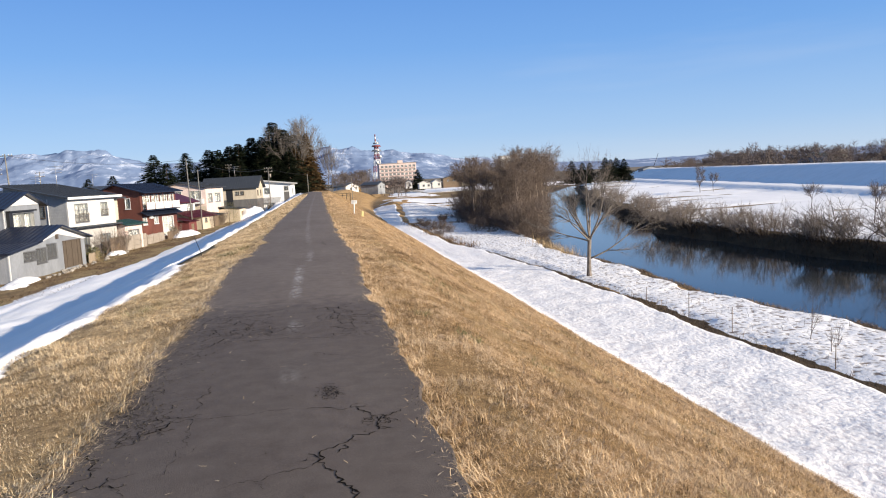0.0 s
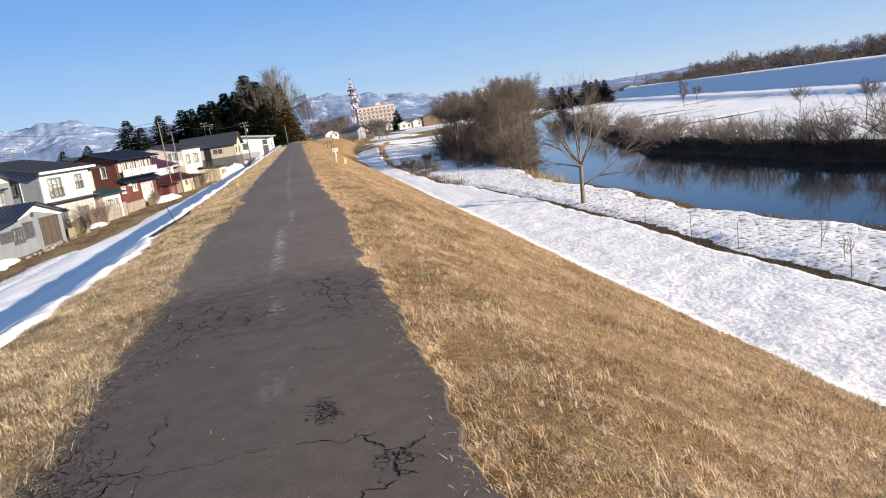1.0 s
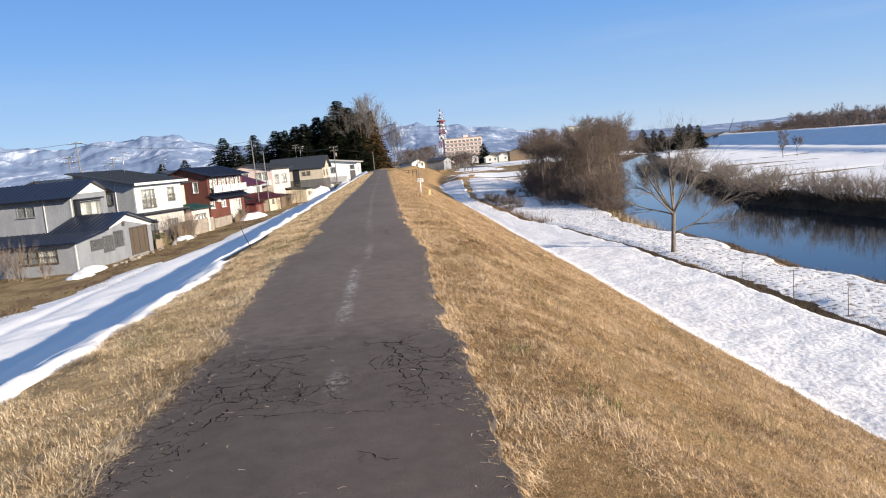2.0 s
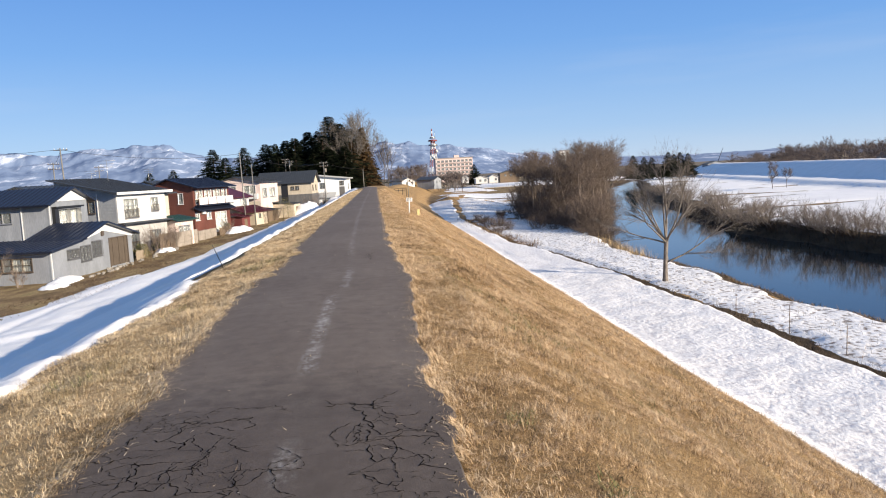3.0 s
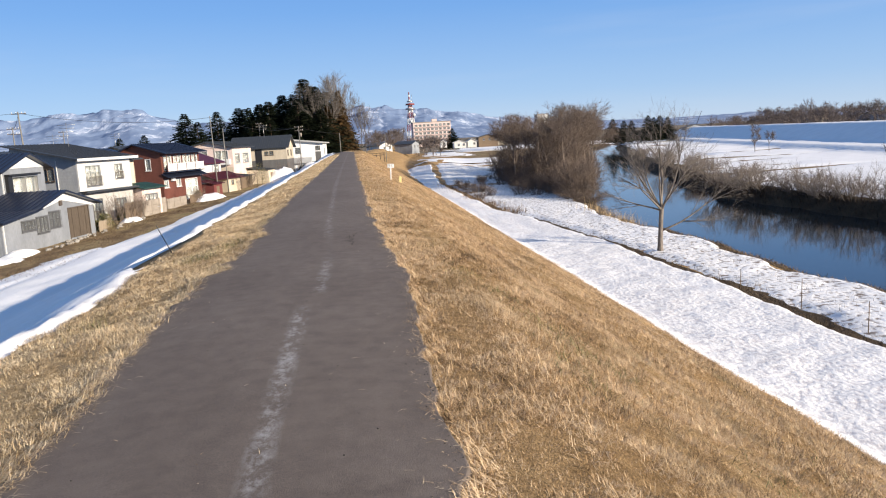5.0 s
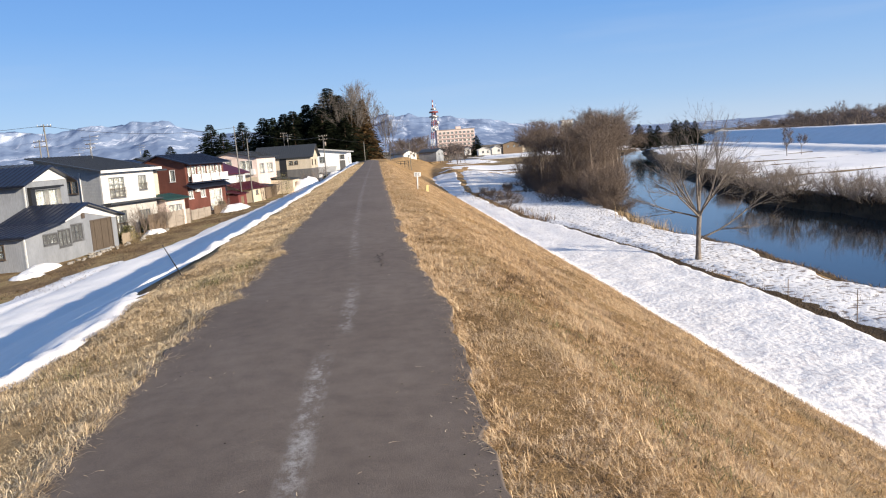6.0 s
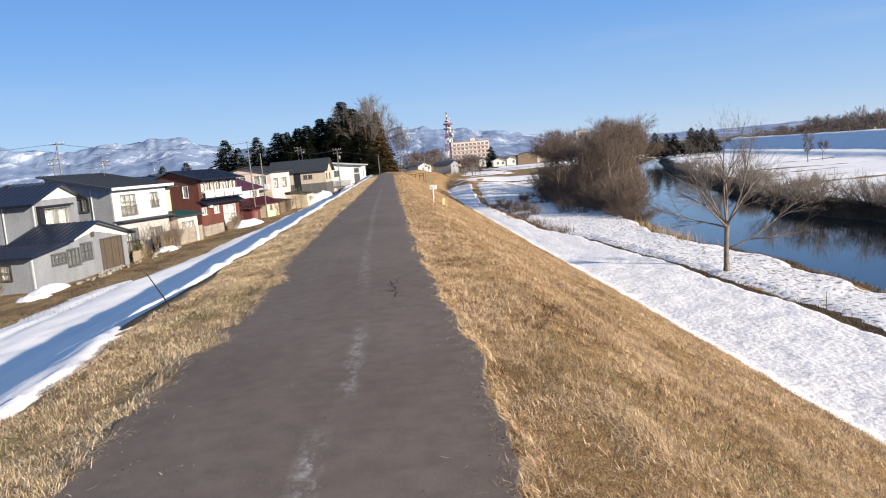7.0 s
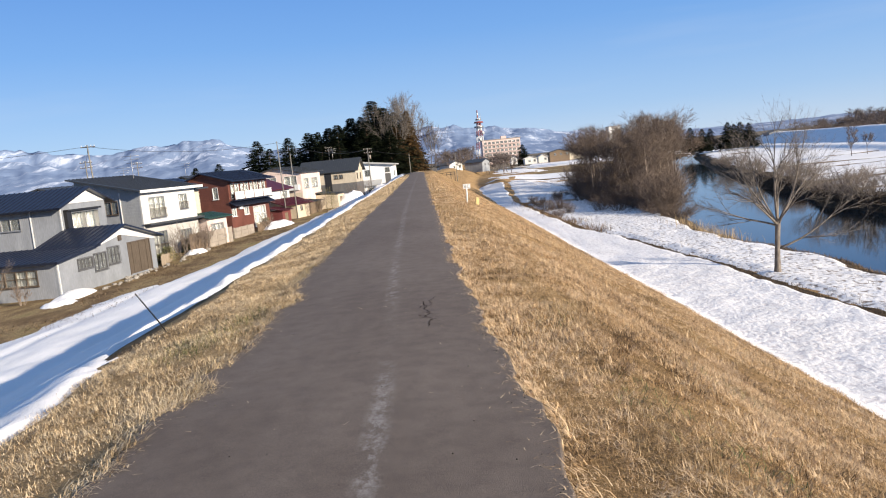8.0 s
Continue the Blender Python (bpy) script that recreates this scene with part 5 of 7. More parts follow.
def roof_plane(parent, a, b, c, d, mat, thick=0.14, seam=0.45, label=""):
    """A roof slab from eave a-b up to ridge d-c, its standing seams folded out of one sheet."""
    a, b, c, d = (Vector(p) for p in (a, b, c, d))
    nrm = (b - a).cross(d - a).normalized()
    if nrm.z < 0:
        nrm = -nrm
    n = max(1, int((b - a).length / seam))
    w = 0.02 / max((b - a).length, 0.1)
    prof = [(0, -thick), (0, 0)]
    for k in range(1, n):
        t = k / n
        prof += [(t - w, 0), (t - w, 0.04), (t + w, 0.04), (t + w, 0)]
    prof += [(1, 0), (1, -thick)]
    bm = bmesh.new()
    lo = [bm.verts.new(a.lerp(b, t) + nrm * h) for t, h in prof]
    hi = [bm.verts.new(d.lerp(c, t) + nrm * h) for t, h in prof]
    for k in range(len(prof)):
        j = (k + 1) % len(prof)
        bm.faces.new((lo[k], lo[j], hi[j], hi[k]))
    bm.faces.new(lo)
    bm.faces.new(hi[::-1])
    bmesh.ops.recalc_face_normals(bm, faces=bm.faces[:])
    return part("roof", bm, mat, parent, label)


def gable_tri(parent, M, s0, s1, sp, z0, zp, mat, label="", depth=0.16, name="gable"):
    """The triangle of wall under a roof: its base from s0 to s1, its peak at sp."""
    bm = bmesh.new()
    lo = [bm.verts.new(M(s, -depth, z)) for s, z in ((s0, z0), (s1, z0), (sp, zp))]
    hi = [bm.verts.new(M(s, 0, z)) for s, z in ((s0, z0), (s1, z0), (sp, zp))]
    bm.faces.new(lo)
    bm.faces.new(hi[::-1])
    for k in range(3):
        bm.faces.new((lo[k], lo[(k + 1) % 3], hi[(k + 1) % 3], hi[k]))
    bmesh.ops.recalc_face_normals(bm, faces=bm.faces[:])
    return part(name, bm, mat, parent, label)


def gutter(parent, M, s, z0, z1):
    return part("downpipe", solid(M, [(s - 0.035, 0.01, z0, s + 0.035, 0.08, z1)]), WHITE, parent)


def house_at(x, y, turn, label, category="house", z=GROUND_L):
    return thing("house", pose(x, y, z, 0, 0, -turn), label, category, "houses below the levee")


# grey house: a low wing with a gable to the levee, and a two-storey body behind
def grey_house():
    h = house_at(-24.0, 63.0, 10, "grey metal-clad house with navy roofs and white gables")
    L, D = 12.4, 9.0
    e0, ep, er = 2.5, 4.15, 2.95           # low eave, ridge, right eave, over the ground
    sp = 7.65
    holes = [(2.2, 1.5, 3.9, 2.3), (4.05, 1.15, 5.55, 2.42), (5.75, 1.35, 7.2, 2.65), (8.5, 0.25, 11.5, 2.6)]
    wall(h, front, 0, L, -0.3, 2.5, [q for q in holes if q[3] <= 2.5] + [(5.75, 1.35, 7.2, 2.5), (8.5, 0.25, 11.5, 2.5)], GREY_WALL, "flat grey board wall")
    bm = prism([(0, 2.5), (5.75, 2.5), (5.75, 2.65), (7.2, 2.65), (7.2, 2.5), (8.5, 2.5), (8.5, 2.6), (11.5, 2.6), (11.5, 2.5), (L, 2.5), (L, 2.78), (sp, 3.95), (4.0, 2.85), (0, 2.51)], "x", -0.16, 0)
    part("gable", bm, GREY_WALL, h)
    # white barge triangle under the roof's peak
    bm = prism([(3.9, 2.72), (sp, 3.35), (12.0, 2.6), (12.9, 2.66), (sp, 4.0), (3.7, 2.86)], "x", 0.003, 0.05)
    part("bargeboard", bm, WHITE, h, "white painted gable board")
    for s0, z0, s1, z1 in holes[:3]:
        window(h, front, s0, z0, s1, z1, 4 if s1 - s0 > 1.6 else 3, (0.5,), SLATE, False, "full")
    door = part("shed_door", solid(front, [(8.5, -0.14, 0.25, 11.5, -0.085, 2.6)]), WOOD_DARK, h, "weathered vertical-board doors")
    for k in range(6):
        part("board", solid(front, [(8.51 + k * 0.5, -0.08 + 0.02 * (k % 2), 0.26, 8.97 + k * 0.5, -0.02 + 0.02 * (k % 2), 2.59)]), WOOD_DARK, door)
    part("frame", solid(front, [(8.4, -0.1, 0.2, 8.5, 0.05, 2.68), (11.5, -0.1, 0.2, 11.6, 0.05, 2.68), (8.5, -0.1, 2.6, 11.5, 0.05, 2.68)]), FRAME, door)
    part("roof_vent", solid(front, [(7.3, 0.0, 2.95, 7.65, 0.12, 3.35)]), FRAME, h)
    wall(h, near_side, 0.16, D, -0.3, 2.42, [(1.4, 0.95, 4.6, 2.0)], GREY_CLAD)
    window(h, near_side, 1.4, 0.95, 4.6, 2.0, 4, (0.5,), FRAME, "half")
    wall(h, far_side(L), 0.16, D, -0.3, 2.85, [], GREY_CLAD)
    wall(h, back_side(D), 0.16, L - 0.16, -0.3, 2.4, [], GREY_CLAD)
    roof_plane(h, (0.55, -0.6, 2.46), (-D - 0.3, -0.6, 2.46), (-D - 0.3, 4.3, 3.06), (0.55, 4.3, 3.06), ROOF_NAVY)
    roof_plane(h, (0.55, 3.6, 2.98), (-4.4, 3.6, 2.98), (-4.4, sp, 4.15), (0.55, sp, 4.15), ROOF_NAVY)
    roof_plane(h, (0.55, 13.0, 2.78), (-4.3, 13.0, 2.78), (-4.3, sp, 4.15), (0.55, sp, 4.15), ROOF_NAVY)
    # two-storey body
    ox, oy = -4.35, 7.3                     # its levee-side corner
    M1 = lambda s, d, z: (ox + d, oy + s, z)
    M2 = lambda s, d, z: (ox - s, oy - d, z)
    M3 = lambda s, d, z: (ox - s, oy + 5.9 + d, z)
    wall(h, M1, 0, 5.9, 2.2, 5.95, [(1.05, 3.6, 4.5, 5.35)], GREY_WALL)
    window(h, M1, 1.05, 3.6, 4.5, 5.35, 2, (), ALU, True, False, "", 0.25)
    part("shutter_box", solid(M1, [(0.45, 0.0, 3.5, 1.0, 0.3, 5.5), (0.45, 0.0, 5.42, 4.7, 0.45, 5.56), (0.45, 0.0, 3.4, 4.6, 0.38, 3.48)]), BLACK, h, "dark shutter box and window hood")
    gable_tri(h, M1, -0.1, 6.0, 3.2, 5.95, 7.05, GREY_WALL)
    bm = prism([(oy + 0.5, 6.0), (oy + 5.6, 6.0), (oy + 6.35, 5.98), (oy + 3.2, 7.08), (oy + 0.1, 5.98)], "x", ox + 0.003, ox + 0.06)
    part("bargeboard", bm, WHITE, h, "white painted gable board")
    wall(h, M2, 0.16, 9.5, 2.0, 5.85, [(3.3, 4.35, 5.0, 5.3)], GREY_CLAD)
    window(h, M2, 3.3, 4.35, 5.0, 5.3, 2, (), ALU, False)
    wall(h, M3, 0.16, 9.5, 2.0, 5.85, [], GREY_CLAD)
    wall(h, lambda s, d, z: (ox - 9.5 - d, oy + s, z), 0.16, 5.74, 2.0, 5.85, [], GREY_CLAD)
    roof_plane(h, (ox + 0.6, oy - 0.75, 5.78), (ox - 10, oy - 0.75, 5.78), (ox - 10, oy + 3.2, 7.2), (ox + 0.6, oy + 3.2, 7.2), ROOF_NAVY)
    roof_plane(h, (ox + 0.6, oy + 6.6, 5.9), (ox - 10, oy + 6.6, 5.9), (ox - 10, oy + 3.2, 7.2), (ox + 0.6, oy + 3.2, 7.2), ROOF_NAVY)
    gutter(h, M1, 0.08, 2.9, 5.8)
    gutter(h, M2, 2.4, 2.9, 5.7)
    gutter(h, front, 0.1, 0, 2.45)
    part("foundation", boxes((-D, 0.02, -0.5, -0.02, L, 0.05)), CONCRETE, h)
    return h


def white_house():
    h = house_at(-25.7, 84.0, 22, "white two-storey house with a low grey metal roof")
    L, D, ze, zr = 7.6, 7.6, 6.5, 8.05
    low = [(1.0, 0.2, 2.9, 2.5), (4.6, 0.5, 6.4, 2.3)]
    up = [(1.0, 3.75, 3.1, 5.75), (5.15, 4.25, 6.35, 5.75)]
    wall(h, front, 0, L, 3.3, ze, up, WHITE_CLAD)
    wall(h, front, 0, L, -0.3, 3.3, low, AWNING_SHADE_CLAD, "pale ground-floor wall, its colour dulled as in the awning's shade")
    window(h, front, *up[0], 3, (0.33, 0.66), ALU, True, True)
    window(h, front, *up[1], 2, (), ALU, True, True)
    for q in low:
        window(h, front, *q, 4, (0.5,), SLATE, "half", True)
    part("awning", solid(front, [(-0.1, 0.0, 3.28, L, 0.85, 3.36), (-0.1, 0.8, 3.2, L, 0.87, 3.36)]), ROOF_GREY, h, "thin grey metal awning over the ground floor")
    wall(h, near_side, 0.16, D, -0.3, ze, [(2.7, 4.45, 4.35, 5.7)], SHADED_SIDE)
    window(h, near_side, 2.7, 4.45, 4.35, 5.7, 2, (), FRAME, False)
    gable_tri(h, near_side, 0.0, D, D, ze, zr - 0.1, SHADED_SIDE)
    gable_tri(h, far_side(L), 0.0, D, D, ze, zr - 0.1, GREY_CLAD)
    wall(h, far_side(L), 0.16, D, -0.3, ze, [], CREAM_CLAD)
    wall(h, back_side(D), 0.16, L - 0.16, -0.3, zr - 0.15, [], GREY_CLAD)
    roof_plane(h, (0.7, -0.7, ze - 0.05), (0.7, L + 0.5, ze - 0.05), (-D - 0.3, L + 0.5, zr + 0.1), (-D - 0.3, -0.7, zr + 0.1), ROOF_GREY)
    part("fascia", boxes((0.68, -0.7, ze - 0.28, 0.74, L + 0.5, ze - 0.03)), WHITE, h)
    gutter(h, near_side, 2.35, 2.5, ze - 0.1)
    # cream-coloured annexe with a small green porch roof
    A = lambda s, d, z: (-1.1 + d, L + 0.01 + s, z)
    wall(h, A, 0.0, 2.1, -0.3, ze - 0.4, [(0.5, 4.4, 1.3, 5.6)], CREAM_CLAD, "cream annexe wall")
    window(h, A, 0.5, 4.4, 1.3, 5.6, 1, (), ALU, True)
    wall(h, far_side(L + 2.11), 1.1, 6.6, -0.3, ze - 0.4, [], CREAM_CLAD)
    roof_plane(h, (-0.3, L + 0.02, ze - 0.35), (-0.3, L + 2.7, ze - 0.35), (-6.9, L + 2.7, ze + 0.4), (-6.9, L + 0.02, ze + 0.4), ROOF_GREY)
    P = lambda s, d, z: (0.9 + d, L + 0.2 + s, z)
    wall(h, P, 0.0, 3.2, -0.3, 3.0, [(0.5, 0.9, 2.6, 2.4)], PINK_CLAD, "pale porch wall")
    window(h, P, 0.5, 0.9, 2.6, 2.4, 3, (0.5,), ALU, True)
    wall(h, lambda s, d, z: (0.74 - s, L + 0.2 - d, z), 0, 1.6, -0.3, 3.0, [], PINK_CLAD, "pale porch wall")
    roof_plane(h, (1.5, L - 0.2, 3.05), (1.5, L + 3.8, 3.05), (-1.1, L + 3.8, 3.55), (-1.1, L - 0.2, 3.55), ROOF_GREEN, 0.1)
    part("foundation", boxes((-D, 0.02, -0.5, -0.02, L, 0.05)), CONCRETE, h)
    return h


def red_house():
    h = house_at(-24.0, 109.0, 20, "red-brown two-storey house with a white balcony row")
    L, D, ze, zr = 9.0, 6.5, 6.7, 7.9
    up = [(0.5, 4.3, 2.3, 6.2), (2.7, 4.3, 4.5, 6.2), (4.9, 4.3, 6.7, 6.2), (7.0, 4.3, 8.5, 6.2)]
    low = [(0.2, 2.1, 1.2, 3.15), (2.9, 2.1, 4.0, 3.15), (5.0, 0.3, 8.0, 3.0)]
    wall(h, front, 0, L, -0.3, ze, up + low, RED_CLAD)
    for q in up:
        window(h, front, *q, 2, (), WHITE, True)
    for q in low:
        window(h, front, *q, 2, (0.6,) if q[3] - q[1] > 1.5 else (), WHITE, True)
    bal = part("balcony", solid(front, [(0.1, 0.02, 4.0, 8.9, 0.75, 4.12)]), ROOF_NAVY, h, "dark balcony deck")
    for k in range(4):
        s0 = 0.3 + 2.17 * k
        part("balcony_panel", solid(front, [(s0 + 0.05, 0.68, 4.2, s0 + 2.05, 0.72, 5.1), (s0, 0.66, 5.1, s0 + 2.1, 0.75, 5.16)]), WHITE, bal, "white balcony panel")
        part("post", solid(front, [(s0 - 0.06, 0.64, 4.12, s0, 0.72, ze - 0.1)]), RED_CLAD, bal)
    roof_plane(h, (1.0, -0.2, 3.45), (1.0, L + 0.1, 3.45), (0.02, L + 0.1, 3.95), (0.02, -0.2, 3.95), ROOF_NAVY, 0.1)
    wall(h, near_side, 0.16, D, -0.3, ze, [(1.5, 4.4, 2.3, 5.9)], RED_CLAD)
    window(h, near_side, 1.5, 4.4, 2.3, 5.9, 1, (), WHITE, True)
    gable_tri(h, near_side, 0.0, D, D * 0.55, ze, zr - 0.12, RED_CLAD)
    gable_tri(h, far_side(L), 0.0, D, D * 0.55, ze, zr - 0.12, RED_CLAD)
    wall(h, far_side(L), 0.16, D, -0.3, ze, [], RED_CLAD)
    wall(h, back_side(D), 0.16, L - 0.16, -0.3, ze, [], RED_CLAD)
    roof_plane(h, (1.1, -0.6, ze - 0.15), (1.1, L + 0.5, ze - 0.15), (-D * 0.55, L + 0.5, zr), (-D * 0.55, -0.6, zr), ROOF_NAVY)
    roof_plane(h, (-D - 0.6, -0.6, ze - 0.1), (-D - 0.6, L + 0.5, ze - 0.1), (-D * 0.55, L + 0.5, zr), (-D * 0.55, -0.6, zr), ROOF_NAVY)
    part("air_conditioner", rounded(solid(front, [(1.6, 0.05, 2.9, 2.3, 0.35, 3.4)]), 0.02), WHITE, h, "white outdoor air-conditioning unit")
    part("foundation", boxes((-D, 0.02, -0.5, -0.02, L, 0.05)), CONCRETE, h)
    return h


def maroon_house():
    h = house_at(-22.3, 121.6, 20, "small pale house with maroon metal roofs")
    L, D = 7.0, 5.5
    wall(h, front, 1.4, L, -0.3, 4.75, [(4.9, 3.1, 6.3, 4.3)], WHITE_CLAD)
    window(h, front, 4.9, 3.1, 6.3, 4.3, 2, (), ALU, True)
    wall(h, lambda s, d, z: (-s, 1.4 - d, z), 0.16, D, -0.3, 4.75, [], WHITE_CLAD)
    wall(h, far_side(L), 0.16, D, -0.3, 4.75, [], WHITE_CLAD)
    wall(h, back_side(D), 1.56, L - 0.16, -0.3, 4.75, [], WHITE_CLAD)
    pk = (-D / 2, 4.0, 6.6)
    # hipped roof: four planes to one short ridge
    r0, r1 = (-D / 2, 3.3, 6.45), (-D / 2, 5.2, 6.45)
    e = [(0.6, 0.8, 4.7), (0.6, L + 0.6, 4.7), (-D - 0.6, L + 0.6, 4.7), (-D - 0.6, 0.8, 4.7)]
    bm = bmesh.new()
    v = [bm.verts.new(p) for p in e + [r0, r1]] + [bm.verts.new((p[0], p[1], p[2] - 0.14)) for p in e]
    for f in ((0, 1, 5, 4), (1, 2, 5), (2, 3, 4, 5), (3, 0, 4), (0, 6, 7, 1), (1, 7, 8, 2), (2, 8, 9, 3), (3, 9, 6, 0), (6, 9, 8, 7)):
        bm.faces.new([v[k] for k in f])
    bmesh.ops.recalc_face_normals(bm, faces=bm.faces[:])
    part("roof", bm, ROOF_MAROON, h, "maroon hipped metal roof")
    # low front rooms with their own maroon roof
    S = lambda s, d, z: (2.2 + d, 1.6 + s, z)
    wall(h, S, 3.2, 6.9, -0.3, 2.35, [(4.2, 1.3, 4.9, 2.0)], CREAM_CLAD, "cream lean-to wall")
    window(h, S, 4.2, 1.3, 4.9, 2.0, 1, (), FRAME, False)
    wall(h, lambda s, d, z: (2.04 - s, 4.8 - d, z), 0, 2.0, -0.3, 2.35, [], CREAM_CLAD, "cream lean-to wall")
    roof_plane(h, (2.8, 0.6, 2.35), (2.8, 8.9, 2.35), (0.02, 8.9, 3.3), (0.02, 0.6, 3.3), ROOF_MAROON, 0.1)
    part("post", boxes((2.4, 0.9, -0.2, 2.5, 1.0, 2.3)), FRAME, h)
    return h


def cream_house():
    h = thing("house", pose(-19.6, 139.0, GROUND_L, 0, 0, -12), "pale pink two-storey house with a flat dark roof", "house", "houses below the levee")
    L, D, ze = 9.0, 8.6, 6.9
    wall(h, front, 0, L, -0.3, ze, [(1.0, 4.2, 3.2, 5.8), (4.6, 4.2, 7.4, 5.8)], PINK_CLAD)
    window(h, front, 1.0, 4.2, 3.2, 5.8, 2, (), ALU, True)
    window(h, front, 4.6, 4.2, 7.4, 5.8, 2, (), ALU, True)
    wall(h, near_side, 0.16, D, 3.6, ze, [(0.8, 4.9, 3.0, 6.4), (4.3, 4.9, 6.5, 6.4)], PINK_CLAD)
    wall(h, near_side, 0.16, D, -0.3, 3.6, [], CREAM_CLAD, "cream lower wall")
    window(h, near_side, 0.8, 4.9, 3.0, 6.4, 2, (), WHITE, True)
    window(h, near_side, 4.3, 4.9, 6.5, 6.4, 2, (), WHITE, True)
    part("balcony", solid(near_side, [(0.4, 0.02, 4.05, 6.9, 0.7, 4.9)]), WHITE, h, "white balcony parapet")
    wall(h, far_side(L), 0.16, D, -0.3, ze, [], PINK_CLAD)
    wall(h, back_side(D), 0.16, L - 0.16, -0.3, ze, [], PINK_CLAD)
    roof_plane(h, (0.6, -0.6, ze), (0.6, L + 0.6, ze), (-D / 2, L + 0.6, ze + 1.1), (-D / 2, -0.6, ze + 1.1), ROOF_GREY)
    roof_plane(h, (-D - 0.6, -0.6, ze), (-D - 0.6, L + 0.6, ze), (-D / 2, L + 0.6, ze + 1.1), (-D / 2, -0.6, ze + 1.1), ROOF_GREY)
    gable_tri(h, near_side, 0.0, D, D / 2, ze - 0.1, ze + 1.0, PINK_CLAD)
    gable_tri(h, far_side(L), 0.0, D, D / 2, ze - 0.1, ze + 1.0, PINK_CLAD)
    return h


def long_house():
    h = thing("house", pose(-12.9, 164.0, GROUND_L, 0, 0, -6), "tan house with dark lower cladding and a dark roof", "house", "houses below the levee")
    L, D, ze, zr = 7.5, 11.0, 6.5, 8.8
    near = [(2.6, 4.9, 3.4, 5.7), (3.6, 4.9, 4.4, 5.7), (8.0, 4.7, 9.6, 5.9)]
    wall(h, near_side, 0.16, D, 4.0, ze, near, TAN_CLAD)
    wall(h, near_side, 0.16, D, -0.3, 4.0, [], DARK_CLAD, "dark lower cladding")
    part("panel", solid(near_side, [(4.9, 0.003, 2.6, 6.2, 0.08, 6.2)]), BLACK, h, "dark stair-window panel")
    for q in near:
        window(h, near_side, *q, 2, (), FRAME, False)
    wall(h, front, 0, L, 4.0, ze, [(0.9, 4.6, 2.0, 5.8), (4.2, 4.6, 5.3, 5.8)], TAN_CLAD)
    wall(h, front, 0, L, -0.3, 4.0, [], DARK_CLAD, "dark lower cladding")
    window(h, front, 0.9, 4.6, 2.0, 5.8, 2, (), FRAME, False)
    window(h, front, 4.2, 4.6, 5.3, 5.8, 2, (), FRAME, False)
    wall(h, far_side(L), 0.16, D, -0.3, ze, [], TAN_CLAD)
    wall(h, back_side(D), 0.16, L - 0.16, -0.3, ze, [], TAN_CLAD)
    gable_tri(h, front, 0.0, L, L / 2, ze - 0.05, zr - 0.15, CREAM_CLAD)
    gable_tri(h, back_side(D), 0.0, L, L / 2, ze - 0.05, zr - 0.15, CREAM_CLAD)
    roof_plane(h, (0.6, -0.6, ze - 0.2), (-D - 0.5, -0.6, ze - 0.2), (-D - 0.5, L / 2, zr), (0.6, L / 2, zr), ROOF_GREY)
    roof_plane(h, (0.6, L + 0.6, ze - 0.2), (-D - 0.5, L + 0.6, ze - 0.2), (-D - 0.5, L / 2, zr), (0.6, L / 2, zr), ROOF_GREY)
    return h


def end_house():
    h = thing("house", pose(-6.6, 189.0, GROUND_L, 0, 0, -4), "bright white house with a pale metal roof", "house", "houses below the levee")
    L, D, ze = 8.0, 8.4, 6.8
    wall(h, near_side, 0.16, 4.3, -0.3, ze, [(0.6, 1.0, 1.9, 4.9), (0.7, 5.2, 1.8, 6.2)], WHITE_BRIGHT)
    wall(h, near_side, 4.3, D, -0.3, ze, [(5.2, 4.6, 6.5, 6.0)], WHITE_BRIGHT)
    part("door", solid(near_side, [(0.6, -0.1, 1.0, 1.9, -0.04, 4.9)]), DARK_CLAD, h, "grey recessed shutter")
    window(h, near_side, 0.7, 5.2, 1.8, 6.2, 2, (), FRAME, False)
    window(h, near_side, 5.2, 4.6, 6.5, 6.0, 2, (), ALU, False)
    wall(h, front, 0, L, -0.3, ze, [(1.5, 4.2, 3.4, 5.6)], WHITE_BRIGHT)
    window(h, front, 1.5, 4.2, 3.4, 5.6, 2, (), ALU, True)
    wall(h, far_side(L), 0.16, D, -0.3, ze, [], WHITE_BRIGHT)
    wall(h, back_side(D), 0.16, L - 0.16, -0.3, ze, [], WHITE_BRIGHT)
    roof_plane(h, (0.7, -0.8, ze + 0.05), (0.7, L + 0.6, ze + 0.05), (-D - 0.4, L + 0.6, ze + 1.3), (-D - 0.4, -0.8, ze + 1.3), ROOF_PALE, 0.2)
    gable_tri(h, near_side, 0.0, D, D, ze - 0.02, ze + 1.1, WHITE_BRIGHT)
    Q = lambda s, d, z: (-3.2 - s, -3.0 - d, z)
    wall(h, Q, 0, 5.0, -0.3, 2.6, [(0.8, 0.8, 2.4, 2.1)], WHITE_BRIGHT)
    window(h, Q, 0.8, 0.8, 2.4, 2.1, 2, (), ALU, False)
    wall(h, lambda s, d, z: (-3.2 + d, -3.0 + s, z), 0.0, 2.98, -0.3, 2.6, [], WHITE_BRIGHT)
    roof_plane(h, (-2.6, -3.6, 2.55), (-8.6, -3.6, 2.55), (-8.6, -0.02, 3.7), (-2.6, -0.02, 3.7), ROOF_PALE, 0.14)
    return h


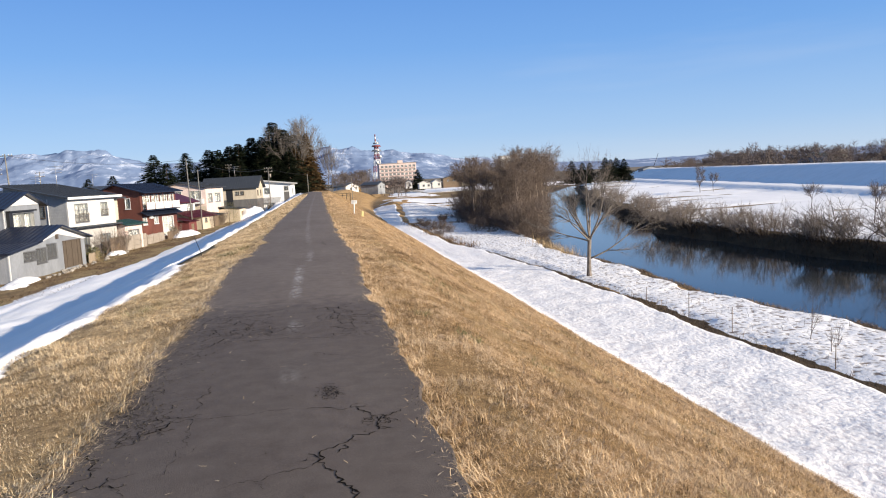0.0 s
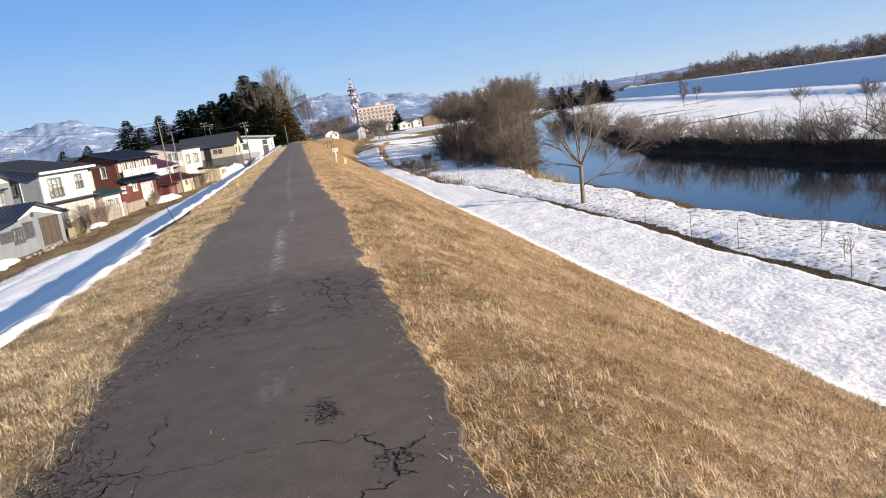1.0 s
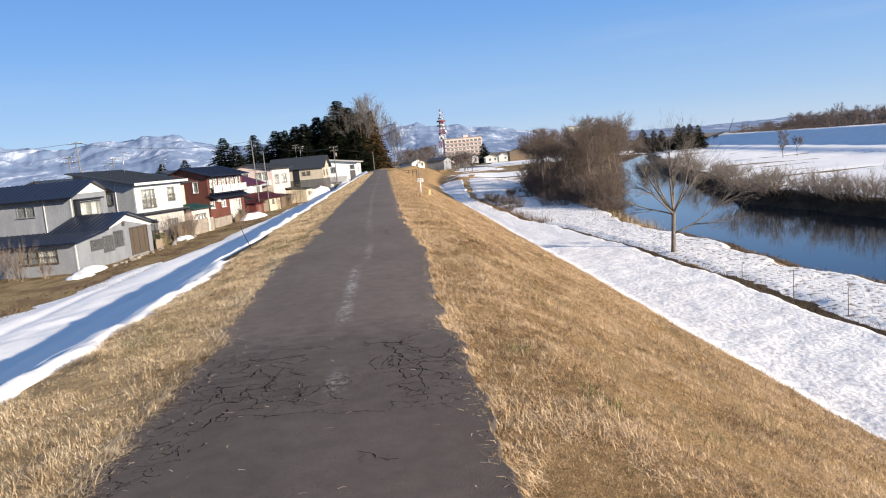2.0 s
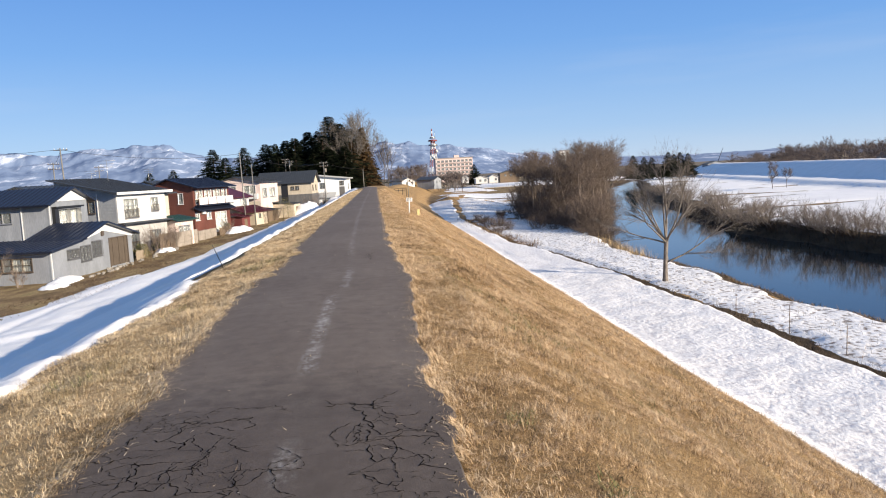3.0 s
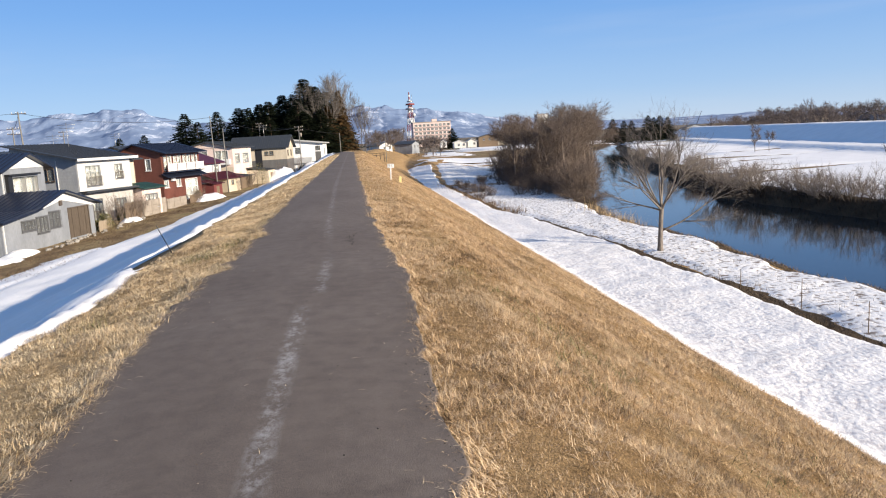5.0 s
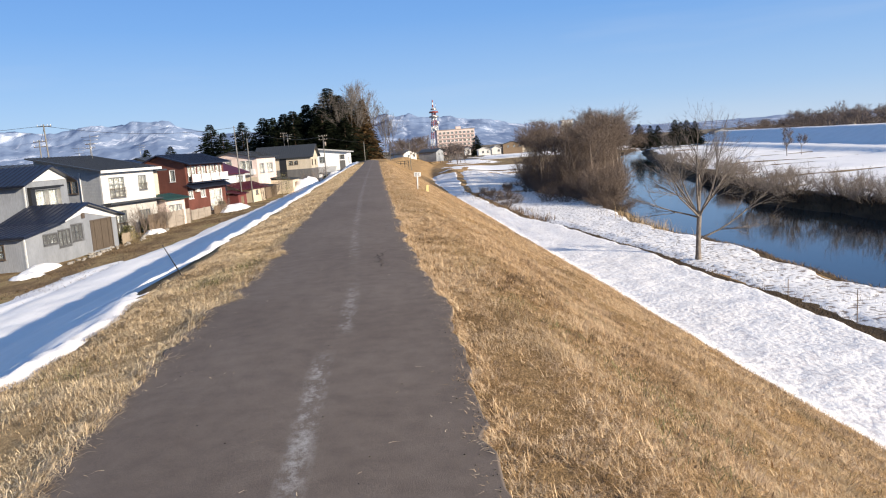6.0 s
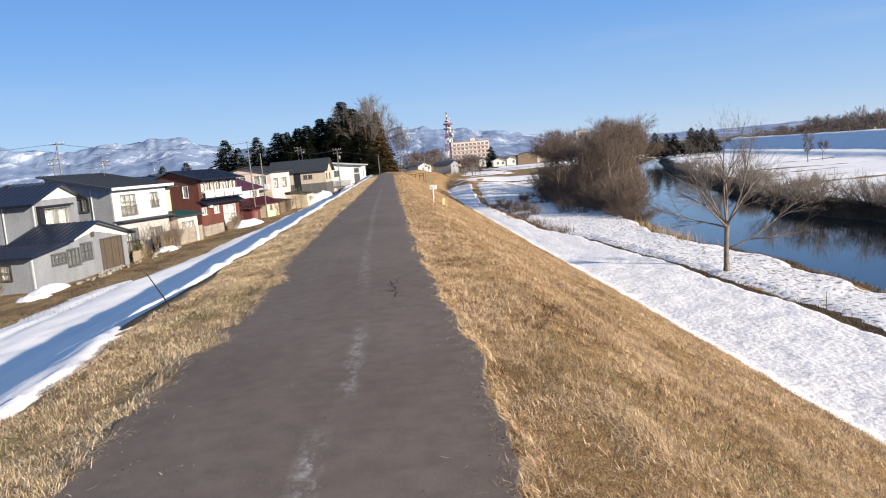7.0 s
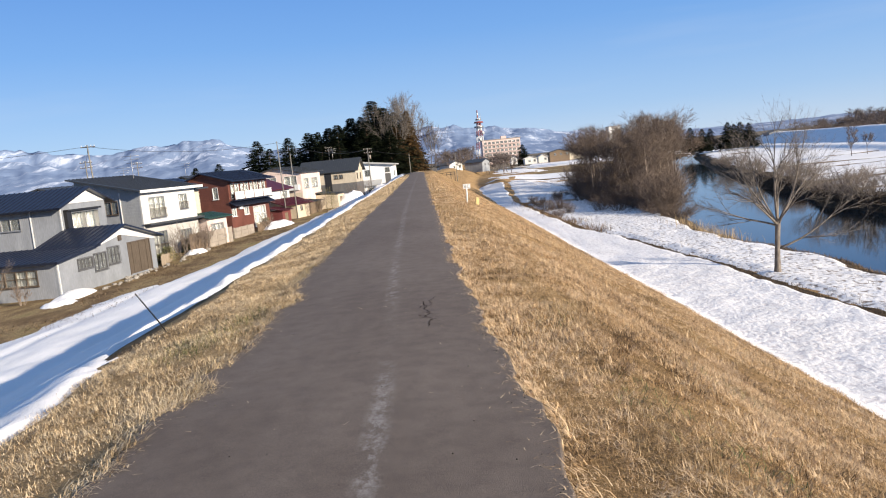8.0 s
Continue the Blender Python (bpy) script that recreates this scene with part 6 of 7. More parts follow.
def plain_house(x, y, turn, L, D, ze, rise, body, roof, label, z=GROUND_L):
    """A simple gabled house, its ridge along its length, with a row of windows on the two seen sides."""
    h = thing("house", pose(x, y, z, 0, 0, -turn), label, "house", "far houses")
    nf, ns = max(1, int(L / 2.6)), max(1, int(D / 2.8))
    hf = [(0.6 + k * (L - 0.8) / nf, ze - 1.9, 1.9 + k * (L - 0.8) / nf, ze - 0.7) for k in range(nf)]
    hs = [(0.7 + k * (D - 0.9) / ns, ze - 1.9, 1.9 + k * (D - 0.9) / ns, ze - 0.7) for k in range(ns)]
    wall(h, front, 0, L, -0.3, ze, hf, body)
    wall(h, near_side, 0.16, D, -0.3, ze, hs, body)
    wall(h, far_side(L), 0.16, D, -0.3, ze, [], body)
    wall(h, back_side(D), 0.16, L - 0.16, -0.3, ze, [], body)
    for q in hf:
        window(h, front, *q, 2, (), ALU, False)
    for q in hs:
        window(h, near_side, *q, 2, (), ALU, False)
    gable_tri(h, near_side, 0.0, D, D / 2, ze - 0.02, ze + rise - 0.12, body)
    gable_tri(h, far_side(L), 0.0, D, D / 2, ze - 0.02, ze + rise - 0.12, body)
    roof_plane(h, (0.6, -0.5, ze - 0.1), (0.6, L + 0.5, ze - 0.1), (-D / 2, L + 0.5, ze + rise), (-D / 2, -0.5, ze + rise), roof, 0.16, 0.9)
    roof_plane(h, (-D - 0.6, -0.5, ze - 0.1), (-D - 0.6, L + 0.5, ze - 0.1), (-D / 2, L + 0.5, ze + rise), (-D / 2, -0.5, ze + rise), roof, 0.16, 0.9)
    return h


grey_house()
white_house()
red_house()
maroon_house()
cream_house()
long_house()
end_house()
# roofs that show behind the first row
for row in ((-36.5, 96, 14, 12, 9, 6.6, 1.2, WHITE_CLAD, ROOF_GREY, "low white house behind the first row"), (-36, 116, 16, 12, 8, 6.5, 1.3, DARK_CLAD, ROOF_NAVY, "dark house with a navy roof"),
            (-33, 134, 14, 12, 9, 6.6, 1.5, TAN_CLAD, ROOF_GREY, "tan house with a grey roof"), (-48, 88, 20, 9, 8, 6.4, 1.3, WHITE_CLAD, ROOF_PALE, "white house with a pale roof"),
            (-44, 70, 12, 8, 9, 6.0, 1.4, GREY_CLAD, ROOF_GREY, "grey house with a dark roof"), (-33, 158, 10, 11, 10, 6.9, 1.6, GREY_CLAD, ROOF_GREY, "grey house near the grove"),
            (-58, 128, 15, 12, 9, 6.2, 1.2, CREAM_CLAD, ROOF_NAVY, "cream house with a navy roof"), (-52, 160, 8, 16, 10, 6.6, 1.4, WHITE_CLAD, ROOF_GREY, "long white house among the roofs"),
            (-38, 188, 4, 14, 10, 7.0, 1.8, TAN_CLAD, ROOF_GREY, "tan house before the grove"), (-70, 100, 20, 12, 9, 6.4, 1.4, TAN_CLAD, ROOF_GREY, "tan house far behind")):
    plain_house(*row)

# ---- poles, signs and things along the way ----


def utility_pole(x, y, top, arms, label, lean=(0, 0), z=None, transformer=False):
    z = float(land(x, y)) if z is None else z
    h = top - z
    t = thing("utility_pole", pose(x, y, z), label, "utility pole", "utility poles")
    tip = Vector((lean[0], lean[1], h))
    tubes("pole", [([Vector((0, 0, -0.5)), tip * 0.5, tip], [0.13, 0.11, 0.08] if arms else [0.10, 0.085, 0.06])], POLE_GREY, t, 8)
    for k in range(arms):
        c = tip - Vector((0, 0, 0.25 + 0.75 * k))
        part("crossarm", boxes((c.x - 0.9, c.y + 0.1, c.z - 0.05, c.x + 0.9, c.y + 0.2, c.z + 0.05)), FRAME, t)
        for s in (-0.8, -0.3, 0.4, 0.8):
            tubes("insulator", [([c + Vector((s, 0.15, 0.05)), c + Vector((s, 0.15, 0.25))], [0.045, 0.03])], WHITE, t, 6)
    if transformer:
        tubes("transformer", [([tip + Vector((0.35, 0, -2.3)), tip + Vector((0.35, 0, -1.5))], [0.24, 0.24])], CONCRETE, t, 10)
    return t


def wire(a, b, sag, label="black overhead cable between poles"):
    a, b = Vector(a), Vector(b)
    pts = [a.lerp(b, k / 14) - Vector((0, 0, sag * 4 * (k / 14) * (1 - k / 14))) for k in range(15)]
    return tagged(tubes("overhead_cable", [(pts, [0.022] * 15)], CABLE, None, 4), label, "cable", "overhead cables")


utility_pole(-40.4, 110, 8.1, 1, "concrete pole with one crossarm behind the houses", (-0.35, 0))
utility_pole(-19.2, 120, 6.7, 0, "slim bare pole beside the small house", (-0.15, 0))
utility_pole(-18.4, 124, 5.0, 0, "short slim pole beside the small house")
utility_pole(-11.2, 180, 6.1, 2, "concrete pole with crossarms and a transformer", transformer=True)
utility_pole(-2.6, 190, 4.2, 0, "short concrete pole at the path's edge")
utility_pole(-24, 218, 8.4, 2, "concrete pole with crossarms before the grove")
utility_pole(-55, 165, 7.4, 2, "concrete pole among the roofs")
utility_pole(-49, 128, 7.0, 2, "concrete pole among the far roofs")
wire((-40.75, 110, 7.9), (-95, 92, 8.6), 1.2)
wire((-40.75, 110, 7.9), (-19.3, 120, 6.5), 0.9)
wire((-40.75, 110, 7.7), (-49, 128, 6.8), 0.4)
wire((-11.2, 180, 5.9), (-24, 218, 8.2), 0.8)
wire((-11.2, 180, 5.9), (-19.3, 120, 6.5), 1.2)
wire((-11.2, 180, 5.8), (-2.6, 190, 4.1), 0.3)


def roof_antenna(x, y, z):
    t = thing("roof_antenna", pose(x, y, z), "thin metal television antenna on a roof", "antenna", "roof antennas")
    tubes("mast", [([Vector((0, 0, -0.8)), Vector((0, 0, 2.4))], [0.03, 0.025])], ALU, t, 5)
    for k, w in enumerate((0.9, 0.75, 0.6)):
        tubes("element", [([Vector((-w, 0.1 * k, 2.2 - 0.35 * k)), Vector((w, 0.1 * k, 2.2 - 0.35 * k))], [0.02, 0.02])], ALU, t, 4)
    return t


for x, y, z in ((-29.0, 92.0, 3.2), (-41.0, 121.0, 3.0), (-38.0, 139.0, 3.3), (-52.0, 92.0, 2.9), (-17.4, 167.8, 4.1), (-48, 74.0, 2.6)):
    roof_antenna(x, y, z)


def sign_post(x, y):
    z = float(land(x, y))
    t = thing("signpost", pose(x, y, z, 0, 3, 0), "small white notice board on a white post in the grass", "signpost")
    tubes("post", [([Vector((0, 0, -0.3)), Vector((0, 0, 1.0))], [0.04, 0.04])], WHITE, t, 8)
    b = part("board", rounded(boxes((-0.19, -0.03, 0.76, 0.19, 0.01, 1.0)), 0.012), WHITE, t)
    part("lettering", boxes((-0.14, -0.036, 0.93, 0.12, -0.0305, 0.955), (-0.14, -0.036, 0.87, 0.08, -0.0305, 0.895), (-0.14, -0.036, 0.81, 0.13, -0.0305, 0.83)), BLACK, b, "dark lines of small writing")
    return t


sign_post(2.3, 52.6)
x, y = 2.95, 54.9
mk = part("marker_post", rounded(boxes((-0.09, -0.05, -0.25, 0.09, 0.05, 0.42)), 0.02), YELLOW, None)
mk.matrix_world = pose(x, y, float(land(x, y)), 4, 6, 10)
tagged(mk, "short yellowed marker post in the turf", "marker")
rod = tubes("snow_rod", [([Vector((-3.62, 24.05, float(land(-3.62, 24.05)) - 0.1)), Vector((-3.65, 23.8, -0.07)), Vector((-3.71, 23.25, 0.44))], [0.011, 0.011, 0.009])], BLACK, None, 6)
tagged(rod, "thin black rod leaning out of the turf", "rod")


def railing(x, y):
    t = thing("railing", pose(x, y, float(land(x + 2, y))), "low dark metal railing on the levee", "railing")
    for k in range(5):
        zz = float(land(x + k, y)) - float(land(x + 2, y))
        part("post", boxes((k - 0.06, -0.06, zz - 0.4, k + 0.06, 0.06, 1.1)), BLACK, t)
    for zz in (0.5, 1.0):
        part("rail", boxes((-0.2, -0.05, zz, 4.2, 0.05, zz + 0.1)), BLACK, t)
    return t


railing(4.0, 205)
utility_pole(8.6, 206, 3.4, 0, "thin grey pole beside the railing")

# ---- yards below the levee ----


def block_wall(points, h):
    """Concrete panels between posts, one panel a part."""
    x0, y0 = points[0]
    t = thing("garden_wall", pose(x0, y0, GROUND_L), "weathered concrete panel wall along the yards", "wall")
    for (ax, ay), (bx, by) in zip(points[:-1], points[1:]):
        d = Vector((bx - ax, by - ay, 0))
        n = max(1, round(d.length / 1.8))
        turn = math.atan2(d.y, d.x)
        for k in range(n):
            p = Vector((ax - x0, ay - y0, 0)) + d * (k / n)
            m = Matrix.Translation(p) @ Matrix.Rotation(turn, 4, "Z")
            w = d.length / n
            for c in range(3):
                bm = rounded(boxes((0.06, -0.05 + rng.uniform(-0.008, 0.008), c * h / 3 + 0.006, w - 0.06, 0.05, (c + 1) * h / 3 - 0.006)), 0.012)
                bmesh.ops.transform(bm, matrix=m, verts=bm.verts[:])
                part("panel", bm, CONCRETE, t)
            bm = boxes((-0.06, -0.08, -0.4, 0.06, 0.08, h + 0.06))
            bmesh.ops.transform(bm, matrix=m, verts=bm.verts[:])
            part("post", bm, CONCRETE, t)
    return t


block_wall([(-21.7, 90.0), (-20.6, 95.0)], 1.75)
block_wall([(-21.3, 98.5), (-20.3, 104.0)], 1.3)


def board_fence(points, h, mat, label, gap=0.02):
    x0, y0 = points[0]
    t = thing("board_fence", pose(x0, y0, GROUND_L), label, "fence", "yard fences")
    for (ax, ay), (bx, by) in zip(points[:-1], points[1:]):
        d = Vector((bx - ax, by - ay, 0))
        n = max(2, int(d.length / 0.2))
        turn = math.atan2(d.y, d.x)
        for k in range(n):
            m = Matrix.Translation(Vector((ax - x0, ay - y0, 0)) + d * (k / n)) @ Matrix.Rotation(turn, 4, "Z")
            bm = boxes((gap, -0.02 + rng.uniform(-0.01, 0.01), -0.2, d.length / n, 0.02, h + rng.uniform(-0.08, 0.06)))
            bmesh.ops.transform(bm, matrix=m, verts=bm.verts[:])
            part("board", bm, mat, t)
        for zz in (0.35, h - 0.35):
            bm = boxes((0, 0.03, zz - 0.04, d.length, 0.08, zz + 0.04))
            bmesh.ops.transform(bm, matrix=Matrix.Translation((ax - x0, ay - y0, 0)) @ Matrix.Rotation(turn, 4, "Z"), verts=bm.verts[:])
            part("rail", bm, mat, t)
    return t


board_fence([(-22.0, 76.6), (-22.1, 80.4)], 1.0, WOOD_PALE, "low pale board fence by the grey house")
board_fence([(-22.3, 85.6), (-21.8, 89.6)], 1.9, WOOD, "dark weathered board fence before the white house", 0.05)
board_fence([(-20.2, 105.5), (-19.6, 110.0)], 1.2, WOOD, "dark low board fence before the red house", 0.06)


def garden_shrub(x, y, h, seed, mat, label):
    out = {}
    rnd = random.Random(seed)
    for _ in range(9):
        w = rnd.uniform(0, 6.28)
        grow(out, Vector((0.15 * math.cos(w), 0.15 * math.sin(w), -0.1)), Vector((0.4 * math.cos(w), 0.4 * math.sin(w), 1)).normalized(), h * rnd.uniform(0.4, 0.6), 0.022, 1, 3, rnd, 0.55, 0.12, (3, 4), 0.08, 0.5, 0.25, 0.009)
    woody("garden_shrub", pose(x, y, float(land(x, y))), out, 1, (mat, mat), label, "shrub", "garden shrubs", (4, 3))


for k, (x, y, h) in enumerate(((-22.2, 82.6, 3.0), (-22.0, 84.2, 3.4), (-21.8, 86.6, 3.2), (-21.6, 88.3, 2.6), (-27.2, 60.8, 3.6), (-28.8, 62.6, 3.2), (-25.6, 61.2, 1.6), (-19.6, 107.5, 2.6), (-17.6, 128.0, 3.2), (-16.6, 134.0, 3.4), (-10.4, 152.0, 4.0), (-13.0, 157.0, 4.2))):
    garden_shrub(x, y, h, 300 + k, TWIG_GREY, "bare garden shrub in a yard below the levee")


def leafy_shrub(x, y, r, h, seed, label):
    gen = np.random.default_rng(seed)
    n = 1500
    w, u = gen.uniform(0, 6.283, n), gen.random(n) ** 0.4
    zz = gen.random(n)
    px, py = np.cos(w) * u * r * (1 - 0.5 * zz) * (0.8 + 0.4 * gen.random(n)), np.sin(w) * u * r * (1 - 0.5 * zz)
    v, t = blade_data(np.stack([px, py, zz * h], 1), gen.uniform(0.1, 0.22, n), gen.uniform(0.03, 0.07, n), gen.uniform(0, 6.3, n), gen.uniform(-0.2, 0.8, n), gen)
    s = thing("evergreen_shrub", pose(x, y, float(land(x, y))), label, "shrub", "evergreen shrubs")
    tubes("trunk", [([Vector((0, 0, -0.1)), Vector((0.03, 0, h * 0.8))], [0.05, 0.02])], TRUNK, s, 5)
    c = new("crown", tri_mesh("crown", v, t, GREEN))
    c.parent = s


leafy_shrub(-22.3, 79.3, 0.9, 1.3, 320, "low green shrub beside the grey house")
leafy_shrub(-22.6, 78.0, 0.6, 0.9, 321, "low green shrub beside the fence")
leafy_shrub(-23.0, 87.2, 0.7, 1.2, 322, "clipped green shrub before the white house")
leafy_shrub(-20.6, 112.6, 0.8, 1.2, 323, "green shrub before the red house")
leafy_shrub(-15.4, 134.2, 2.0, 3.7, 324, "spreading garden pine in a yard")
leafy_shrub(-15.4, 141.0, 1.5, 2.6, 325, "rounded garden pine in a yard")

mound("snow_mound", -23.0, 62.6, 0.9, 2.0, 0.45, 3, "heap of old snow against the grey house")
mound("snow_mound", -22.4, 59.4, 0.8, 1.1, 0.3, 6, "small heap of old snow on bare soil")
mound("snow_mound", -21.6, 84.8, 0.8, 1.2, 0.4, 9, "small heap of snow by the fence")
mound("snow_mound", -19.2, 112.5, 1.6, 5.0, 0.7, 12, "long bank of snow before the red house")
mound("snow_mound", -13.4, 149.0, 2.5, 4.6, 2.0, 15, "large heap of cleared snow")
mound("snow_mound", -9.4, 170.0, 1.6, 5.0, 0.9, 18, "bank of snow before the tan house")
mound("snow_mound", -6.0, 181.0, 2.0, 4.0, 0.8, 21, "bank of snow by the white house")


def small_shed(x, y, turn, w, d, h, body, roof, label):
    t = thing("shed", pose(x, y, GROUND_L, 0, 0, -turn), label, "shed", "sheds")
    wall(t, front, 0, w, -0.2, h, [(w * 0.3, 0.05, w * 0.7, h * 0.8)], body)
    part("door", solid(front, [(w * 0.3, -0.1, 0.05, w * 0.7, -0.05, h * 0.8)]), WOOD, t)
    wall(t, near_side, 0.16, d, -0.2, h, [], body)
    wall(t, far_side(w), 0.16, d, -0.2, h, [], body)
    wall(t, back_side(d), 0.16, w - 0.16, -0.2, h, [], body)
    roof_plane(t, (0.35, -0.3, h + 0.02), (0.35, w + 0.3, h + 0.02), (-d - 0.3, w + 0.3, h + 0.5), (-d - 0.3, -0.3, h + 0.5), roof, 0.08)
    return t


small_shed(-19.4, 118.0, 18, 2.4, 2.0, 1.9, RED_DOOR, ROOF_MAROON, "small faded red sheet-metal shed")
small_shed(-14.6, 144.0, 10, 4.0, 4.0, 2.7, CREAM_CLAD, ROOF_GREY, "cream shed with a dark door")
small_shed(-17.5, 131.5, 12, 5.0, 3.4, 2.2, WOOD, ROOF_GREY, "open timber lean-to with clutter")


def stones(spots):
    for x, y, r in spots:
        bm = bmesh.new()
        bmesh.ops.create_icosphere(bm, subdivisions=2, radius=r)
        for v in bm.verts:
            v.co *= 0.75 + 0.5 * noise.noise(v.co * 2.2 / r + Vector((x, y, 0)))
            v.co.z *= 0.7
        ob = part("stone", bm, STONE, None)
        ob.matrix_world = pose(x, y, float(land(x, y)) + r * 0.25, 0, 0, rng.uniform(0, 360))
        tagged(ob, "rough grey field stone in the yard edge", "stone", "yard stones")


stones([(-21.7 + rng.uniform(-0.5, 0.5), 64.5 + k * 0.62 + rng.uniform(-0.25, 0.25), rng.uniform(0.14, 0.32)) for k in range(22)] + [(-21.3 + rng.uniform(-0.6, 0.6), 78 + k * 0.9, rng.uniform(0.12, 0.3)) for k in range(10)])

# ---- far things ----


def lattice_tower(x, y):
    t = thing("lattice_tower", pose(x, y, -5, 0, 0, 20), "red and white lattice radio tower with round platforms", "tower")
    zs = [0, 7, 13, 18.5, 23.5, 28, 32, 35.5]
    half = lambda z: 3.6 - 2.5 * min(z, 34) / 34
    for k, (a, b) in enumerate(zip(zs[:-1], zs[1:])):
        ha, hb = half(a), half(b)
        ca = [Vector((sx * ha, sy * ha, a)) for sx, sy in ((-1, -1), (1, -1), (1, 1), (-1, 1))]
        cb = [Vector((sx * hb, sy * hb, b)) for sx, sy in ((-1, -1), (1, -1), (1, 1), (-1, 1))]
        lines = []
        for q in range(4):
            r = (q + 1) % 4
            lines += [([ca[q], cb[q]], [0.3, 0.3]), ([ca[q], cb[r]], [0.14, 0.14]), ([ca[r], cb[q]], [0.14, 0.14]), ([cb[q], cb[r]], [0.17, 0.17])]
        tubes("section", lines, RED_PAINT if k % 2 == 0 else WHITE, t, 5, "red painted section" if k % 2 == 0 else "white painted section", False)
    for z, r in ((30.5, 4.2), (34.2, 4.0), (36.5, 2.6)):
        tubes("platform", [([Vector((0, 0, z)), Vector((0, 0, z + 0.35))], [r, r]), ([Vector((0, 0, z + 0.35)), Vector((0, 0, z + 1.2))], [r * 0.86, r * 0.9])], ALU if z != 34.2 else RED_PAINT, t, 14)
    tubes("dish", [([Vector((1.6, -2.8, 26)), Vector((1.6, -3.5, 26))], [0.5, 1.3])], WHITE, t, 12)
    tubes("dish", [([Vector((-1.4, -2.9, 21)), Vector((-1.4, -3.6, 21))], [0.5, 1.2])], WHITE, t, 12)
    for k in range(4):
        tubes("mast", [([Vector((-0.5, 0, 36.5 + 2.0 * k)), Vector((-0.5, 0, 38.5 + 2.0 * k))], [0.65 - 0.06 * k, 0.62 - 0.06 * k])], RED_PAINT if k % 2 else WHITE, t, 8)
    tubes("aerial", [([Vector((2.0, 0, 36.5)), Vector((2.0, 0, 42.5))], [0.14, 0.1])], ALU, t, 6)
    return t


lattice_tower(49.0, 642)


def apartment_block():
    t = thing("apartment_building", pose(76.0, 600, -5.0, 0, 0, 2), "five-storey tan apartment block with rows of balconies", "apartment building")
    D, L, h = 29.0, 12.0, 18.6
    rows, cols_n = 5, 9
    holes = []
    for r in range(rows):
        for c in range(cols_n):
            s0 = 0.7 + c * (D - 1.0) / cols_n
            holes.append((s0, 3.2 + r * 3.0, s0 + 2.2, 5.3 + r * 3.0))
    wall(t, near_side, 0.0, D, -0.3, h, holes, MORTAR, "tan rendered facade", 0.3)
    for q in holes:
        w = window(t, near_side, *q, 2, (), ALU, False)
        part("balcony", solid(near_side, [(q[0] - 0.2, 0.02, q[1] - 0.35, q[2] + 0.2, 0.9, q[1] + 0.3)]), MORTAR, t, "tan balcony parapet")
    wall(t, front, 0.3, L, -0.3, h, [], MORTAR, "tan rendered end wall", 0.3)
    wall(t, back_side(D), 0.3, L, -0.3, h, [], MORTAR, "tan rendered end wall", 0.3)
    wall(t, far_side(L), 0.0, D, -0.3, h, [], MORTAR, "tan rendered back wall", 0.3)
    part("roof", boxes((-D - 0.4, -0.5, h, 0.4, L + 0.4, h + 0.4)), CONCRETE, t)
    part("stair_house", boxes((-14, 3, h + 0.4, -10, 7, h + 2.4)), MORTAR, t)
    return t


apartment_block()
for row in ((50.4, 420, 0, 4, 3.4, 3.0, 1.5, WHITE_CLAD, ROOF_NAVY, "white pavilion with a dark peaked roof", -3.6), (62.0, 428, 0, 7, 6.5, 2.8, 1.2, WHITE_CLAD, ROOF_PALE, "low white house beyond the river bend", -4.4),
            (68.5, 432, 0, 7, 5, 3.0, 1.5, WHITE_CLAD, ROOF_PALE, "second low white house beyond the bend", -4.4), (82.0, 440, 0, 8, 11, 5.2, 1.4, WOOD, ROOF_GREY, "dark timber house beyond the bend", -4.8),
            (96.0, 470, 0, 9, 9, 5.4, 1.6, CREAM_CLAD, ROOF_GREY, "cream house beyond the bend", -4.8),
            (18.0, 360, -40, 9, 8, 4.6, 1.4, WHITE_CLAD, ROOF_GREY, "white house past the grove", -4.8), (32.0, 380, -60, 9, 8, 4.4, 1.4, GREY_CLAD, ROOF_GREY, "grey house near the apartment block", -4.8),
            (180.0, 248, 70, 8, 14, 5.2, 1.7, GREY_CLAD, ROOF_GREEN, "long hall with a dark green roof behind the dike", -4.8), (208.0, 264, 60, 8, 9, 4.6, 1.2, GREY_WALL, ROOF_GREY, "grey house with a dark roof behind the dike", -4.8),
            (205.0, 320, 0, 7, 8, 4.6, 1.4, TAN_CLAD, ROOF_GREY, "tan house behind the dike", -4.8),
            (186.0, 400, 0, 7, 10, 5.2, 1.4, GREY_WALL, ROOF_GREY, "grey house far behind the dike", -6.0), (224.0, 264, 60, 10, 9, 4.8, 1.4, GREY_CLAD, ROOF_GREY, "grey house among bare trees", -4.8)):
    plain_house(*row)


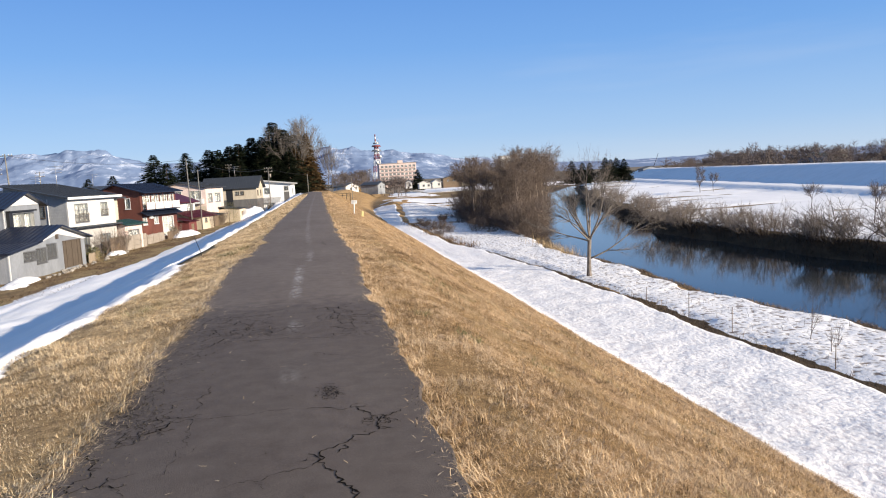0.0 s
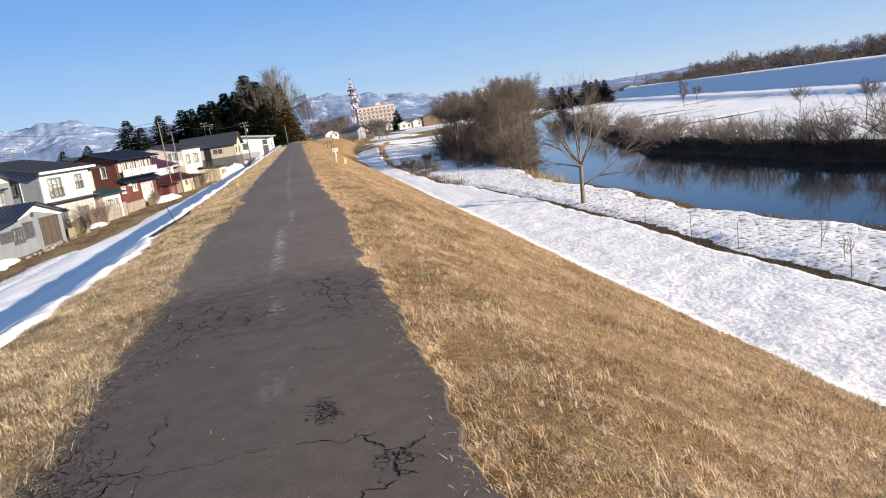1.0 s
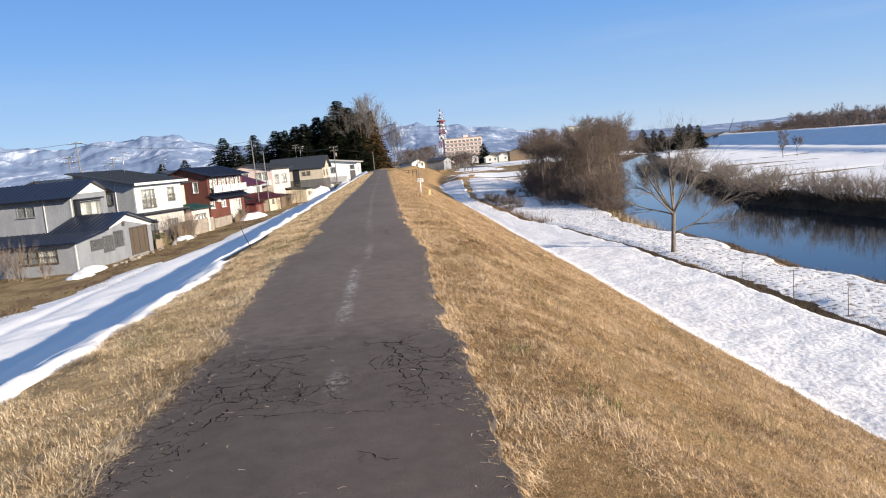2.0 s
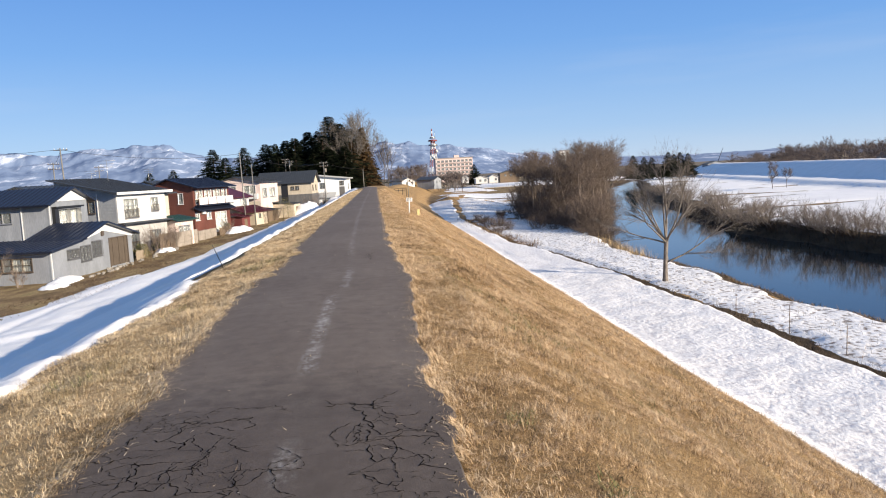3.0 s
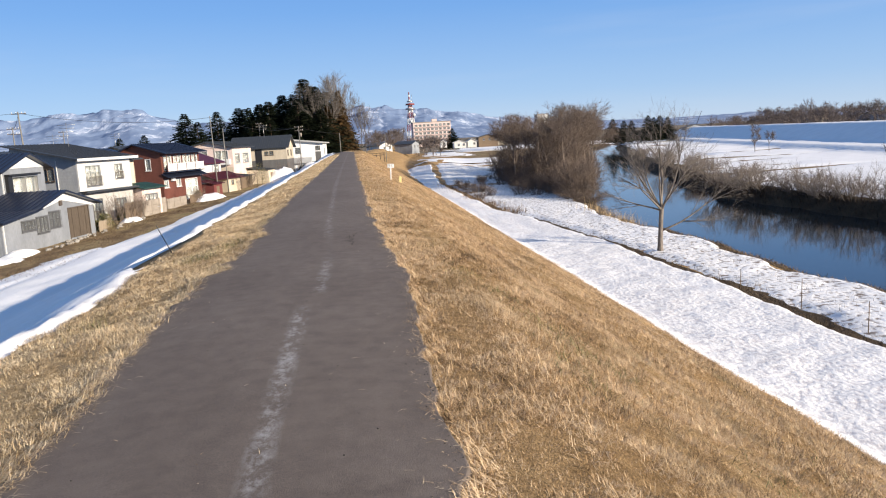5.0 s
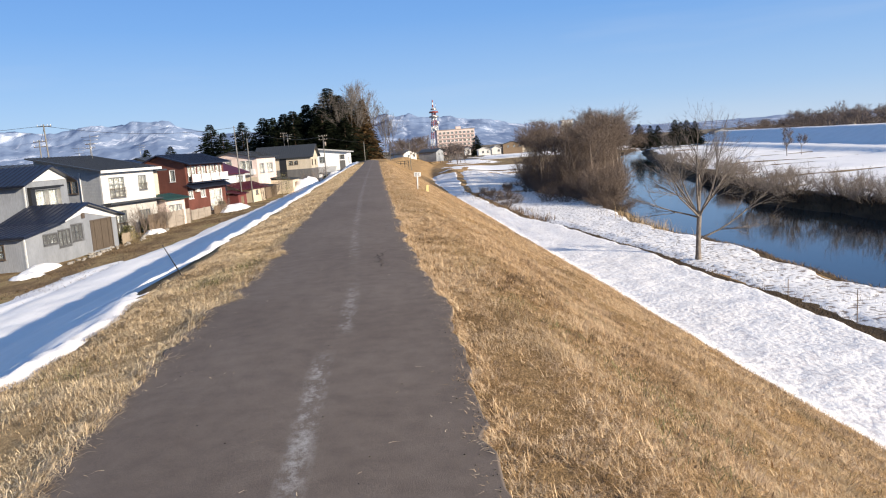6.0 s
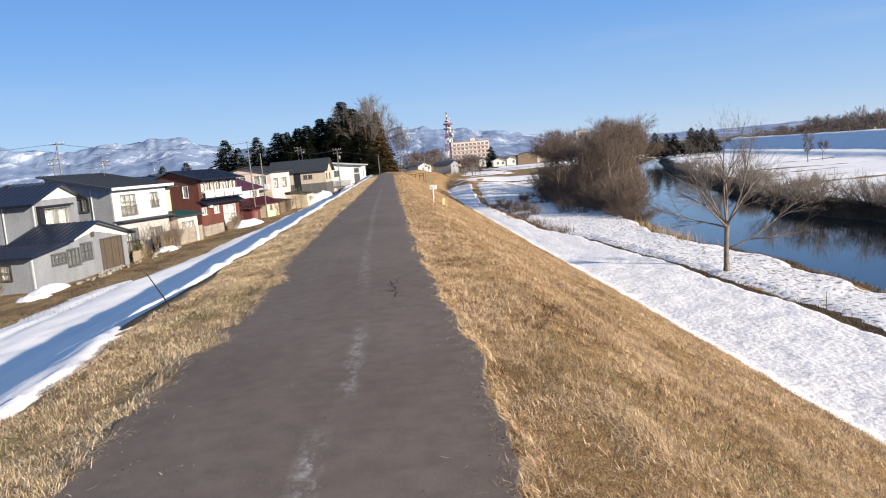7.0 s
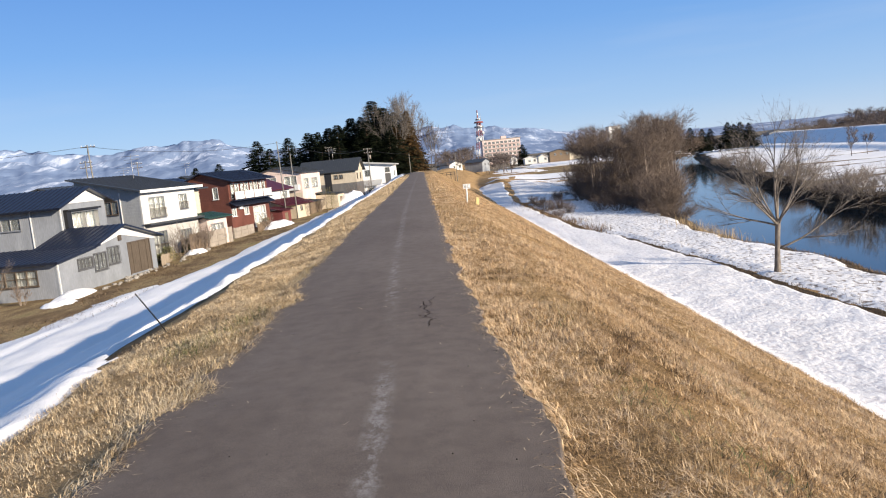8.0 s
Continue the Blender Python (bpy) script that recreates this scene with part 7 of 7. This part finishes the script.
def office_block(x, y, w, d, h, label):
    t = thing("office_block", pose(x, y, -5), label, "building", "far blocks")
    n = max(2, int(w / 3.5))
    rows = max(1, int(h / 3.6))
    holes = [(0.5 + k * (w - 0.6) / n, 1.2 + 3.3 * r, 0.5 + k * (w - 0.6) / n + 1.8, 2.9 + 3.3 * r) for k in range(n) for r in range(rows)]
    wall(t, near_side, 0, w, -0.3, h, holes, WHITE, "", 0.3)
    for q in holes:
        window(t, near_side, *q, 2, (), ALU, False)
    part("side_wall", boxes((-0.3, 0.01, -0.3, 0, d, h)), WHITE, t)
    part("side_wall", boxes((-w, 0.01, -0.3, -w + 0.3, d, h)), WHITE, t)
    part("back_wall", boxes((-w + 0.3, d - 0.3, -0.3, -0.3, d, h)), WHITE, t)
    part("roof", boxes((-w - 0.2, -0.2, h, 0.2, d + 0.2, h + 0.4)), CONCRETE, t)
    return t


office_block(158, 620, 9, 10, 20, "white office block behind the bare woods")
office_block(420, 560, 9, 9, 9, "white block far behind the dike")


def crane(x, y):
    t = thing("crane", pose(x, y, -5), "thin steel crane boom on the horizon", "crane")
    part("base", rounded(boxes((-2.5, -2, 0, 2.5, 2, 2.6)), 0.2), WOOD, t)
    tubes("boom", [([Vector((0, 0, 2)), Vector((2.5, 0, 8)), Vector((5, 0, 14))], [0.25, 0.2, 0.15])], BLACK, t, 5)
    return t


crane(240, 530)

# ---- cracks and crumbs of the asphalt ----


def crack_line(start, end, w, rnd, out, branch=0.08, jag=0.17):
    """A jagged crack between two spots, with short side cracks."""
    a, b = Vector(start), Vector(end)
    n = max(3, int((b - a).length / 0.022))
    across = Vector((a.y - b.y, b.x - a.x)).normalized()
    off, pts = 0.0, []
    for k in range(n + 1):
        off = off * 0.8 + rnd.gauss(0, jag * 0.10)
        p = a.lerp(b, k / n) + across * off * min(1, 4 * k / n, 4 * (n - k) / n)
        pts.append(p)
        if rnd.random() < branch:
            h = rnd.uniform(0, 6.283)
            ln = rnd.uniform(0.06, 0.22)
            crack_line(p, p + Vector((math.cos(h), math.sin(h))) * ln, w * 0.6, rnd, out, 0.0, jag)
    out.append((pts, w))


def crazing(cx, cy, rx_, ry_, cell, w, share, rnd, out):
    """A patch broken into small polygons: a jostled grid whose edges are partly open."""
    nx, ny = int(rx_ / cell) + 1, int(ry_ / cell) + 1
    at = {}
    for j in range(-ny, ny + 1):
        for i in range(-nx, nx + 1):
            at[i, j] = Vector((cx + (i + 0.5 * (j % 2)) * cell + rnd.gauss(0, 0.3 * cell), cy + j * cell * 1.15 + rnd.gauss(0, 0.3 * cell)))
    for (i, j), p in at.items():
        for di, dj in ((1, 0), (0, 1), (-1, 1) if j % 2 == 0 else (1, 1)):
            q = at.get((i + di, j + dj))
            if q is None:
                continue
            m = (p + q) / 2
            r = ((m.x - cx) / rx_) ** 2 + ((m.y - cy) / ry_) ** 2
            if rnd.random() < share * (1.15 - r):
                mid = m + Vector((rnd.gauss(0, 0.16 * cell), rnd.gauss(0, 0.16 * cell)))
                k = w * rnd.uniform(0.5, 1.7)
                crack_line(p, mid, k, rnd, out, 0.02, 0.09)
                crack_line(mid, q, k, rnd, out, 0.02, 0.09)


def asphalt_cracks():
    rnd = random.Random(77)
    out = []
    # cracks from spot to spot, and their width
    for ax, ay, bx, by, w in ((-1.6, 4.3, -1.2, 4.32, 0.014), (-1.62, 5.0, -1.47, 4.55, 0.022), (-1.47, 4.55, -1.55, 4.3, 0.02), (-1.35, 4.5, -1.28, 4.3, 0.014), (-1.55, 5.05, -1.25, 5.35, 0.014), (-1.3, 5.3, -1.17, 5.52, 0.03),
                              (-1.4, 5.65, -1.0, 5.6, 0.012), (-1.2, 5.55, -0.7, 5.5, 0.013), (-0.7, 5.5, -0.3, 5.52, 0.007), (-0.15, 5.5, 0.3, 5.42, 0.018), (0.22, 5.42, 0.32, 5.2, 0.02), (0.32, 5.2, 0.45, 5.16, 0.024), (0.45, 5.16, 0.56, 5.3, 0.018),
                              (0.4, 5.15, 0.36, 4.85, 0.022), (0.34, 4.82, 0.1, 4.62, 0.018), (0.1, 4.62, -0.05, 4.5, 0.016), (-0.05, 4.5, -0.02, 4.22, 0.028), (-0.02, 4.22, 0.05, 4.05, 0.02), (0.05, 4.05, 0.13, 3.7, 0.028), (0.12, 4.6, 0.06, 4.45, 0.02),
                              (-0.12, 4.5, -0.1, 4.25, 0.014), (-0.1, 4.25, -0.35, 4.18, 0.010), (-0.35, 4.18, -0.65, 4.06, 0.008), (-1.0, 4.4, -1.0, 5.5, 0.007), (-1.02, 5.8, -1.0, 6.5, 0.012), (-1.35, 6.1, -0.95, 6.25, 0.006),
                              (-1.1, 8.5, 0.1, 8.2, 0.014), (-1.6, 9.0, -0.9, 9.2, 0.012), (-0.12, 7.5, 0.15, 7.3, 0.01), (-1.15, 8.7, -1.25, 8.3, 0.022), (0.1, 9.4, 0.6, 9.6, 0.014), (-0.17, 10.26, 0.02, 10.33, 0.02), (0.02, 10.33, 0.21, 10.21, 0.022), (0.21, 10.21, 0.42, 10.62, 0.016), (0.02, 10.33, 0.14, 10.08, 0.02), (0.14, 10.08, 0.21, 9.76, 0.022), (0.21, 9.76, 0.17, 9.4, 0.024), (0.12, 9.8, 0.08, 9.4, 0.016), (0.21, 10.15, 0.37, 9.95, 0.018), (0.37, 9.95, 0.42, 9.7, 0.02), (0.42, 9.7, 0.67, 9.46, 0.016), (-1.09, 10.35, -0.93, 10.46, 0.016), (-0.93, 10.46, -0.52, 10.37, 0.014), (-0.52, 10.37, -0.39, 10.19, 0.012), (-0.71, 10.14, -0.74, 9.86, 0.02), (-1.33, 10.13, -1.11, 10.11, 0.02), (-1.11, 10.11, -0.74, 10.1, 0.016), (-1.2, 10.1, -1.25, 9.8, 0.016), (0.1, 21.2, 0.05, 22.7, 0.024), (0.05, 22.2, 0.2, 23.0, 0.018), (-0.1, 21.9, 0.08, 21.7, 0.016),
                              (-1.8, 23.3, 0.3, 23.5, 0.007), (-1.9, 31.0, 0.3, 31.2, 0.008)):
        crack_line((ax, ay), (bx, by), w, rnd, out)
    # crazed patches: centre, reach, cell, width, share of open edges
    for row in ((0.02, 5.92, 0.11, 0.26, 0.042, 0.011, 0.8), (0.38, 5.05, 0.16, 0.16, 0.06, 0.010, 0.6), (-1.5, 5.7, 0.34, 0.5, 0.07, 0.009, 0.5), (-1.35, 5.3, 0.22, 0.2, 0.06, 0.010, 0.6), (-1.55, 6.6, 0.25, 0.7, 0.075, 0.008, 0.34), (-1.5, 7.9, 0.35, 0.7, 0.085, 0.010, 0.42),
                (-1.2, 9.3, 0.6, 0.8, 0.15, 0.012, 0.62), (-0.6, 9.0, 0.5, 0.6, 0.19, 0.010, 0.5), (0.35, 9.4, 0.42, 0.8, 0.16, 0.013, 0.6), (-1.4, 10.2, 0.35, 0.3, 0.07, 0.008, 0.35), (0.35, 8.5, 0.35, 0.4, 0.09, 0.008, 0.25)):
        crazing(*row, rnd, out)
    vs, fs = [], []
    for pts, w in out:
        pts = [p for p in pts if float(road_left(np.array(p.y))) + 0.04 < p.x < float(road_right(np.array(p.y))) - 0.04]
        if len(pts) < 3:
            continue
        b = len(vs)
        for k, p in enumerate(pts):
            d = pts[min(k + 1, len(pts) - 1)] - pts[max(k - 1, 0)]
            nrm = Vector((-d.y, d.x))
            nrm = nrm / max(nrm.length, 1e-6)
            ww = w * 0.28 * rnd.uniform(0.2, 1.2) * (0.4 if k in (0, len(pts) - 1) else 1.0)
            for s in (-1, 1):
                q = p + nrm * ww * s
                vs.append((q.x, q.y, road_z(q.x, q.y) + 0.003))
        for k in range(len(pts) - 1):
            fs.append((b + 2 * k, b + 2 * k + 1, b + 2 * k + 3, b + 2 * k + 2))
    ob = new("crack", mesh_from("crack", vs, fs, CRACK))
    ob.parent = road
    return tagged(ob, "dark branching cracks in the asphalt", kind="stuff")


def road_z(x, y):
    """Height of the carriageway, as it was laid."""
    j = int(np.clip(np.searchsorted(rys, y) - 1, 0, len(rys) - 2))
    t = (y - rys[j]) / (rys[j + 1] - rys[j])
    return float((1 - t) * np.interp(x, rx[j], rz[j]) + t * np.interp(x, rx[j + 1], rz[j + 1]))


def crumbs():
    rnd = random.Random(78)
    vs, fs = [], []
    for _ in range(2600):
        y = 2 + 34 * rnd.random() ** 1.3
        left = rnd.random() < 0.4
        e = float(road_left(np.array(y))) if left else float(road_right(np.array(y)))
        x = e + abs(rnd.gauss(0, 0.09)) * (1 if left else -1) + (-0.05 if left else 0.05)
        if rnd.random() < 0.12:
            x = rnd.uniform(-1.7, 0.6)
        if rnd.random() < 0.22:
            x, y = -1.55 + rnd.gauss(0, 0.17), 5.7 + rnd.gauss(0, 0.8)
            left, e = True, float(road_left(np.array(y)))
        r = rnd.uniform(0.003, 0.010)
        z = (road_z(x, y) if (x > e if left else x < e) else float(land(x, y))) + r * 0.3
        b = len(vs)
        w = rnd.uniform(0, 6.28)
        for k in range(3):
            vs.append((x + r * math.cos(w + 2.09 * k) * rnd.uniform(0.7, 1.3), y + r * math.sin(w + 2.09 * k) * rnd.uniform(0.7, 1.3), z - r * 0.5))
        vs.append((x, y, z + r * 0.7))
        fs += [(b, b + 1, b + 3), (b + 1, b + 2, b + 3), (b + 2, b, b + 3)]
    ob = new("asphalt_crumbs", mesh_from("asphalt_crumbs", vs, fs, CHIP))
    return tagged(ob, "loose crumbs of broken asphalt at the path's edges", "gravel", kind="stuff")


asphalt_cracks()
crumbs()


def straw_litter():
    """Loose straws and pale chips blown onto the asphalt, thickest by its edges."""
    gen = np.random.default_rng(80)
    y = gen.uniform(3, 34, 1500)
    l, r = road_left(y), road_right(y)
    side = gen.random(1500)
    x = np.where(side < 0.45, l + gen.exponential(0.10, 1500), np.where(side < 0.9, r - gen.exponential(0.07, 1500), l + (r - l) * gen.random(1500)))
    ok = (x > l + 0.03) & (x < r - 0.03)
    x, y = x[ok], y[ok]
    z = np.array([road_z(a, b) for a, b in zip(x, y)]) + 0.004
    v, t = blade_data(np.stack([x, y, z], 1), gen.uniform(0.02, 0.09, len(x)), gen.uniform(0.003, 0.007, len(x)), gen.uniform(0, 6.283, len(x)), gen.uniform(0.02, 0.16, len(x)), gen)
    ob = new("straw_litter", tri_mesh("straw_litter", v, t, STRAW_PALE))
    return tagged(ob, "loose dry straws scattered over the asphalt", "straw", kind="stuff")


straw_litter()
